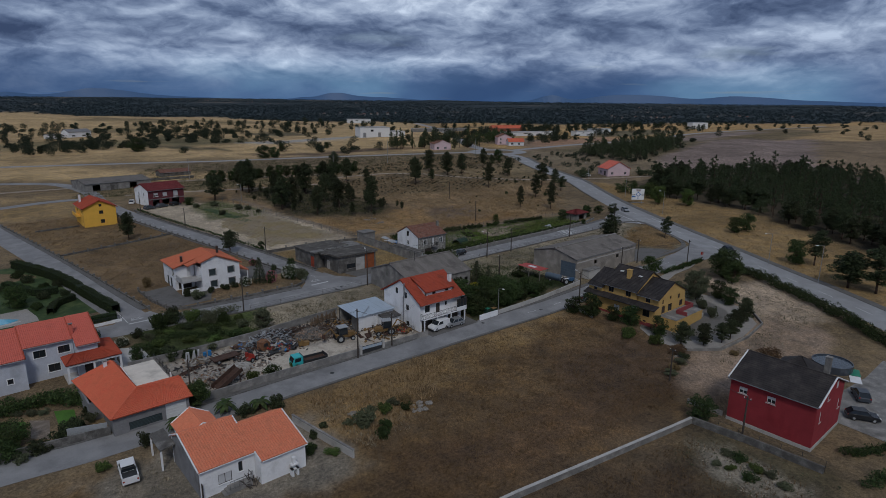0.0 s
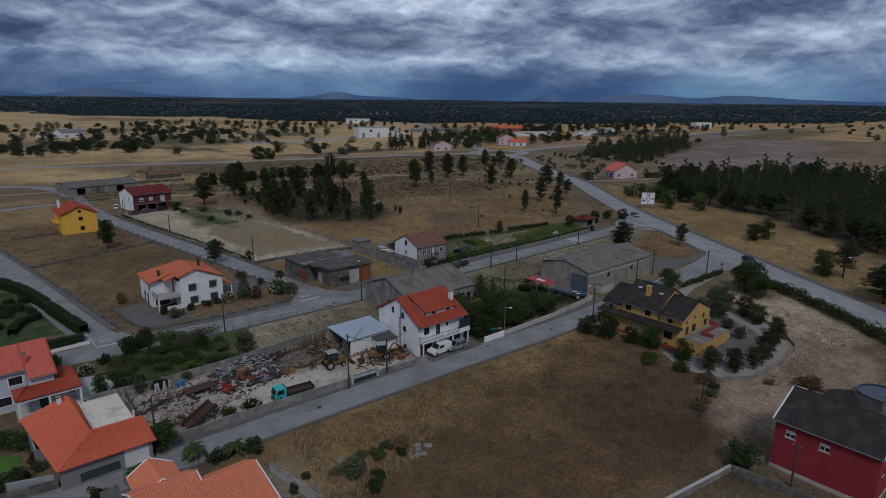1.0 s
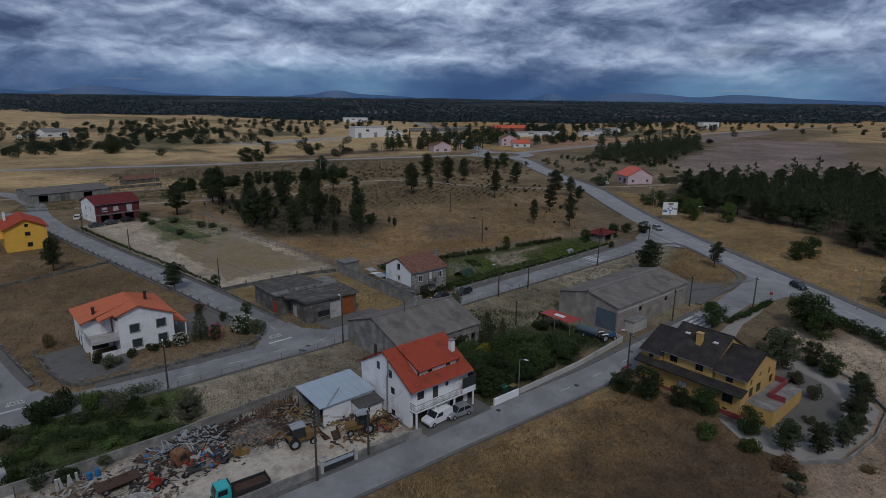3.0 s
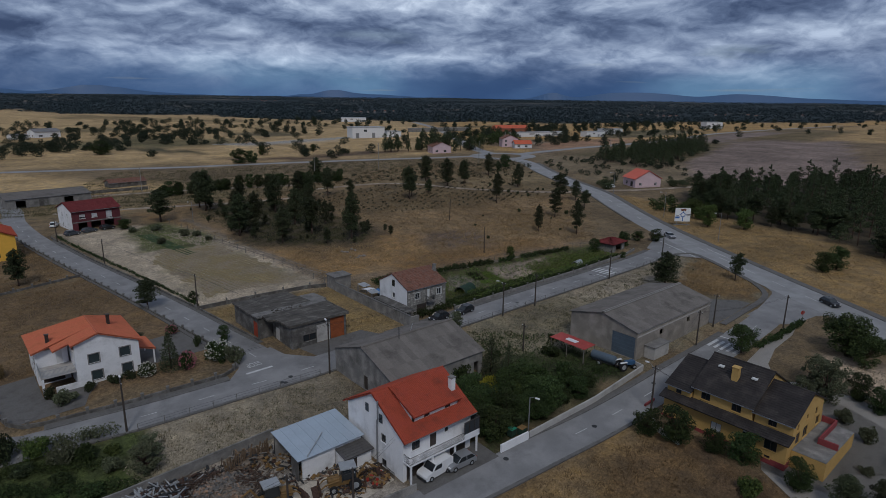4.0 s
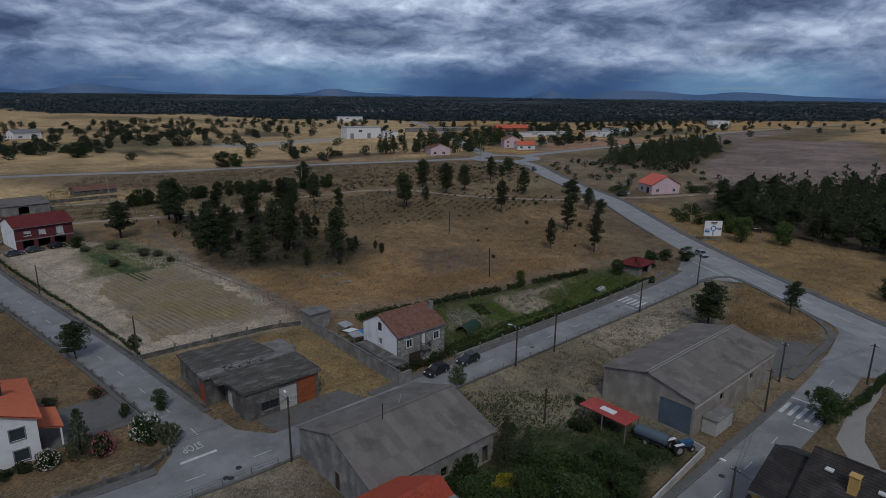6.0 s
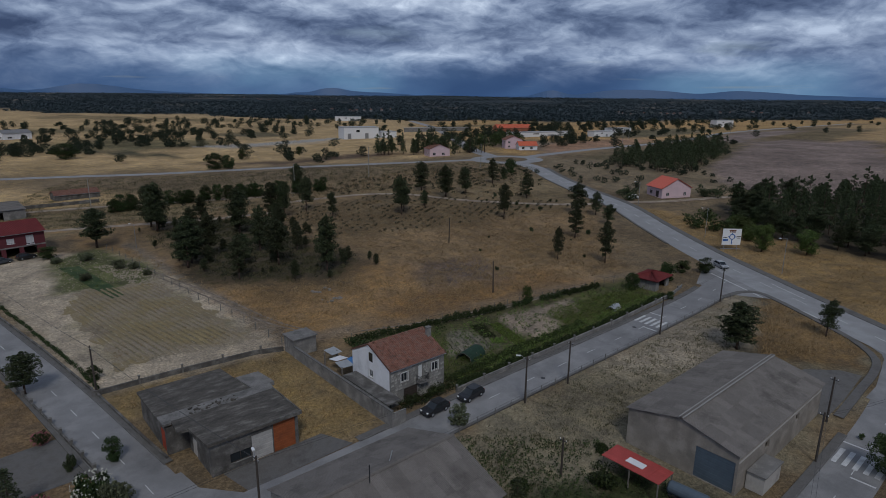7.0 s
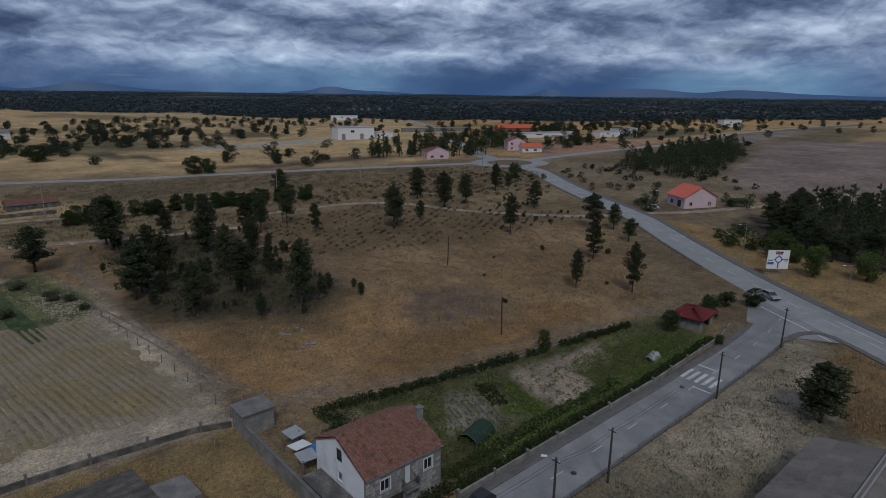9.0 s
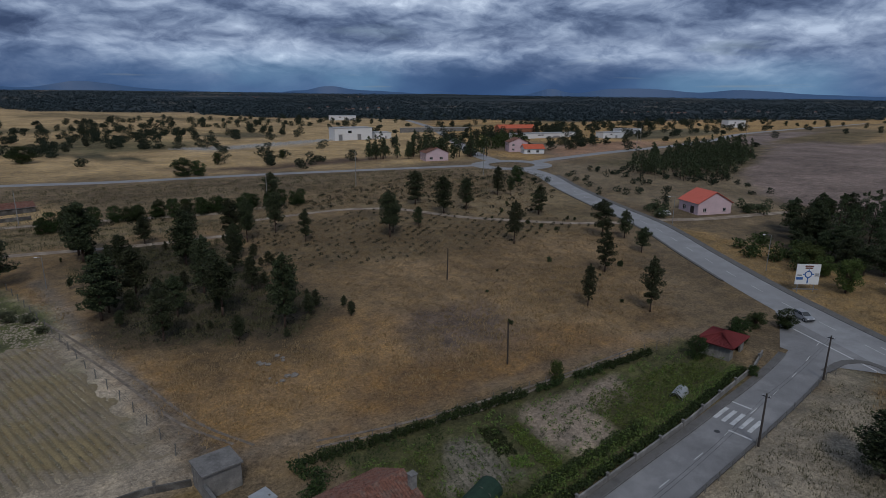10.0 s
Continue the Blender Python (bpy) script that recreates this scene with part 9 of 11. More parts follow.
tufts("pale_weeds", [(104, 98), (112, 97), (141, 97), (172, 100), (176, 109.6), (106, 109.6)], 3.5, 0.28, "straw_pale", "pale dry weeds on the lot beside the warehouse", 37)
tufts("pale_weeds", [(93, 96), (112, 97), (104, 109.4), (93, 109.4)], 5, 0.4, "weeds", "grey-green weeds beside the barn", 38)
tufts("dry_grass", [(29, 139), (37, 139), (50, 146), (60.5, 150), (54, 186), (24.5, 179)], 6, 0.34, "straw_brown", "brown dry grass of the walled field", 39)
tufts("dry_grass", [(24, 182), (55, 190), (46, 234), (16, 234)], 4, 0.4, "straw_brown", "golden dry grass of the walled field", 40)
tufts("dry_grass", [(84, 122), (93, 120), (93, 145), (68, 148.6), (68, 142), (84, 140)], 5, 0.35, "straw", "golden mown grass beside the blockwork shed", 41)
tufts("dry_grass", [(152, 94), (166, 85), (171, 86), (184, 107), (176, 106), (160, 101)], 5, 0.5, "straw", "golden dry grass on the corner plot", 42)
tufts("dry_grass", [(176, 34), (198, 44), (220, 74), (233, 98), (234, 126), (246, 168), (238, 168), (198, 108), (182, 82), (160, 46)], 4, 0.36, "straw", "golden dry verge beside the main road", 43)
tufts("pale_weeds", [(97, 38), (112, 36), (138, 34), (146, 50), (140, 60), (130, 54), (126, 45), (112, 41), (100, 42)], 2.0, 0.3, "straw_pale", "sparse pale weeds on sandy ground", 44)
tufts("pale_weeds", [(36.4, 57), (46, 58), (50, 70), (37, 75)], 4, 0.4, "straw_pale", "pale dry weeds beside the garden wall", 45)
tufts("dry_grass", [(37, 58), (52, 62), (64, 70), (60, 75), (37.5, 75.4)], 5, 0.75, "straw", "tall golden dry grass near the street", 66, 0.3, 6)
tufts("dry_grass", [(8, 56), (17, 58), (17, 70), (9, 74)], 4, 0.3, "straw_pale", "thin dry grass beside the white house", 46)
tufts("dry_grass", [(36, 18), (74, 16), (75, 32), (46, 37)], 4, 0.4, "straw_dark", "dark dry grass behind the wall", 47)
tufts("scrub", [(96, 186), (118, 172), (132, 180), (135, 246), (110, 256), (97, 240)], 6, 0.5, "weeds", "low grey scrub under the pines", 48, 0.35, 6, soft=1.6)
tufts("dry_grass", [(120, 262), (170, 284), (250, 300), (262, 250), (228, 205), (190, 258)], 1.6, 0.6, "straw_brown", "rough brown grass towards the road", 49)


tufts("dark_weeds", [(104, 98), (141, 97), (172, 100), (176, 109.6), (106, 109.6)], 2.6, 0.34, "weeds", "dark grey-green weeds dotted over the lot", 60, 0.3, 6)
tufts("dark_weeds", [(41, 101.6), (73, 98.6), (73.4, 109.8), (46, 112)], 4, 0.28, "weeds", "dark grey-green weeds dotted over the strip", 61, 0.3, 6)
tufts("dark_weeds", [(97, 38), (112, 36), (138, 34), (146, 50), (140, 60), (126, 45), (112, 41), (100, 42)], 1.5, 0.3, "weeds", "dark weeds dotted over sandy ground", 62, 0.3, 6)
tufts("field_weeds", [(71, 158), (91, 156), (89, 196), (74, 200), (70, 188)], 8, 0.2, "straw_brown", "thin brown stubble on the ploughed plot", 63, 0.25, 4)
tufts("scrub", [(60, 296), (150, 274), (262, 240), (292, 262), (300, 290), (250, 322), (100, 372)], 0.7, 0.8, "weeds", "low scrub beside the far road", 64, 0.6, 6)
tufts("scrub", [(40, 270), (92, 264), (120, 256), (145, 252), (160, 262), (100, 292), (50, 298)], 1.5, 0.7, "weeds", "low scrub along the dirt tracks", 65, 0.5, 6)


# ---- woods ----
def woods(name, spots, h, r, surface, label, per=90, size=0.6, seed=3, cone=0.0):
    """Trees past counting: trunks and clumped crowns, joined. cone: how far the crowns taper to a point."""
    rng = np.random.RandomState(seed)
    blobs, trunks = [], Shape()
    tiers = 12 if cone else 6
    for x, y in spots:
        z, hh, rr = gz(x, y), h * rng.choice((0.6, 0.78, 0.9, 1.0, 1.12, 1.34)) * rng.uniform(0.9, 1.1), r * rng.uniform(0.7, 1.2)
        lean = rng.uniform(-0.04, 0.04, 2) * hh
        for k in range(tiers):
            t = 0.28 + 0.68 * k / (tiers - 1)
            if cone:
                reach = rr * (0.16 + (1 - t) ** 0.75 * cone) * rng.uniform(0.7, 1.15)
                a = k * 2.4 + rng.uniform(-0.6, 0.6)
                q = 0.3 * rr * (0.45 + 0.9 * (1 - t)) + 0.12
                blobs.append((x + lean[0] * t + 0.62 * reach * math.cos(a), y + lean[1] * t + 0.62 * reach * math.sin(a), z + hh * t, q * 1.25, q * 1.25, q * 0.75))
            else:
                t = 0.18 + 0.68 * k / (tiers - 1)
                g = rr * math.sqrt(max(0.12, 1 - ((t - 0.48) / 0.55) ** 2))
                blobs.append((x + rng.uniform(-0.4, 0.4) * g, y + rng.uniform(-0.4, 0.4) * g, z + hh * t, g * 0.78, g * 0.78, hh * 0.16))
        if cone:
            blobs.append((x + lean[0], y + lean[1], z + hh * 0.98, 0.22, 0.22, hh * 0.06))
        trunks.tube((x, y, z - 0.3), (x + 0.8 * lean[0], y + 0.8 * lean[1], z + hh * 0.85), 0.02 * hh, 0.006 * hh, 4)
    v, f = leaf_cloud(rng, blobs, per // tiers, size, 0.8)
    tagged(part(name, raw_mesh(name, v, f, MT[surface]), surface), label, "woods", kind="stuff")
    tagged(part(name + "_trunks", trunks, "bark"), "trunks of " + label, "woods", kind="stuff")


FOREST = [(236, 130), (234, 96), (219, 70), (203, 44), (196, 28), (206, 4), (240, -10), (300, 10), (338, 68), (345, 105), (318, 136), (285, 146), (262, 150), (240, 138)]
rng_ = random.Random(21)
inner, rim = [], []
gx_ = [(x + rng_.uniform(-3.4, 3.4), y + rng_.uniform(-3.4, 3.4)) for x in np.arange(176, 348, 5.9) for y in np.arange(-10, 154, 5.9)]
for (x, y), sd_ in zip(gx_, polygon_sd(np.array([p[0] for p in gx_]), np.array([p[1] for p in gx_]), FOREST)):
    if sd_ > 9:
        inner.append((x, y))
    elif sd_ > 0 and (y > 90 - (x - 216) * 0.1 or x < 225):
        rim.append((x, y))
    elif sd_ > 0:
        inner.append((x, y))
for x, y in rim[:130]:
    h = rng_.uniform(5.5, 10.5)
    plant("pine", x, y, h, h * rng_.uniform(0.32, 0.44), "dark pine at the edge of a dense wood", "tree", "pines at the wood's edge")
woods("pine_wood", inner, 10.8, 3.3, "pine", "dense dark pine wood beyond the main road", 1080, 0.34, 4, 1.0)
YOUNG = [(318, 240), (311, 219), (317, 205), (337, 200), (400, 217), (466, 238), (505, 268), (440, 270), (368, 260)]
low = [(rng_.uniform(308, 505), rng_.uniform(198, 272)) for _ in range(700)]
low = [p for p, s_ in zip(low, polygon_sd(np.array([p[0] for p in low]), np.array([p[1] for p in low]), YOUNG)) if s_ > 0 and (p[0] > 330 or s_ > 6)]
woods("young_wood", low[:190], 8.0, 2.9, "pine", "dark young pine wood beside the far road", 360, 0.5, 5, 1.1)
woods("young_scrub", low[190:330], 2.4, 2.0, "far_leaf", "dark scrub at the foot of the young wood", 90, 0.5, 15)
far = []
for cx, cy, sx, sy, n in ((60, 520, 60, 16, 34), (120, 540, 40, 20, 26), (180, 600, 80, 40, 60), (40, 700, 160, 60, 60), (240, 640, 90, 50, 50), (300, 740, 150, 40, 46), (0, 560, 80, 30, 30), (120, 780, 220, 40, 60), (60, 860, 300, 30, 60), (330, 860, 160, 30, 40), (430, 520, 70, 30, 16), (385, 400, 26, 24, 18), (450, 440, 60, 10, 26), (520, 440, 40, 10, 20), (430, 340, 40, 14, 16), (560, 360, 90, 16, 24), (640, 400, 200, 40, 30), (230, 390, 60, 40, 14), (470, 690, 60, 60, 16), (900, 300, 200, 90, 40), (620, 520, 120, 60, 30), (700, 470, 120, 20, 40), (900, 500, 160, 20, 50)):
    far += [(rng_.gauss(cx, sx), rng_.gauss(cy, sy)) for _ in range(n)]
woods("field_trees", far, 6.0, 4.0, "far_leaf", "scattered dark trees across the far fields", 480, 0.66, 6)
row = [(rng_.uniform(268, 330) + rng_.uniform(-4, 4), 0) for _ in range(44)]
row = [(x, 372 - (x - 268) * 0.55 + rng_.uniform(-9, 9)) for x, _ in row]
woods("hall_pines", row, 11.0, 3.2, "pine", "dark pines before the industrial hall", 480, 0.55, 7, 0.9)
woods("garden_pines", [(300 + rng_.uniform(-9, 12), 345 + rng_.uniform(-8, 10)) for _ in range(14)], 9, 3.4, "pine", "dark trees round the tan house", 300, 0.8, 8)
woods("leafy_trees", [(376 + rng_.uniform(-14, 20), 372 + rng_.uniform(-12, 16)) for _ in range(18)], 9, 4.2, "broadleaf", "leafy trees beside the far road", 260, 0.9, 9)
woods("lane_scrub", [(rng_.uniform(268, 345), rng_.uniform(175, 262)) for _ in range(60)], 2.6, 1.8, "far_leaf", "dark scrub between the pink house and the road", 120, 0.5, 10)
woods("house_bushes", [(260 + rng_.uniform(-8, 4), 182 + rng_.uniform(-3, 8)) for _ in range(9)] + [(282 + rng_.uniform(-3, 12), 168 + rng_.uniform(-6, 4)) for _ in range(9)], 3.2, 2.2, "pine", "dark bushes round the pink house", 260, 0.4, 11)
woods("sign_bushes", [(236 + rng_.uniform(-9, 14), 140 + rng_.uniform(-8, 12)) for _ in range(16)], 3.6, 2.6, "broadleaf", "leafy bushes at the edge of the wood", 320, 0.45, 12)


def wooded_plain():
    """The far plain: thousands of tree clumps, out to the horizon, hazed blue by their colour."""
    rng = np.random.RandomState(14)
    n = 30000
    dist = 900 + 3800 * rng.rand(n) ** 1.6
    ang = radians(49) + rng.uniform(-0.95, 0.95, n)
    x, y = dist * np.cos(ang), dist * np.sin(ang)
    d, aside = 0.656 * x + 0.755 * y, np.abs(0.755 * x - 0.656 * y)
    clear = wobble(d * 1.5, aside * 0.4, 190, 12)
    keep = (clear + rng.uniform(-0.35, 0.35, n) < 0.6) & (d > 945 + 0.4 * aside - 45 * wobble(x, y, 300, 8))
    x, y, dist = x[keep], y[keep], dist[keep]
    z = ground_z(x, y)
    s = rng.uniform(2.5, 6.5, len(x)) * (1 + dist / 3500)
    blobs = np.stack([x, y, z + s * 0.3, s, s, s * 0.3], 1)
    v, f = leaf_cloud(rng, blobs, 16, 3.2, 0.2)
    tagged(part("wooded_plain", raw_mesh("wooded_plain", v, f, MT["plain_leaf"]), "plain_leaf"), "dark hazy wooded plain stretching to the horizon", "woods", kind="stuff")
    walls, roofs = Shape(), Shape()
    for _ in range(10):
        dd, a = 1350 + 2300 * rng.rand(), radians(49) + rng.uniform(-0.6, 0.6)
        for _ in range(rng.randint(3, 11)):
            cx, cy = dd * math.cos(a) + rng.normal(0, 60), dd * math.sin(a) + rng.normal(0, 60)
            w, h = rng.uniform(2.2, 4.2), rng.uniform(2, 3.6)
            m = pose(cx, cy, gz(cx, cy) + 1.5, 0, 0, rng.uniform(0, 90))
            walls.box(-w, -w * 0.6, -2, w, w * 0.6, h, m)
            roofs.add([m @ Vector(q) for q in ((-w, -w * 0.7, h), (w, -w * 0.7, h), (w, w * 0.7, h), (-w, w * 0.7, h), (-w, 0, h + 1.6), (w, 0, h + 1.6))], [(0, 1, 5, 4), (2, 3, 4, 5), (0, 4, 3), (1, 2, 5)])
    tagged(part("far_villages", walls, "concrete"), "tiny pale houses scattered over the far plain", "houses", kind="stuff")
    tagged(part("far_village_roofs", roofs, "terracotta_old"), "dull red roofs of tiny houses far away", "houses", kind="stuff")


wooded_plain()


def far_hills():
    """Hills along the horizon; haze is put into their blue, faintly glowing colour."""
    def ridge(name, a0, a1, peaks, dist, seed):
        rng = np.random.RandomState(seed)
        n = 90
        t = np.linspace(0, 1, n)
        hgt = sum(p[1] * np.exp(-(((t - p[0]) / p[2]) ** 2)) for p in peaks) * (1 + 0.06 * wobble(t * 100, t * 0, 13, seed))
        hgt *= np.clip(np.minimum(t, 1 - t) * 8, 0, 1)
        ang = np.radians(a0 + (a1 - a0) * t)
        s = Shape()
        x, y = dist * np.cos(ang), dist * np.sin(ang)
        vs = [(a, b, 10) for a, b in zip(x, y)] + [(a * 1.01, b * 1.01, 33 + 0.62 * h) for a, b, h in zip(x, y, hgt)] + [(a * 1.03, b * 1.03, 10) for a, b in zip(x, y)]
        s.add(vs, [(k + 1, k, n + k, n + k + 1) for k in range(n - 1)] + [(n + k + 1, n + k, 2 * n + k, 2 * n + k + 1) for k in range(n - 1)])
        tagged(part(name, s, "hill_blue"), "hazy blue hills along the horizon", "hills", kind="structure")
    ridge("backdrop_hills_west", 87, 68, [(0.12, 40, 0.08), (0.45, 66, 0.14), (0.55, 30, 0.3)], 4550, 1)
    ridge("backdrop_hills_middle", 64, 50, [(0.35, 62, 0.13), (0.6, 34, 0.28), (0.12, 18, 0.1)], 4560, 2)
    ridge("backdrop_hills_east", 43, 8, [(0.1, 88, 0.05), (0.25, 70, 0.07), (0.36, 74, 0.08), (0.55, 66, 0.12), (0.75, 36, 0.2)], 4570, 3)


far_hills()


# ---- walls and fences ----
def low_wall(pts, h, surface, label, thick=0.25, post=0.0, post_gap=4.0, coping=None, name="boundary_wall", post_w=0.34):
    """A wall that follows the land, with optional piers."""
    ob = tagged(new(name), label, "wall")
    line = []
    for (ax, ay), (bx, by) in zip(pts, pts[1:]):
        n = max(1, int(math.hypot(bx - ax, by - ay) / 2.5))
        line += [(ax + (bx - ax) * k / n, ay + (by - ay) * k / n) for k in range(n)]
    line = np.array(line + [pts[-1]], float)
    nrm = normals(line)

    def band(half, z0, z1):
        s = Shape()
        vs = []
        for (x, y), (nx, ny) in zip(line, nrm):
            g = gz(x, y)
            vs += [(x - nx * half, y - ny * half, g + z0), (x + nx * half, y + ny * half, g + z0), (x + nx * half, y + ny * half, g + z1), (x - nx * half, y - ny * half, g + z1)]
        fs = []
        for k in range(len(line) - 1):
            a, b = 4 * k, 4 * k + 4
            fs += [(a + i, a + (i + 1) % 4, b + (i + 1) % 4, b + i) for i in range(4)]
        e = 4 * (len(line) - 1)
        fs += [(3, 2, 1, 0), (e, e + 1, e + 2, e + 3)]
        return s.add(vs, fs)

    part("wall", band(thick / 2, -0.4, h), surface, ob)
    if coping:
        part("coping", band(thick / 2 + 0.05, h + 0.002, h + 0.09), coping, ob)
    if post:
        me = Shape().box(-post_w / 2, -post_w / 2, -0.3, post_w / 2, post_w / 2, post).prism([(-post_w / 2 - 0.05, -post_w / 2 - 0.05), (post_w / 2 + 0.05, -post_w / 2 - 0.05), (post_w / 2 + 0.05, post_w / 2 + 0.05), (-post_w / 2 - 0.05, post_w / 2 + 0.05)], post, post + 0.08).mesh("pier", MT["post_concrete"])
        d = np.concatenate([[0], np.cumsum(np.linalg.norm(np.diff(line, axis=0), axis=1))])
        for q in np.arange(0, d[-1] + 0.1, post_gap):
            x, y = np.interp(q, d, line[:, 0]), np.interp(q, d, line[:, 1])
            p = new("pier", me)
            p.parent = ob
            p.matrix_basis = pose(x, y, gz(x, y))
    return ob


def wire_fence(pts, label, h=1.3, gap=3.0, surface="post_concrete", r=0.05, wires=3):
    ob = tagged(new("wire_fence"), label, "fence")
    me = Shape().tube((0, 0, -0.3), (0, 0, h), r, r, 6).mesh("post", MT[surface])
    line = smooth_line(pts, 1.0) if len(pts) > 2 else np.array([(pts[0][0] + (pts[1][0] - pts[0][0]) * t, pts[0][1] + (pts[1][1] - pts[0][1]) * t) for t in np.linspace(0, 1, 40)])
    d = np.concatenate([[0], np.cumsum(np.linalg.norm(np.diff(line, axis=0), axis=1))])
    rng = random.Random(int(d[-1]))
    at = []
    for q in np.arange(0, d[-1] + 0.1, gap):
        x, y = float(np.interp(q, d, line[:, 0])), float(np.interp(q, d, line[:, 1]))
        p = new("post", me)
        p.parent = ob
        p.matrix_basis = pose(x, y, gz(x, y), rng.uniform(-4, 4), rng.uniform(-4, 4))
        at.append((x, y, gz(x, y)))
    for k in range(wires):
        # each strand is one unbroken thread
        z = h * (0.35 + 0.6 * k / max(1, wires - 1))
        s = Shape()
        s.v = [(p[0] + ox, p[1] + oy, p[2] + z + oz) for p in at for ox, oy, oz in ((0.012, 0, -0.008), (-0.012, 0, -0.008), (0, 0.006, 0.014))]
        s.f = [(3 * i + j, 3 * i + (j + 1) % 3, 3 * i + 3 + (j + 1) % 3, 3 * i + 3 + j) for i in range(len(at) - 1) for j in range(3)]
        part("wire", s, "metal_dark", ob)
    return ob


low_wall([(24.6, 83.4), (35, 83.3), (52.3, 82.2)], 1.35, "concrete", "grey concrete scrapyard wall along the street", 0.22)
low_wall([(57.6, 82.0), (66.8, 80.9)], 1.0, "concrete", "grey concrete scrapyard wall along the street", 0.22)
low_wall([(20, 101.6), (28, 100.9), (41, 100.3), (58.8, 100.6)], 1.4, "concrete", "stained concrete wall behind the scrapyard", 0.22)
low_wall([(-40, 87.6), (-20, 85.6), (1, 84.5), (13.2, 82.6)], 1.2, "concrete_dark", "dark stained garden wall along the street", 0.25)
low_wall([(12.9, 82.7), (8.5, 84.2)], 1.9, "galv", "grey sheet fence beside the garage", 0.08, name="sheet_fence")
low_wall([(22, 41.2), (45, 38.7), (62, 36.0), (76.4, 33.8)], 0.85, "concrete", "long low concrete wall across the dry lot", 0.3, coping="concrete_pale")
low_wall([(76.4, 33.8), (77.3, 26), (77.6, 17.5)], 1.0, "concrete_dark", "grey retaining wall beside the red house", 0.3)
low_wall([(81.8, 31.9), (81.4, 37)], 0.7, "concrete", "short concrete wall behind the red house", 0.25)
low_wall([(33.3, 70.0), (35.2, 57.2)], 1.15, "concrete_pale", "pale rendered garden wall beside the white house", 0.22, coping="concrete")
low_wall([(79.2, 79.6), (84, 79.3)], 1.1, "render_white", "low white wall beside the house drive", 0.25)
low_wall([(84.2, 79.3), (98, 78.9), (111.8, 79.6), (112, 81.6)], 1.0, "concrete_pale", "pale concrete wall along the overgrown yard", 0.22)
low_wall([(31.3, 139), (31.8, 131), (33.1, 125.4), (34.6, 123.3), (37, 122.4), (48, 120.9), (60, 119.9), (62.6, 121.2), (63.4, 124.6)], 0.55, "concrete_dark", "low concrete garden wall with piers", 0.25, 1.0, 3.4)
low_wall([(30.2, 127), (26.6, 150), (22.6, 179.5), (19, 205), (14.6, 234)], 0.45, "concrete_dark", "low field wall with square piers", 0.22, 0.85, 3.6)
low_wall([(63.2, 128), (61.6, 139), (57.6, 165), (53, 192), (48.2, 222), (45.6, 240)], 0.45, "concrete_dark", "low field wall with square piers", 0.22, 0.85, 3.6)
low_wall([(22.7, 180.5), (40, 184.6), (53.2, 188.5)], 0.5, "concrete_dark", "low dividing wall across the dry field", 0.22, 0.85, 3.6)
low_wall([(22, 216), (34, 217)], 0.5, "concrete_dark", "low dividing wall beside the yellow house", 0.22)
low_wall([(69.6, 128.5), (68.9, 133), (66.9, 149.5), (63.4, 172), (58, 202), (54, 232)], 0.5, "concrete_dark", "dark low wall along the ploughed plot", 0.25)
low_wall([(66.3, 150.2), (77.5, 149.7), (89.4, 148.4), (93.5, 146.8)], 0.8, "concrete_dark", "dark wall with posts along the ploughed plot", 0.2, 1.3, 6.0, post_w=0.25)
low_wall([(106.2, 118.3), (125, 118.3), (146, 118.2), (168, 119), (175, 120.4)], 0.75, "concrete", "low concrete wall along the vegetable garden", 0.22, 1.1, 5.5, post_w=0.25)
low_wall([(0, 125.0), (24.4, 124.3)], 0.55, "render_white", "low white wall under an iron railing", 0.2)
low_wall([(98.8, 46.2), (104, 42.3), (113, 41.4), (121.5, 42.2), (128, 47.6), (130.2, 55)], 0.5, "concrete", "low curved concrete wall round the drive", 0.25)
low_wall([(100.6, 71.6), (98.6, 69.5), (98, 66)], 0.8, "concrete_pale", "pale garden wall beside the yellow house", 0.25)
low_wall([(60, 309), (100, 306)], 1.2, "concrete_dark", "long dark wall beside a field track", 0.25)
b_ = tagged(new("iron_fence"), "dark iron railing on a low white wall", "fence")
for k in range(62):
    t = k / 61
    x, y = 24.4 * t, 125.0 - 0.7 * t
    part("bar", Shape().box(x - 0.02, y - 0.02, gz(x, y) + 0.5, x + 0.02, y + 0.02, gz(x, y) + 1.35), "metal_dark", b_)
part("rail", Shape().tube((0, 125, gz(0, 125) + 1.3), (24.4, 124.3, gz(24.4, 124.3) + 1.3), 0.04, n=5), "metal_dark", b_)
wire_fence([(46, 113.1), (60, 111.9), (72, 110.7)], "wire fence on thin posts beside the street", 1.2, 3.2)
wire_fence([(93, 110.3), (130, 110.4), (150, 110.3), (172, 110.6), (179, 109.6)], "wire fence on thin posts beside the street", 1.2, 3.2)
wire_fence([(94.3, 149), (93, 165), (91.2, 180), (89.6, 198), (86, 234)], "old wire fence on stone posts across the fields", 1.5, 4.4, r=0.07)
wire_fence([(104, 142.6), (121, 139.4), (132, 137.5), (141.5, 135.8), (153, 133.8), (166, 131.8)], "vine fence of wooden posts and wire", 1.7, 3.0, "wood_grey", 0.06)
wire_fence([(24.4, 100), (24.2, 92), (24, 84)], "wire mesh fence on thin steel posts", 1.7, 2.0, "metal_dark", 0.04, 8)
wire_fence([(76.9, 33), (77.6, 24), (77.9, 17.5)], "rusty wire fence on a low wall", 1.7, 2.6, "metal_dark", 0.03)
wire_fence([(120, 262), (150, 268), (170, 274)], "old wire fence in scrub", 1.3, 5.0, "wood_grey", 0.06)


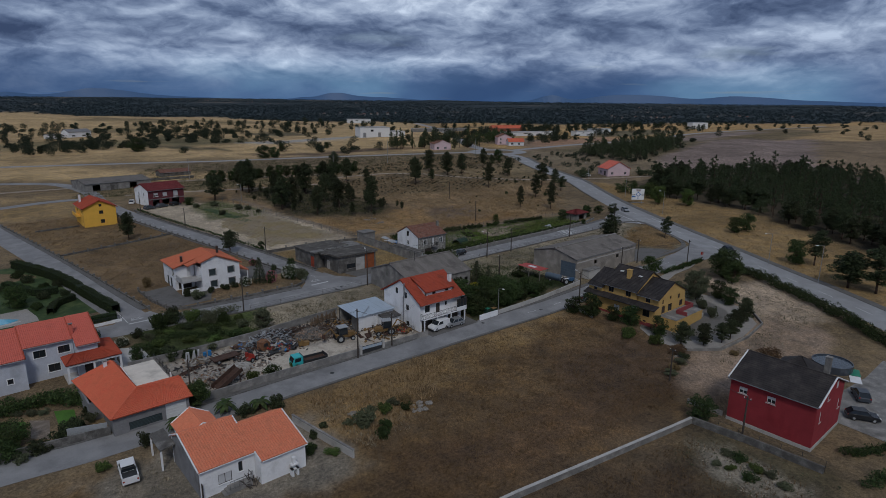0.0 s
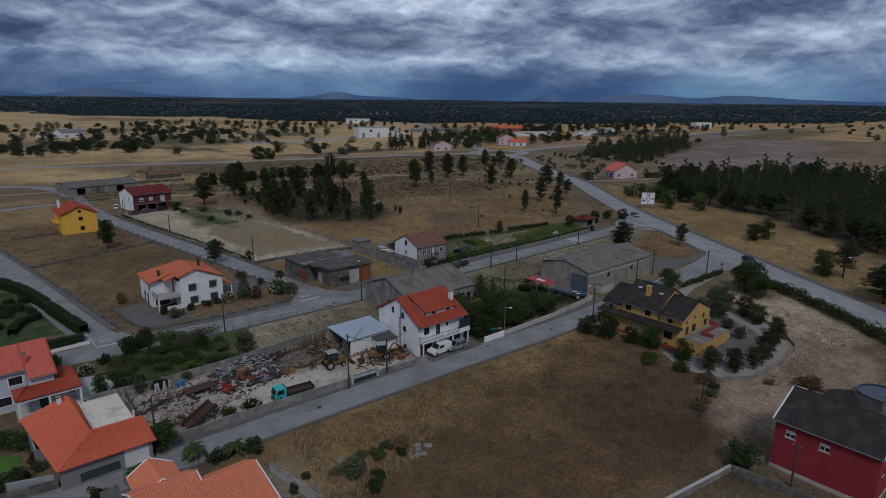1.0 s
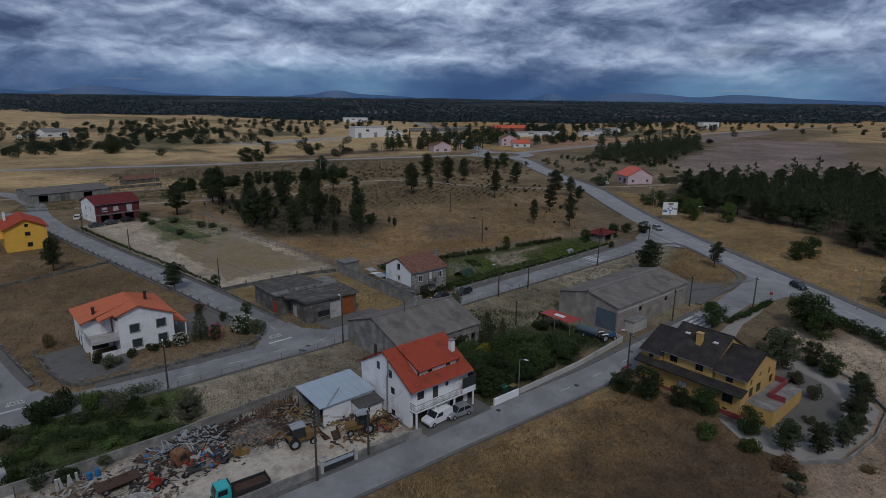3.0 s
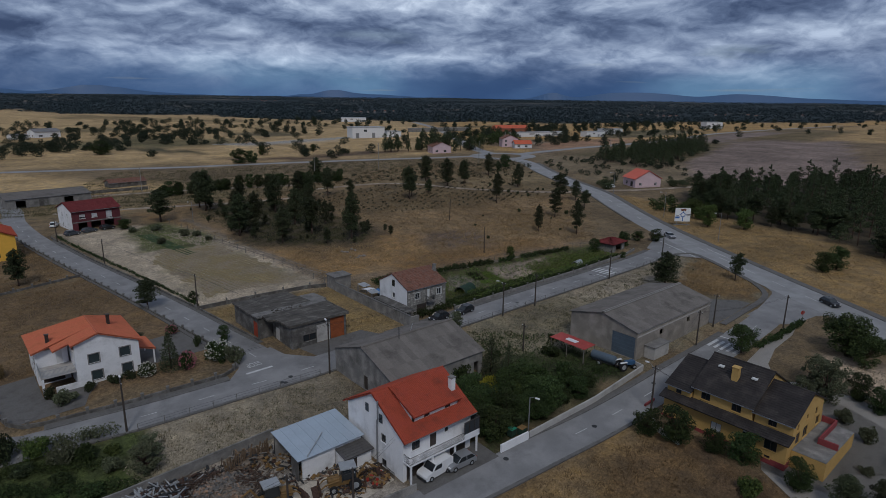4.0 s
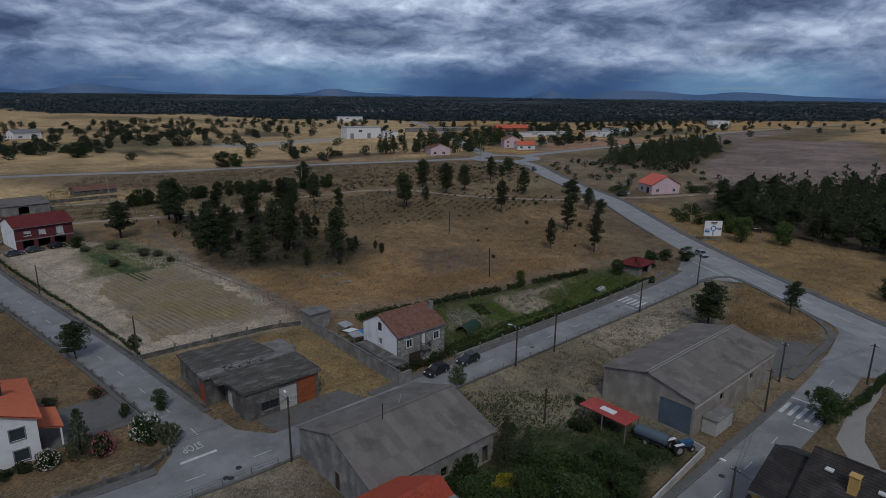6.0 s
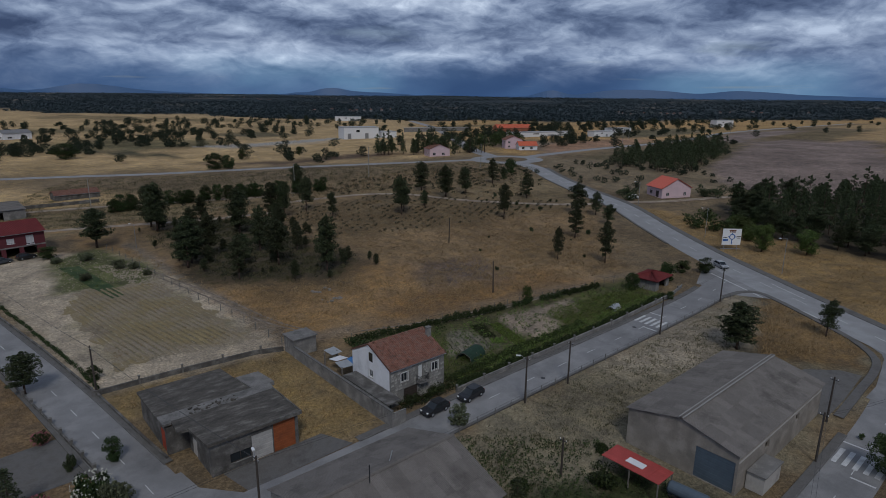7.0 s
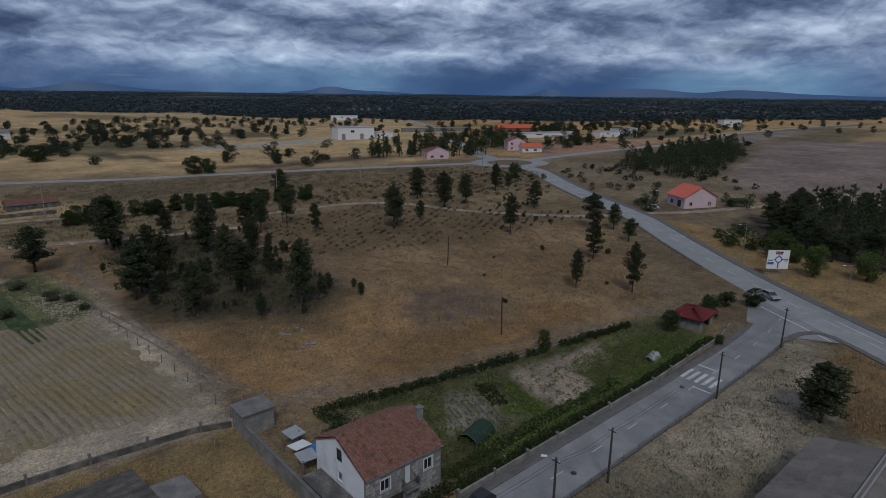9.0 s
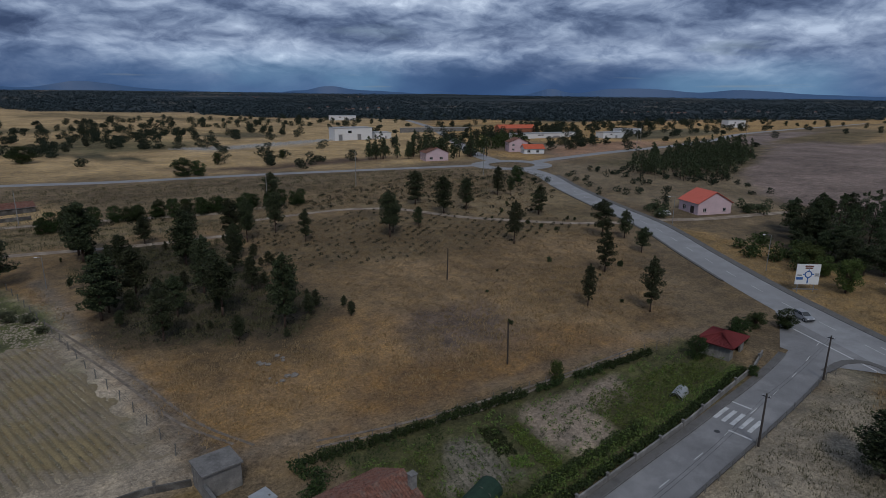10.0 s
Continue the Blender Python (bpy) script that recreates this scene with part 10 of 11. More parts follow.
def yard_gate():
    g = thing("yard_gate", "blue-grey steel gate of the scrapyard", "gate", (52.9, 82.2), -3)
    for x in (-0.25, 4.35):
        part("gate_post", Shape().box(x - 0.2, -0.2, -0.2, x + 0.2, 0.2, 1.9), "concrete_pale", g)
    part("gate_frame", Shape().box(0, -0.04, 0.15, 4.1, 0.04, 0.9).box(0, -0.04, 1.45, 4.1, 0.04, 1.53), "metal_dark", g)
    for k in range(7):
        part("panel", Shape().box(0.1 + 0.57 * k, -0.03, 0.92, 0.6 + 0.57 * k, 0.03, 1.44), "sheet_blue", g)


yard_gate()


# ---- poles and wires ----
def pole(x, y, h, kind="wood", arm=None, lean=(0, 0), label=None, bare=False):
    lab = label or {"wood": "dark wooden utility pole carrying wires", "concrete": "grey concrete utility pole beside the street", "lamp": "dark street lamp post with a curved arm"}[kind]
    ob = thing("street_lamp" if kind == "lamp" or arm else "utility_pole", lab, "pole", (x, y))
    ob.rotation_euler = (radians(lean[0]), radians(lean[1]), 0)
    sf = {"wood": "pole_wood", "concrete": "pole_concrete", "lamp": "metal_grey"}[kind]
    part("shaft", Shape().tube((0, 0, -0.4), (0, 0, h), 0.15 if kind != "lamp" else 0.09, 0.1 if kind != "lamp" else 0.06, 8), sf, ob)
    if kind != "lamp" and not bare:
        part("crossarm", Shape().box(-0.04, -0.5, h - 0.45, 0.04, 0.5, h - 0.36), "metal_dark", ob)
        for q in (-0.42, 0.0, 0.42):
            part("insulator", Shape().tube((0, q, h - 0.36), (0, q, h - 0.2), 0.035, 0.03, 6), "white_metal", ob)
    if arm:
        ax, ay = arm
        a = part("lamp_arm", Shape().tube((0, 0, h - 0.8 if kind != "lamp" else h), (ax * 0.6, ay * 0.6, h + 0.1), 0.035, n=5).tube((ax * 0.6, ay * 0.6, h + 0.1), (ax, ay, h + 0.12), 0.03, n=5), "metal_grey", ob)
        n = math.hypot(ax, ay)
        part("lamp_head", Shape().box(-0.3, -0.12, 0, 0.3, 0.12, 0.12, Matrix.Translation((ax, ay, h + 0.04)) @ Matrix.Rotation(math.atan2(ay, ax), 4, "Z")), "white_metal", a)
    return (x, y, gz(x, y) + h - 0.3)


P1 = pole(51.6, 81.5, 9.1, "wood")
P1b = pole(58.9, 81.6, 6.4, "wood")
PBL = pole(24.2, 83.9, 7.2, "wood")
PA3 = pole(101.9, 72.3, 7.2, "wood", (0.0, 1.3))
PA2 = pole(127.6, 78.7, 6.6, "wood")
PJ = pole(148.2, 72.0, 6.6, "wood")
PW = pole(138.6, 80.9, 6.5, "wood")
PB2 = pole(44.8, 113.9, 7.4, "wood", (0.2, 1.1))
PB3 = pole(73.0, 110.5, 8.5, "wood", (0.2, 1.1))
PB4 = pole(111.5, 110.0, 7.0, "wood", (-0.8, 0.9))
PB5 = pole(120.6, 109.6, 6.8, "wood")
PB6 = pole(147.9, 110.2, 7.1, "wood")
PB7 = pole(172.9, 110.9, 7.1, "wood")
PC1 = pole(66.9, 151.2, 7.2, "wood")
PC2 = pole(59.6, 194.5, 6.6, "wood")
PC3 = pole(54.6, 226, 6.6, "wood")
PF1 = pole(160.2, 180.8, 7.1, "wood", lean=(0, 1), label="bare dark wooden pole in the dry field", bare=True)
PF2 = pole(140.5, 144.5, 7.2, "wood", lean=(2, -4), label="bare dark wooden pole leaning in the dry field", bare=True)
PR1 = pole(78.9, 27.8, 5.8, "wood")
PR2 = pole(85.8, 42.3, 5.8, "wood")
PY = pole(102.4, 96.6, 5.0, "wood")
pole(85.3, 80.4, 5.0, "lamp", (0.3, -1.0), label="slim street lamp beside the overgrown yard")
pole(156.8, 43.6, 9.4, "lamp", (-1.6, 1.0))
pole(163.6, 57.6, 8.6, "lamp", (-1.6, 1.0))
pole(203, 110, 8.6, "lamp", (-1.6, 1.0))
pole(222, 138, 8.6, "lamp", (-1.6, 1.0))
pole(247, 175, 8.6, "lamp", (-1.6, 1.0))
pole(92.5, 229, 6.5, "lamp", (-0.9, 0.6), label="slim street lamp with a warm head beside the field")
pole(271.2, 281, 12.3, "concrete")
pole(210, 293.4, 14.0, "concrete")
pole(654, 322, 14.0, "concrete")
pole(505, 341, 13.0, "concrete")
pole(425, 296, 11.0, "concrete")
pole(166, 282, 11.0, "concrete")
pole(96, 300, 10.0, "concrete")
PX = (36.0, 60.0, 9.0)


def wires(pairs):
    s = Shape()
    for a, b in pairs:
        for off in (-0.3, 0.1):
            pts = []
            for k in range(9):
                t = k / 8
                pts.append((a[0] + (b[0] - a[0]) * t, a[1] + (b[1] - a[1]) * t + off, a[2] + (b[2] - a[2]) * t - 4 * 0.5 * t * (1 - t)))
            for p, q in zip(pts, pts[1:]):
                s.tube(p, q, 0.016, n=3)
    tagged(part("overhead_wire", s, "metal_dark"), "thin black overhead wires between the poles", "wires", kind="stuff")


wires([(PB2, PB3), (PB3, PB4), (PB4, PB5), (PB5, PB6), (PB6, PB7), (P1, P1b), (PBL, P1), (PA3, PA2), (PA2, PJ), (PA2, PW), (PC1, PC2), (PC2, PC3), (PB3, PC1), (PR1, PR2), (P1b, (66.3, 84.5, 4.6)), (PA3, (104, 66, 5.5))])


# ---- vehicles ----
def wheel(parent, x, y, r, w):
    t = part("wheel", Shape().tube((x, y - w / 2, r), (x, y + w / 2, r), r, r, 14), "rubber", parent)
    part("rim", Shape().tube((x, y - w / 2 - 0.012, r), (x, y + w / 2 + 0.012, r), r * 0.58, r * 0.58, 10), "galv", t)


def car(at, turn, paint, label, style="hatch", name="car", z=None):
    """A car pointing along +x from its middle."""
    ob = thing(name, label, "car", at, turn, (gz(*at) + 0.06) if z is None else z)
    if style == "van":
        L_, W, body = 4.3, 1.75, [(-2.15, 0.3), (2.1, 0.3), (2.15, 0.75), (1.95, 1.0), (1.15, 1.15), (0.55, 1.85), (-1.95, 1.9), (-2.15, 1.75)]
        glass, roof = [(1.08, 1.2), (0.55, 1.8), (-0.25, 1.8), (-0.25, 1.15)], None
    elif style == "pickup":
        L_, W, body = 5.1, 1.8, [(-2.55, 0.42), (2.45, 0.42), (2.5, 0.85), (2.2, 1.05), (1.15, 1.12), (-2.5, 1.12), (-2.55, 1.0)]
        glass = None
    else:
        L_, W, body = 4.1, 1.72, [(-2.05, 0.28), (2.0, 0.28), (2.05, 0.62), (1.85, 0.82), (0.95, 0.92), (-1.85, 0.98), (-2.05, 0.8)]
        glass = None
    h = W / 2
    part("body", Shape().side(body, -h, h), paint, ob, smooth=False)
    if style in ("hatch", "pickup"):
        x0, x1, x2, x3, zt, zb = (1.0, 0.25, -1.35, -1.95, 1.46, 0.9) if style == "hatch" else (1.15, 0.5, -0.75, -0.9, 1.75, 1.1)
        k = 0.16
        cab = [(x0, -h + 0.05, zb), (x3, -h + 0.05, zb), (x3, h - 0.05, zb), (x0, h - 0.05, zb), (x1, -h + k + 0.05, zt), (x2, -h + k + 0.05, zt), (x2, h - k - 0.05, zt), (x1, h - k - 0.05, zt)]
        part("cabin_glass", Shape().add(cab, [(0, 1, 5, 4), (2, 3, 7, 6), (1, 2, 6, 5), (3, 0, 4, 7)]), "glass", ob)
        part("roof", Shape().box(x2 - 0.05, -h + k, zt - 0.02, x1 + 0.05, h - k, zt + 0.05), paint, ob)
        s = Shape()
        for sy in (-1, 1):
            yb, yt = sy * (h - 0.045), sy * (h - k - 0.045)
            for xb, xt in ((x0, x1), ((x0 + x3) / 2, (x1 + x2) / 2), (x3, x2)):
                s.tube((xb, yb, zb), (xt, yt, zt), 0.045, n=4)
        part("pillars", s, paint, ob)
    else:
        for sy in (-1, 1):
            part("side_window", Shape().side([(1.0, 1.2), (0.55, 1.75), (-0.3, 1.75), (-0.3, 1.2)], sy * (h + 0.004) - 0.003, sy * (h + 0.004) + 0.003), "glass", ob)
        part("windscreen", Shape().add([(1.17, -h + 0.1, 1.16), (1.17, h - 0.1, 1.16), (0.6, h - 0.15, 1.82), (0.6, -h + 0.15, 1.82)], [(0, 1, 2, 3)]), "glass", ob)
    if style == "pickup":
        part("load_bed", Shape().box(-2.4, -h + 0.12, 1.123, -0.98, h - 0.12, 1.14), "metal_dark", ob)
        part("roll_bar", Shape().tube((-1.05, -h + 0.1, 1.1), (-1.05, -h + 0.2, 1.65), 0.05).tube((-1.05, h - 0.1, 1.1), (-1.05, h - 0.2, 1.65), 0.05).tube((-1.05, -h + 0.2, 1.65), (-1.05, h - 0.2, 1.65), 0.05), "metal_dark", ob)
        part("side_rail", Shape().box(-2.5, -h, 1.123, -0.95, -h + 0.1, 1.25).box(-2.5, h - 0.1, 1.123, -0.95, h, 1.25).box(-2.55, -h, 1.123, -2.45, h, 1.25), paint, ob)
    for sy in (-1, 1):
        xf = max(p[0] for p in body)
        part("headlight", Shape().box(xf - 0.16, sy * h * 0.72 - 0.16, 0.62, xf + 0.01, sy * h * 0.72 + 0.16, 0.76), "white_metal", ob)
        part("tail_light", Shape().box(-L_ / 2 - 0.01, sy * h * 0.84 - 0.1, 0.72, -L_ / 2 + 0.05, sy * h * 0.84 + 0.1, 0.92), "paint_red", ob)
        for x in (-L_ * 0.3, L_ * 0.31):
            wheel(ob, x, sy * (h - 0.08), 0.33 if style != "pickup" else 0.38, 0.22)
    part("bumper", Shape().box(L_ / 2 - 0.1, -h + 0.08, 0.3, L_ / 2 + 0.06, h - 0.08, 0.5), "metal_dark", ob)
    return ob


car((12.6, 71.4), 84, "car_white", "white pickup truck parked beside the street", "pickup", "pickup_truck")
car((70.3, 81.8), 183, "car_white", "small white van parked before the garages", "van", "van")
car((73.6, 81.1), 176, "car_silver", "silver hatchback parked before the garages")
car((100.4, 116.3), 184, "car_black", "black hatchback parked beside the stone house")
car((106.7, 115.9), 186, "car_black", "black hatchback parked beside the stone house")
car((96.4, 18.4), -60, "car_black", "black car parked beside the red house")
car((103.5, 20.5), 30, "car_slate", "dark grey car parked near the pool")
car((196.5, 121.6), 237, "car_silver", "silver car on the main road")
car((169.4, 70.6), 237, "car_black", "black car on the main road")
car((256.2, 182.8), 160, "car_white", "white car at the lane's mouth")
for at, tn, pt in (((57.2, 248), 70, "car_white"), ((59.4, 232.6), 15, "car_slate"), ((64, 233.6), 20, "car_slate"), ((69, 234.8), 15, "car_black")):
    car(at, tn, pt, "car parked beside the maroon-roofed house")


def tipper_truck():
    ob = thing("tipper_truck", "small lorry with a turquoise cab and rusty bed", "truck", (42.6, 85.0), 175)
    part("chassis", Shape().box(-4.2, -0.45, 0.45, 1.2, 0.45, 0.7), "metal_dark", ob)
    cab = part("cab", Shape().side([(0.0, 0.55), (1.75, 0.55), (1.8, 1.2), (1.5, 2.1), (0.1, 2.15), (0.0, 2.0)], -0.9, 0.9), "car_teal", ob)
    part("windscreen", Shape().add([(1.79, -0.78, 1.28), (1.79, 0.78, 1.28), (1.53, 0.72, 2.02), (1.53, -0.72, 2.02)], [(0, 1, 2, 3)]), "glass", cab)
    for sy in (-1, 1):
        part("side_window", Shape().side([(0.4, 1.3), (1.5, 1.3), (1.35, 1.95), (0.4, 1.95)], sy * 0.905 - 0.004, sy * 0.905 + 0.004), "glass", cab)
    part("cab_back", Shape().box(-0.12, -0.9, 0.7, -0.01, 0.9, 2.1), "metal_dark", ob)
    part("bed", Shape().box(-4.3, -1.0, 0.75, -0.2, 1.0, 0.85), "rust", ob)
    for nm, b in (("side_board", (-4.3, -1.0, 0.852, -0.2, -0.95, 1.25)), ("side_board", (-4.3, 0.95, 0.852, -0.2, 1.0, 1.25)), ("tail_board", (-4.36, -1.0, 0.852, -4.3, 1.0, 1.45)), ("head_board", (-0.2, -1.0, 0.852, -0.14, 1.0, 1.6))):
        part(nm, Shape().box(*b), "metal_dark", ob)
    for x in (0.9, -3.2):
        for sy in (-1, 1):
            wheel(ob, x, sy * 0.85, 0.42, 0.26)


tipper_truck()


def backhoe(at, turn):
    ob = thing("backhoe_loader", "worn yellow backhoe loader in the scrapyard", "digger", at, turn)
    part("body", Shape().side([(-1.2, 0.7), (2.2, 0.7), (2.2, 1.5), (0.9, 1.65), (0.9, 1.3), (-1.2, 1.3)], -0.5, 0.5), "digger_yellow", ob)
    cab = part("cab_frame", Shape(), "metal_dark", ob)
    s = Shape()
    for x in (-0.9, 0.7):
        for y in (-0.7, 0.7):
            s.tube((x, y, 1.2), (x * 0.92, y * 0.95, 2.75), 0.06, n=5)
    cab.data = s.mesh("cab_frame", MT["metal_dark"])
    part("cab_glass", Shape().box(-0.85, -0.66, 1.35, 0.62, 0.66, 2.6), "glass", ob)
    part("cab_roof", Shape().box(-1.0, -0.8, 2.72, 0.85, 0.8, 2.85), "galv", ob)
    for sy in (-1, 1):
        wheel(ob, -0.75, sy * 0.85, 0.72, 0.42)
        wheel(ob, 1.7, sy * 0.8, 0.45, 0.3)
    part("loader_arm", Shape().tube((0.9, -0.55, 1.4), (2.6, -0.55, 1.1), 0.09).tube((2.6, -0.55, 1.1), (3.3, -0.5, 0.45), 0.08).tube((0.9, 0.55, 1.4), (2.6, 0.55, 1.1), 0.09).tube((2.6, 0.55, 1.1), (3.3, 0.5, 0.45), 0.08), "digger_yellow", ob)
    part("bucket", Shape().side([(3.1, 0.1), (4.0, 0.05), (3.95, 0.15), (3.3, 0.25), (3.2, 0.9), (3.1, 0.9)], -1.05, 1.05), "rust", ob)
    part("boom", Shape().tube((-1.2, 0, 1.1), (-2.2, 0.1, 2.7), 0.15, 0.12).tube((-2.2, 0.1, 2.7), (-3.6, 0.2, 1.8), 0.12, 0.09), "digger_yellow", ob)
    part("digging_bucket", Shape().side([(-3.9, 1.1), (-3.4, 1.0), (-3.3, 1.8), (-3.7, 1.9)], 0.0, 0.5), "rust", ob)


backhoe((53.3, 89.3), -8)
backhoe((61.2, 86.6), 160)


def tractor_and_tank():
    ob = thing("farm_tractor", "blue farm tractor with white wheels", "tractor", (109.9, 81.9), -20)
    part("bonnet", Shape().side([(0.2, 0.7), (2.0, 0.65), (2.0, 1.25), (0.2, 1.35)], -0.35, 0.35), "tractor_blue", ob)
    part("rear_body", Shape().box(-0.8, -0.4, 0.6, 0.25, 0.4, 1.1), "metal_dark", ob)
    part("seat", Shape().box(-0.7, -0.25, 1.1, -0.25, 0.25, 1.2).box(-0.75, -0.25, 1.2, -0.66, 0.25, 1.6), "rubber", ob)
    for sy in (-1, 1):
        wheel(ob, -0.55, sy * 0.7, 0.7, 0.38)
        wheel(ob, 1.6, sy * 0.6, 0.4, 0.24)
        part("mudguard", Shape().box(-1.2, sy * 0.7 - 0.2, 1.42, 0.1, sy * 0.7 + 0.2, 1.47), "white_metal", ob)
    t = thing("slurry_tank", "long grey-blue tank trailer", "tank trailer", (108.9, 85.0), -84)
    part("tank", Shape().tube((-1.9, 0, 1.25), (1.9, 0, 1.25), 0.72, 0.72, 18).ball((-1.9, 0, 1.25), (0.3, 0.71, 0.71), seg=14, rings=8).ball((1.9, 0, 1.25), (0.3, 0.71, 0.71), seg=14, rings=8), "sheet_slate", t, smooth=False)
    part("drawbar", Shape().tube((1.8, 0, 0.6), (3.2, 0, 0.5), 0.07), "rust", t)
    for sy in (-1, 1):
        wheel(t, -0.3, sy * 0.85, 0.45, 0.28)
    part("frame", Shape().box(-1.9, -0.5, 0.45, 1.9, 0.5, 0.6), "metal_dark", t)


tractor_and_tank()


# ---- the scrapyard ----
def heap(name, at, r, h, n, surface, label, kinds, seed):
    """A heap of odd pieces on a rough mound."""
    rng = random.Random(seed)
    ob = thing(name, label, "heap", at)
    part("mound", Shape().ball((0, 0, 0), (r * 0.95, r * 0.75, h * 0.7), rng, 0.12, 14, 8), "soil" if surface != "rust" else "scrap_mixed", ob)
    for sf, share, (a0, a1), (b0, b1), (c0, c1) in kinds:
        s = Shape()
        for _ in range(int(n * share)):
            t, q = rng.uniform(0, 6.28), math.sqrt(rng.random())
            x, y = r * q * math.cos(t), r * 0.8 * q * math.sin(t)
            z = h * 0.75 * math.sqrt(max(0, 1 - q * q)) + 0.03
            a, b, c = rng.uniform(a0, a1), rng.uniform(b0, b1), rng.uniform(c0, c1)
            s.box(-a / 2, -b / 2, -c / 2, a / 2, b / 2, c / 2, pose(x, y, z, rng.uniform(-35, 35), rng.uniform(-30, 30), rng.uniform(0, 360)))
        tagged(part("scrap", s, sf, ob), kind="stuff")
    return ob


PIPES, CHUNKS, PLATES = ((1.2, 3.2), (0.07, 0.14), (0.07, 0.14)), ((0.2, 0.6), (0.15, 0.4), (0.1, 0.35)), ((0.6, 1.4), (0.4, 1.0), (0.03, 0.08))
heap("scrap_metal_heap", (43.6, 97.6), 3.2, 1.7, 170, "rust", "heap of grey pipes and scrap metal", [("galv", 0.45, *PIPES), ("metal_dark", 0.3, *PIPES), ("rust", 0.25, *CHUNKS)], 1)
heap("rubble_heap", (50.2, 94.8), 3.6, 1.2, 320, "soil", "heap of broken stones and timber", [("scrap_mixed", 0.5, *CHUNKS), ("concrete_dark", 0.3, *CHUNKS), ("wood_grey", 0.2, (0.6, 1.6), (0.08, 0.2), (0.06, 0.12))], 2)
heap("rubble_heap", (34.0, 90.4), 2.4, 0.8, 190, "soil", "heap of pale broken rubble", [("scrap_pale", 0.8, *CHUNKS), ("concrete_pale", 0.2, *CHUNKS)], 3)
heap("scrap_metal_heap", (43.4, 93.6), 2.8, 1.2, 130, "rust", "heap of scrap plates, tyres and pipes", [("metal_dark", 0.35, *PLATES), ("scrap_pale", 0.15, *PLATES), ("rust", 0.25, *CHUNKS), ("tarp_blue", 0.08, *CHUNKS), ("paint_red", 0.12, *CHUNKS)], 4)
heap("plank_heap", (29.6, 97.2), 2.0, 0.8, 60, "soil", "heap of white boards and frames", [("scrap_pale", 0.7, (0.6, 1.8), (0.1, 0.3), (0.04, 0.08)), ("wood", 0.3, (0.8, 2.0), (0.1, 0.2), (0.05, 0.1))], 5)
heap("rubble_heap", (29.0, 90.0), 2.6, 0.6, 150, "soil", "heap of broken bricks and rubble", [("scrap_mixed", 0.6, *CHUNKS), ("scrap_pale", 0.4, *CHUNKS)], 6)
heap("timber_heap", (54.6, 98.2), 2.4, 1.1, 80, "soil", "heap of old timber beside the shed", [("wood", 0.5, (1.0, 2.6), (0.08, 0.25), (0.05, 0.12)), ("metal_dark", 0.3, *CHUNKS), ("wood_grey", 0.2, *PIPES)], 7)
heap("engine_heap", (64.2, 85.2), 1.7, 0.9, 60, "rust", "heap of rusty machine parts", [("digger_yellow", 0.4, *CHUNKS), ("rust", 0.4, *CHUNKS), ("paint_red", 0.2, *CHUNKS)], 8)
heap("wood_pile", (38.0, 98.6), 1.6, 0.8, 60, "soil", "pile of barrels' staves and blue drums' lids", [("wood", 0.5, *CHUNKS), ("tarp_blue", 0.3, *CHUNKS), ("rust", 0.2, *PLATES)], 9)


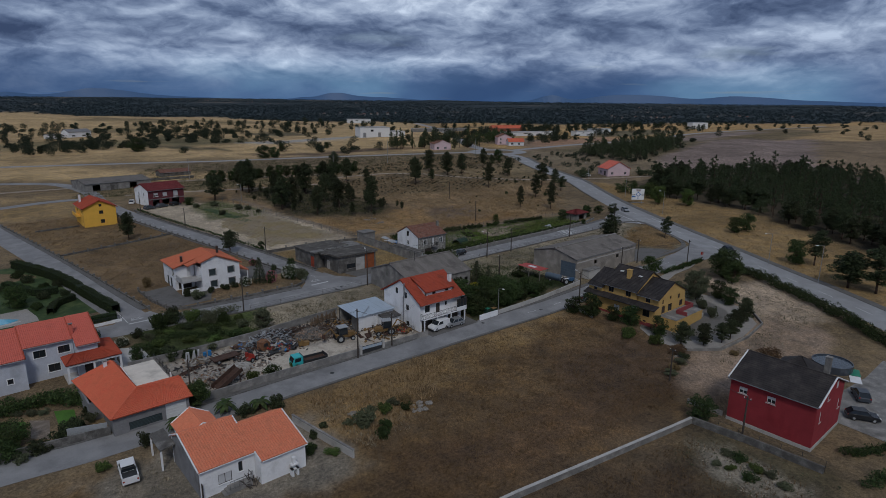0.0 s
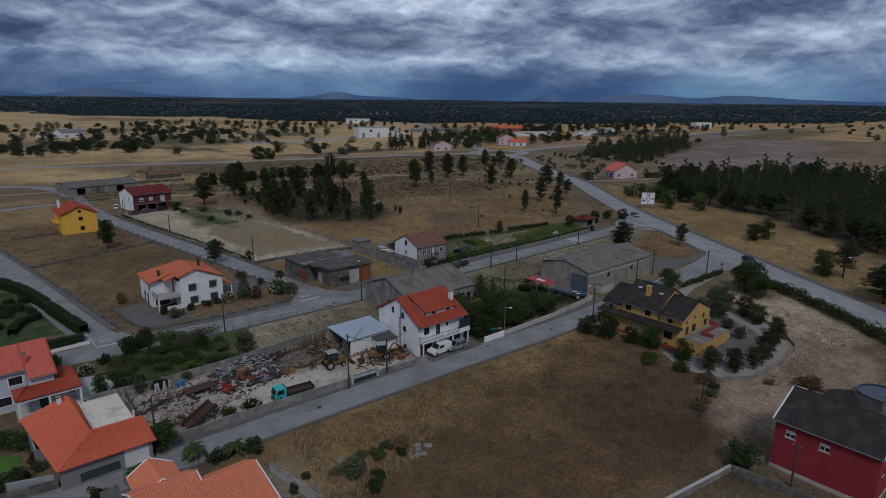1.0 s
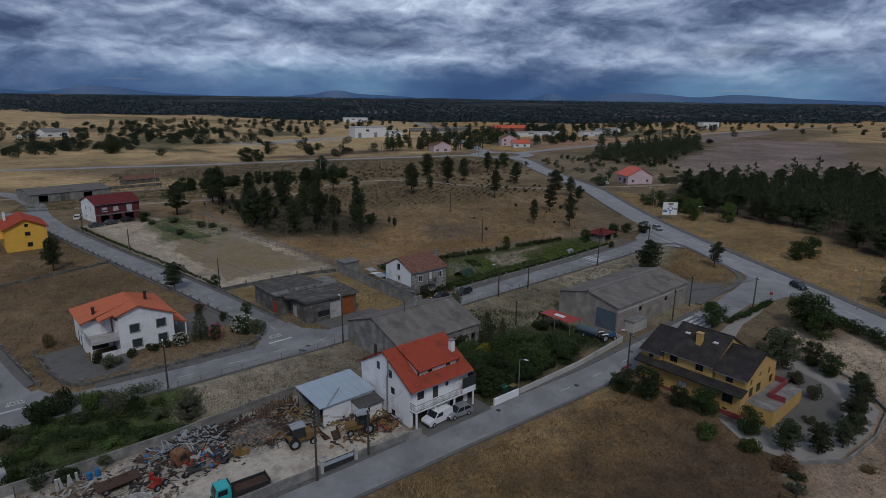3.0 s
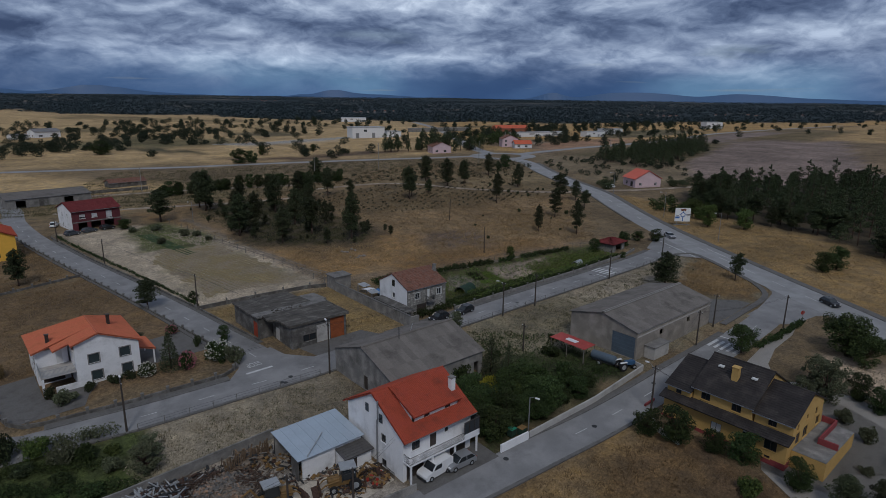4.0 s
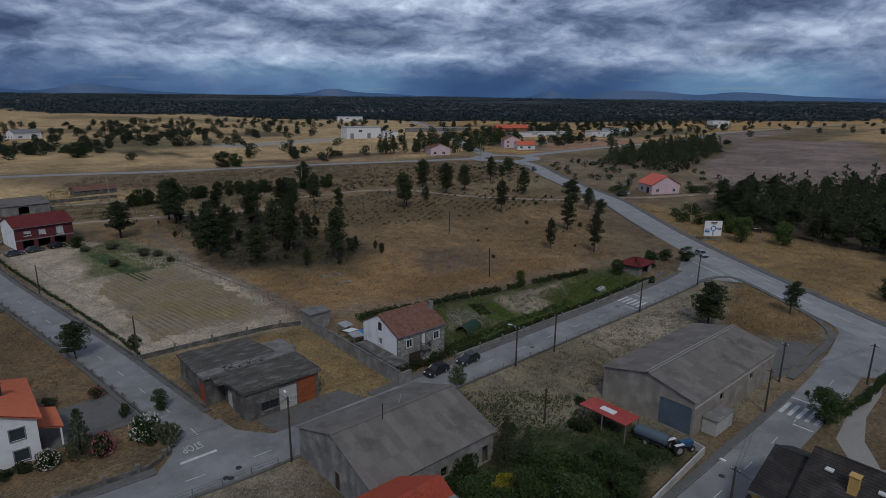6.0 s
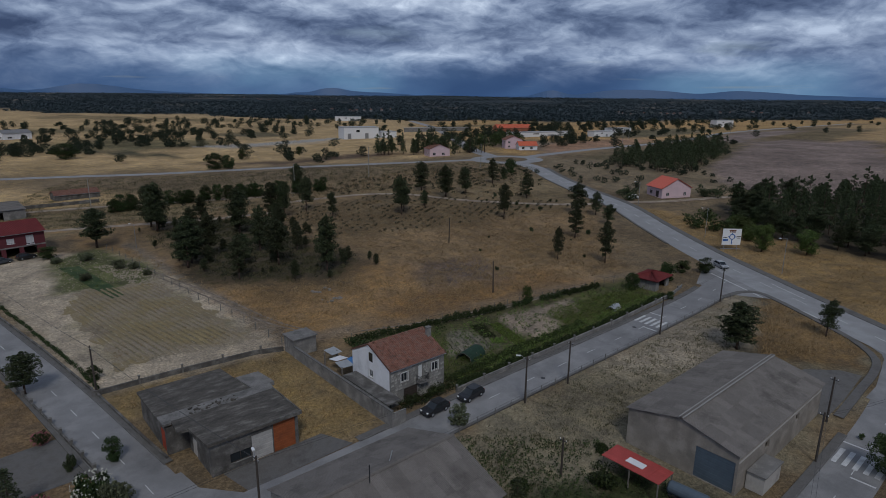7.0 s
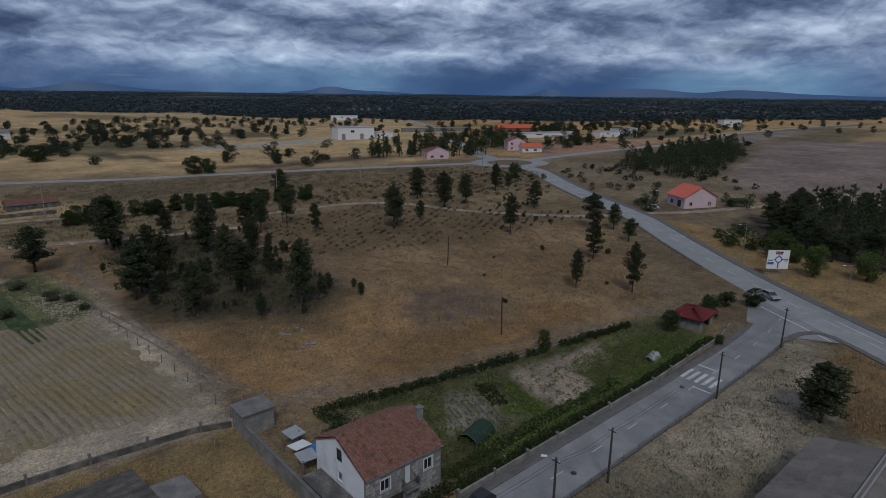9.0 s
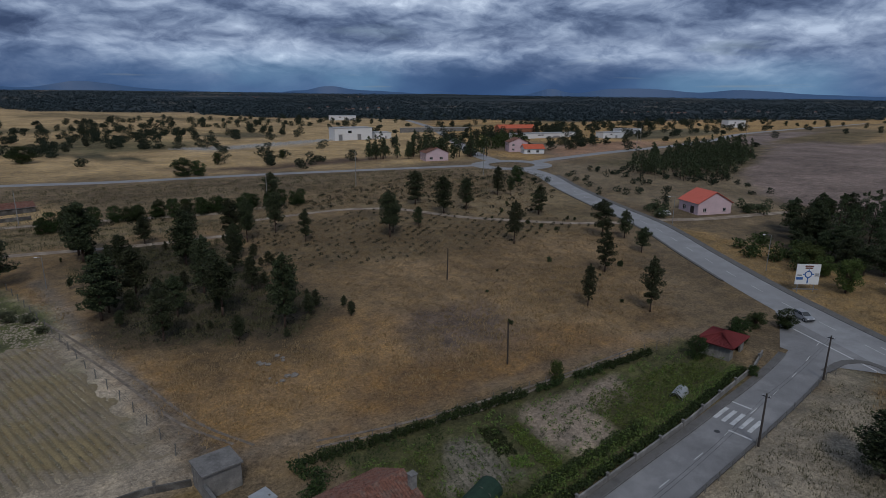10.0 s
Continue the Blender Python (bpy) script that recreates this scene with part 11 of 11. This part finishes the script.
def yard_pieces():
    t = thing("flat_trailer", "rusty maroon flat trailer with wheels", "trailer", (33.6, 95.2), 4)
    part("deck", Shape().box(-2.3, -1.0, 0.65, 2.3, 1.0, 0.8), "rust", t)
    for x in (-1.5, 1.5):
        for sy in (-1, 1):
            wheel(t, x, sy * 0.85, 0.38, 0.22)
    part("drawbar", Shape().tube((2.3, 0, 0.6), (3.4, 0, 0.3), 0.06), "rust", t)
    b = thing("rusty_tipper_body", "tilted rusty tipper body without wheels", "tipper body", (30.6, 86.2), 12)
    m = pose(0, 0, 1.0, 0, -24, 0)
    part("floor", Shape().box(-2.4, -1.0, 0, 2.4, 1.0, 0.1, m), "rust", b)
    part("side_board", Shape().box(-2.4, -1.0, 0.102, 2.4, -0.93, 0.7, m), "rust", b)
    part("side_board", Shape().box(-2.4, 0.93, 0.102, 2.4, 1.0, 0.7, m), "rust", b)
    part("prop", Shape().tube((1.6, -0.8, -0.1), (1.6, -0.8, 1.6), 0.07).tube((1.6, 0.8, -0.1), (1.6, 0.8, 1.6), 0.07).tube((2.2, 0, -0.1), (2.0, 0, 1.8), 0.06), "rust", b)
    for k, (x, y, sf, lab) in enumerate(((36.9, 94.0, "paint_red", "red metal drum standing upright"), (31.4, 98.7, "paint_blue", "blue plastic drum standing upright"), (32.3, 98.9, "paint_blue", "blue plastic drum standing upright"), (46.2, 96.6, "rust", "rusty metal drum standing upright"))):
        d = thing("drum", lab, "drum", (x, y))
        part("shell", Shape().tube((0, 0, -0.05), (0, 0, 0.9), 0.3, 0.3, 14), sf, d)
        part("hoop", Shape().tube((0, 0, 0.3), (0, 0, 0.34), 0.315, 0.315, 14), sf, d)
    m_ = thing("red_machine", "rusted red farm machine with forks", "machine", (37.0, 92.2), 30)
    part("frame", Shape().box(-0.9, -0.5, 0.4, 0.9, 0.5, 0.6).box(-0.1, -0.5, 0.6, 0.1, 0.5, 1.3), "paint_red", m_)
    for k in range(4):
        part("tine", Shape().tube((-0.8 + 0.5 * k, 0.5, 0.5), (-0.9 + 0.5 * k, 1.2, -0.05), 0.04), "rust", m_)
    wheel(m_, -0.6, -0.6, 0.42, 0.2)
    wheel(m_, 0.6, -0.6, 0.42, 0.2)
    c = thing("rusty_cabin", "rusty orange machine cabin lying in scrap", "machine", (40.6, 95.4), 20)
    part("shell", Shape().side([(-0.9, -0.05), (0.9, -0.05), (1.0, 1.1), (0.4, 1.7), (-0.8, 1.5)], -0.7, 0.7), "rust_cabin", c)
    # a dark plate on the closed shell stands in for the shaded hole
    part("opening", Shape().side([(-0.5, 0.6), (0.5, 0.6), (0.3, 1.3), (-0.5, 1.2)], -0.72, -0.701), "metal_dark", c)
    y = thing("loader_bucket", "small yellow loader part on the ground", "machine", (46.8, 92.2), -10)
    part("shell", Shape().side([(-0.9, -0.05), (0.9, -0.05), (1.0, 0.7), (0.2, 0.6), (-0.2, 1.1), (-0.9, 1.0)], -0.5, 0.5), "digger_yellow", y)
    part("lid", Shape().box(-0.8, -0.4, 1.0, -0.1, 0.4, 1.06), "metal_dark", y)
    for k in range(9):
        q = random.Random(k)
        x, yy = 39 + q.uniform(-1, 8), 95 + q.uniform(-3.5, 3)
        w = thing("tyre", "worn black tyre lying in scrap", "tyre", (x, yy), q.uniform(0, 180), group="scrapyard tyres")
        s = Shape()
        for j in range(12):
            a0, a1 = 2 * math.pi * j / 12, 2 * math.pi * (j + 1) / 12
            s.tube((0.36 * math.cos(a0), 0.36 * math.sin(a0), 0.1), (0.36 * math.cos(a1), 0.36 * math.sin(a1), 0.1), 0.13, n=6)
        part("casing", s, "rubber", w)
    g = Shape()
    rng = random.Random(40)
    for _ in range(260):
        x, yy = rng.uniform(25, 66), rng.uniform(84, 99.6)
        if 38 < x < 58 and 83 < yy < 91 and rng.random() < 0.8:
            continue
        a = rng.uniform(0.12, 0.4)
        g.box(-a / 2, -a / 3, -0.05, a / 2, a / 3, rng.uniform(0.05, 0.25), pose(x, yy, gz(x, yy), rng.uniform(-14, 14), rng.uniform(-14, 14), rng.uniform(0, 360)))
    tagged(part("yard_litter", g, "scrap_pale"), "pale litter and rubble strewn over the yard", "litter", kind="stuff")
    g = Shape()
    for _ in range(300):
        x, yy = rng.uniform(25, 66), rng.uniform(86, 100)
        if 40 < x < 58 and yy < 91:
            continue
        a = rng.uniform(0.2, 1.2)
        g.box(-a / 2, -0.07, -0.05, a / 2, 0.07, rng.uniform(0.05, 0.3), pose(x, yy, gz(x, yy), rng.uniform(-14, 14), rng.uniform(-20, 20), rng.uniform(0, 360)))
    tagged(part("yard_scrap", g, "scrap_mixed"), "rusty scrap strewn over the yard", "litter", kind="stuff")
    g = Shape()
    for k in range(26):
        x = 51.5 + 0.22 * k
        g.box(-0.09, -0.03, 0, 0.09, 0.03, rng.uniform(1.6, 2.8), pose(x, 97.6 + 0.02 * k, gz(x, 97), rng.uniform(8, 16), rng.uniform(-12, 12), 0))
    tagged(part("leaning_planks", g, "wood"), "row of old planks leaning by the shed", "planks", kind="stuff")
    g = Shape()
    for k in range(5):
        x = 28.2 + 0.5 * k
        g.box(-0.14, -0.04, 0, 0.14, 0.04, 2.4, pose(x, 98.4, gz(x, 98), 22, rng.uniform(-12, 12), 0))
    tagged(part("leaning_boards", g, "white_metal"), "white boards leaning on the yard wall", "boards", kind="stuff")
    l = thing("steel_beam", "long rusty steel beams on the ground", "beams", (26.8, 94.2), 24)
    for k in range(3):
        part("beam", Shape().box(-4.5, 0.35 * k, 0.0, 4.0, 0.35 * k + 0.14, 0.14), "rust", l)


yard_pieces()


def tangle(name, spots, n, surface, label, seed, size=(0.4, 1.9), thin=(0.05, 0.16), high=0.9):
    """Scrap lying thick and at all angles round some spots."""
    rng, g = random.Random(seed), Shape()
    for _ in range(n):
        cx, cy, sx, sy = rng.choice(spots)
        x, y = rng.gauss(cx, sx), min(99.9, max(84.2, rng.gauss(cy, sy)))
        a, b = rng.uniform(*size), rng.uniform(*thin)
        z = gz(x, y) + high * rng.random() * max(0.1, 1 - math.hypot((x - cx) / (2 * sx), (y - cy) / (2 * sy)))
        g.box(-a / 2, -b, -b / 2, a / 2, b, b / 2, pose(x, y, z, rng.uniform(-40, 40), rng.uniform(-35, 35), rng.uniform(0, 360)))
    tagged(part(name, g, surface), label, "scrap", kind="stuff")


BACK = [(40, 97.4, 2.6, 1.2), (45, 97, 3.0, 1.6), (50.5, 95.6, 2.8, 1.8), (55, 97, 2.4, 1.4), (48, 98.6, 4, 0.7)]
WEST = [(28.5, 95, 2.2, 2.2), (33, 93.4, 2.6, 2.0), (38, 94.6, 2.4, 2.0), (30, 88.6, 2.0, 1.6), (43, 93, 2.0, 1.2)]
SHED = [(58.5, 92.8, 1.6, 1.6), (63, 91, 1.8, 1.4), (64, 86.4, 1.2, 1.0), (60.8, 86, 1.8, 0.9)]
tangle("scrap_tangle", BACK + WEST + SHED, 600, "metal_dark", "dark tangled scrap metal and cable", 71, (0.25, 1.1), (0.04, 0.13))
tangle("scrap_tangle", BACK + WEST + SHED, 480, "rust", "rusty brown scrap iron lying in a tangle", 72, (0.25, 1.0), (0.04, 0.15))
tangle("brush_pile", [(48, 97, 2.6, 1.2), (52, 94.4, 2.4, 1.6), (44.5, 98.6, 2, 0.6)], 900, "bark", "brown pile of dry branches and roots", 73, (0.5, 2.0), (0.02, 0.05), 1.3)
tangle("pipe_tangle", [(43.6, 97.6, 1.9, 1.0), (39.6, 97.8, 1.4, 0.7)], 150, "galv", "grey pipes lying across each other", 74, (1.2, 3.2), (0.04, 0.07), 1.6)
tangle("scrap_tangle", WEST + SHED, 70, "scrap_pale", "pale sheet scraps and frames", 75, (0.3, 0.9), (0.06, 0.2), 0.5)
tangle("scrap_tangle", SHED + BACK[3:4], 110, "digger_yellow", "worn yellow machine parts in a heap", 76, (0.4, 1.2), (0.08, 0.22), 0.8)


# ---- garden and roadside things ----
def round_pool():
    p = thing("garden_pool", "round dark above-ground swimming pool", "pool", (112.0, 27.0))
    s = Shape()
    n = 28
    for k in range(n):
        a0, a1 = 2 * math.pi * k / n, 2 * math.pi * (k + 1) / n
        s.add([(r * math.cos(a), r * math.sin(a), z) for a in (a0, a1) for r, z in ((3.1, -0.05), (3.1, 1.2), (2.95, 1.2), (2.95, 0.2))], [(0, 4, 5, 1), (1, 5, 6, 2), (2, 6, 7, 3)])
    part("shell", s, "car_slate", p)
    part("water", Shape().tube((0, 0, 0.1), (0, 0, 1.0), 2.96, 2.96, 28), "pool_dark", p)
    g = thing("ground_sheet", "pale and green sheets lying beside the pool", "sheet", (110.0, 22.9), 20)
    part("sheet", Shape().box(-1.6, -0.8, 0.06, 1.2, 0.8, 0.1), "white_metal", g)
    part("sheet", Shape().box(1.4, -0.9, 0.06, 4.4, 0.9, 0.1), "paint_green", g)
    w = thing("swimming_pool", "small bright blue swimming pool with pale edging", "pool", (5.6, 138.2), z=gz(5.6, 138.2))
    part("edging", Shape().prism([(4.6 * math.cos(a), 2.9 * math.sin(a)) for a in np.linspace(0, 6.1, 20)], -0.2, 0.12), "concrete_pale", w)
    part("water", Shape().prism([(3.6 * math.cos(a), 2.0 * math.sin(a)) for a in np.linspace(0, 6.1, 20)], -0.1, 0.16), "pool_water", w)
    patch("pool_paving", [(-2, 134.6), (12, 134.6), (12, 137), (11, 143), (-2, 143)], "path_pale", "pale paving round the swimming pool", "paving", 0.06)


round_pool()


def small_things():
    for x, y in ((82.7, 81.0), (83.9, 80.3)):
        w = thing("waste_bin", "dark green wheeled waste bin by the wall", "bin", (x, y), 5, gz(x, y) + 0.17)
        part("body", Shape().prism([(-0.5, -0.4), (0.5, -0.4), (0.5, 0.4), (-0.5, 0.4)], 0.1, 1.05), "net_green", w)
        part("lid", Shape().box(-0.54, -0.45, 1.052, 0.54, 0.45, 1.12), "paint_green" if x < 83 else "digger_yellow", w)
    s = thing("stop_sign", "red octagonal stop sign on a thin post", "sign", (153.3, 70.6), 60)
    part("post", Shape().tube((0, 0, -0.2), (0, 0, 2.6), 0.035), "metal_grey", s)
    part("plate", Shape().tube((0.04, 0, 2.3), (0.07, 0, 2.3), 0.42, 0.42, 8), "paint_red", s)
    n = thing("shade_net", "dark green net tunnel in the vegetable garden", "net tunnel", (115.6, 125.2), 15)
    t = Shape()
    for k in range(8):
        a0, a1 = math.pi * k / 8, math.pi * (k + 1) / 8
        t.add([(x, 1.5 * math.cos(a), 1.5 * math.sin(a)) for a in (a0, a1) for x in (-2.2, 2.2)], [(0, 1, 3, 2)])
    part("net", t, "net_green", n)
    for x in (-2.2, 0, 2.2):
        part("hoop", Shape().tube((x, -1.5, -0.1), (x, -1.1, 1.05), 0.03).tube((x, -1.1, 1.05), (x, 0, 1.53), 0.03).tube((x, 0, 1.53), (x, 1.1, 1.05), 0.03).tube((x, 1.1, 1.05), (x, 1.5, -0.1), 0.03), "wood_grey", n)
    g = thing("plastic_tunnel", "small pale plastic tunnel in the garden", "tunnel", (152.2, 122.6), 10)
    t = Shape()
    for k in range(7):
        a0, a1 = math.pi * k / 7, math.pi * (k + 1) / 7
        t.add([(x, 0.9 * math.cos(a), 0.9 * math.sin(a)) for a in (a0, a1) for x in (-1.6, 1.6)], [(0, 1, 3, 2)])
    part("film", t, "galv", g)
    part("hoop", Shape().tube((-1.6, -0.9, -0.1), (-1.6, 0, 0.92), 0.03).tube((-1.6, 0, 0.92), (-1.6, 0.9, -0.1), 0.03), "metal_grey", g)
    rng = random.Random(3)
    for cx, cy, n_, lab in ((113, 168.5, 9, "pale"), (112.5, 162.5, 7, "pale"), (50, 61.8, 9, "grey"), (41.7, 65.6, 6, "grey"), (97, 47, 8, "grey")):
        for k in range(n_):
            x, y = cx + rng.uniform(-2.2, 2.2), cy + rng.uniform(-1.2, 1.2)
            r = rng.uniform(0.2, 0.6)
            ob = tagged(part("boulder", Shape().ball((0, 0, 0), (r, r * rng.uniform(0.6, 1), r * 0.5), rng, 0.2, 8, 5), "rock"), lab + " weathered boulder lying in dry grass", "boulder", "field boulders")
            ob.location = (x, y, gz(x, y) + r * 0.15)
    for x, y in ((78.8, 78.3), (45.2, 79.4), (66, 112.6), (67.8, 113.4), (66.4, 112.2), (104, 114.6), (119, 113), (147.2, 114.9), (109.5, 76.3), (93, 75.4)):
        ob = tagged(part("manhole_cover", Shape().tube((0, 0, -0.02), (0, 0, 0.0), 0.36, 0.36, 16), "metal_dark"), "round dark iron manhole cover in asphalt", "manhole cover", "manhole covers")
        ob.location = (x, y, gz(x, y) + 0.085)
    for x, y in ((27.2, 80.9 - 2.3), (20.6, 78.3), (31.4, 76.3)):
        p = thing("palm_tree", "small palm with arching green fronds", "palm", (x, y), rng.uniform(0, 90))
        part("trunk", Shape().tube((0, 0, -0.1), (0, 0, 1.3), 0.22, 0.18, 8), "bark", p)
        for k in range(18):
            a, up = k * 2.4, rng.uniform(0.2, 1.1)
            s = Shape()
            pts = [(1.7 * t * math.cos(a), 1.7 * t * math.sin(a), 1.3 + up * 1.6 * t - 1.7 * t * t) for t in np.linspace(0, 1, 7)]
            sx, sy = -math.sin(a), math.cos(a)
            for q in range(6):
                w0, w1 = 0.32 * math.sin(math.pi * (q + 0.4) / 6.6), 0.32 * math.sin(math.pi * (q + 1.4) / 6.6)
                p0, p1 = pts[q], pts[q + 1]
                s.add([(p0[0] - sx * w0, p0[1] - sy * w0, p0[2] - 0.08), p0, (p0[0] + sx * w0, p0[1] + sy * w0, p0[2] - 0.08), (p1[0] - sx * w1, p1[1] - sy * w1, p1[2] - 0.08), p1, (p1[0] + sx * w1, p1[1] + sy * w1, p1[2] - 0.08)], [(0, 1, 4, 3), (1, 2, 5, 4)])
            part("frond", s, "hedge_leaf", p)


small_things()
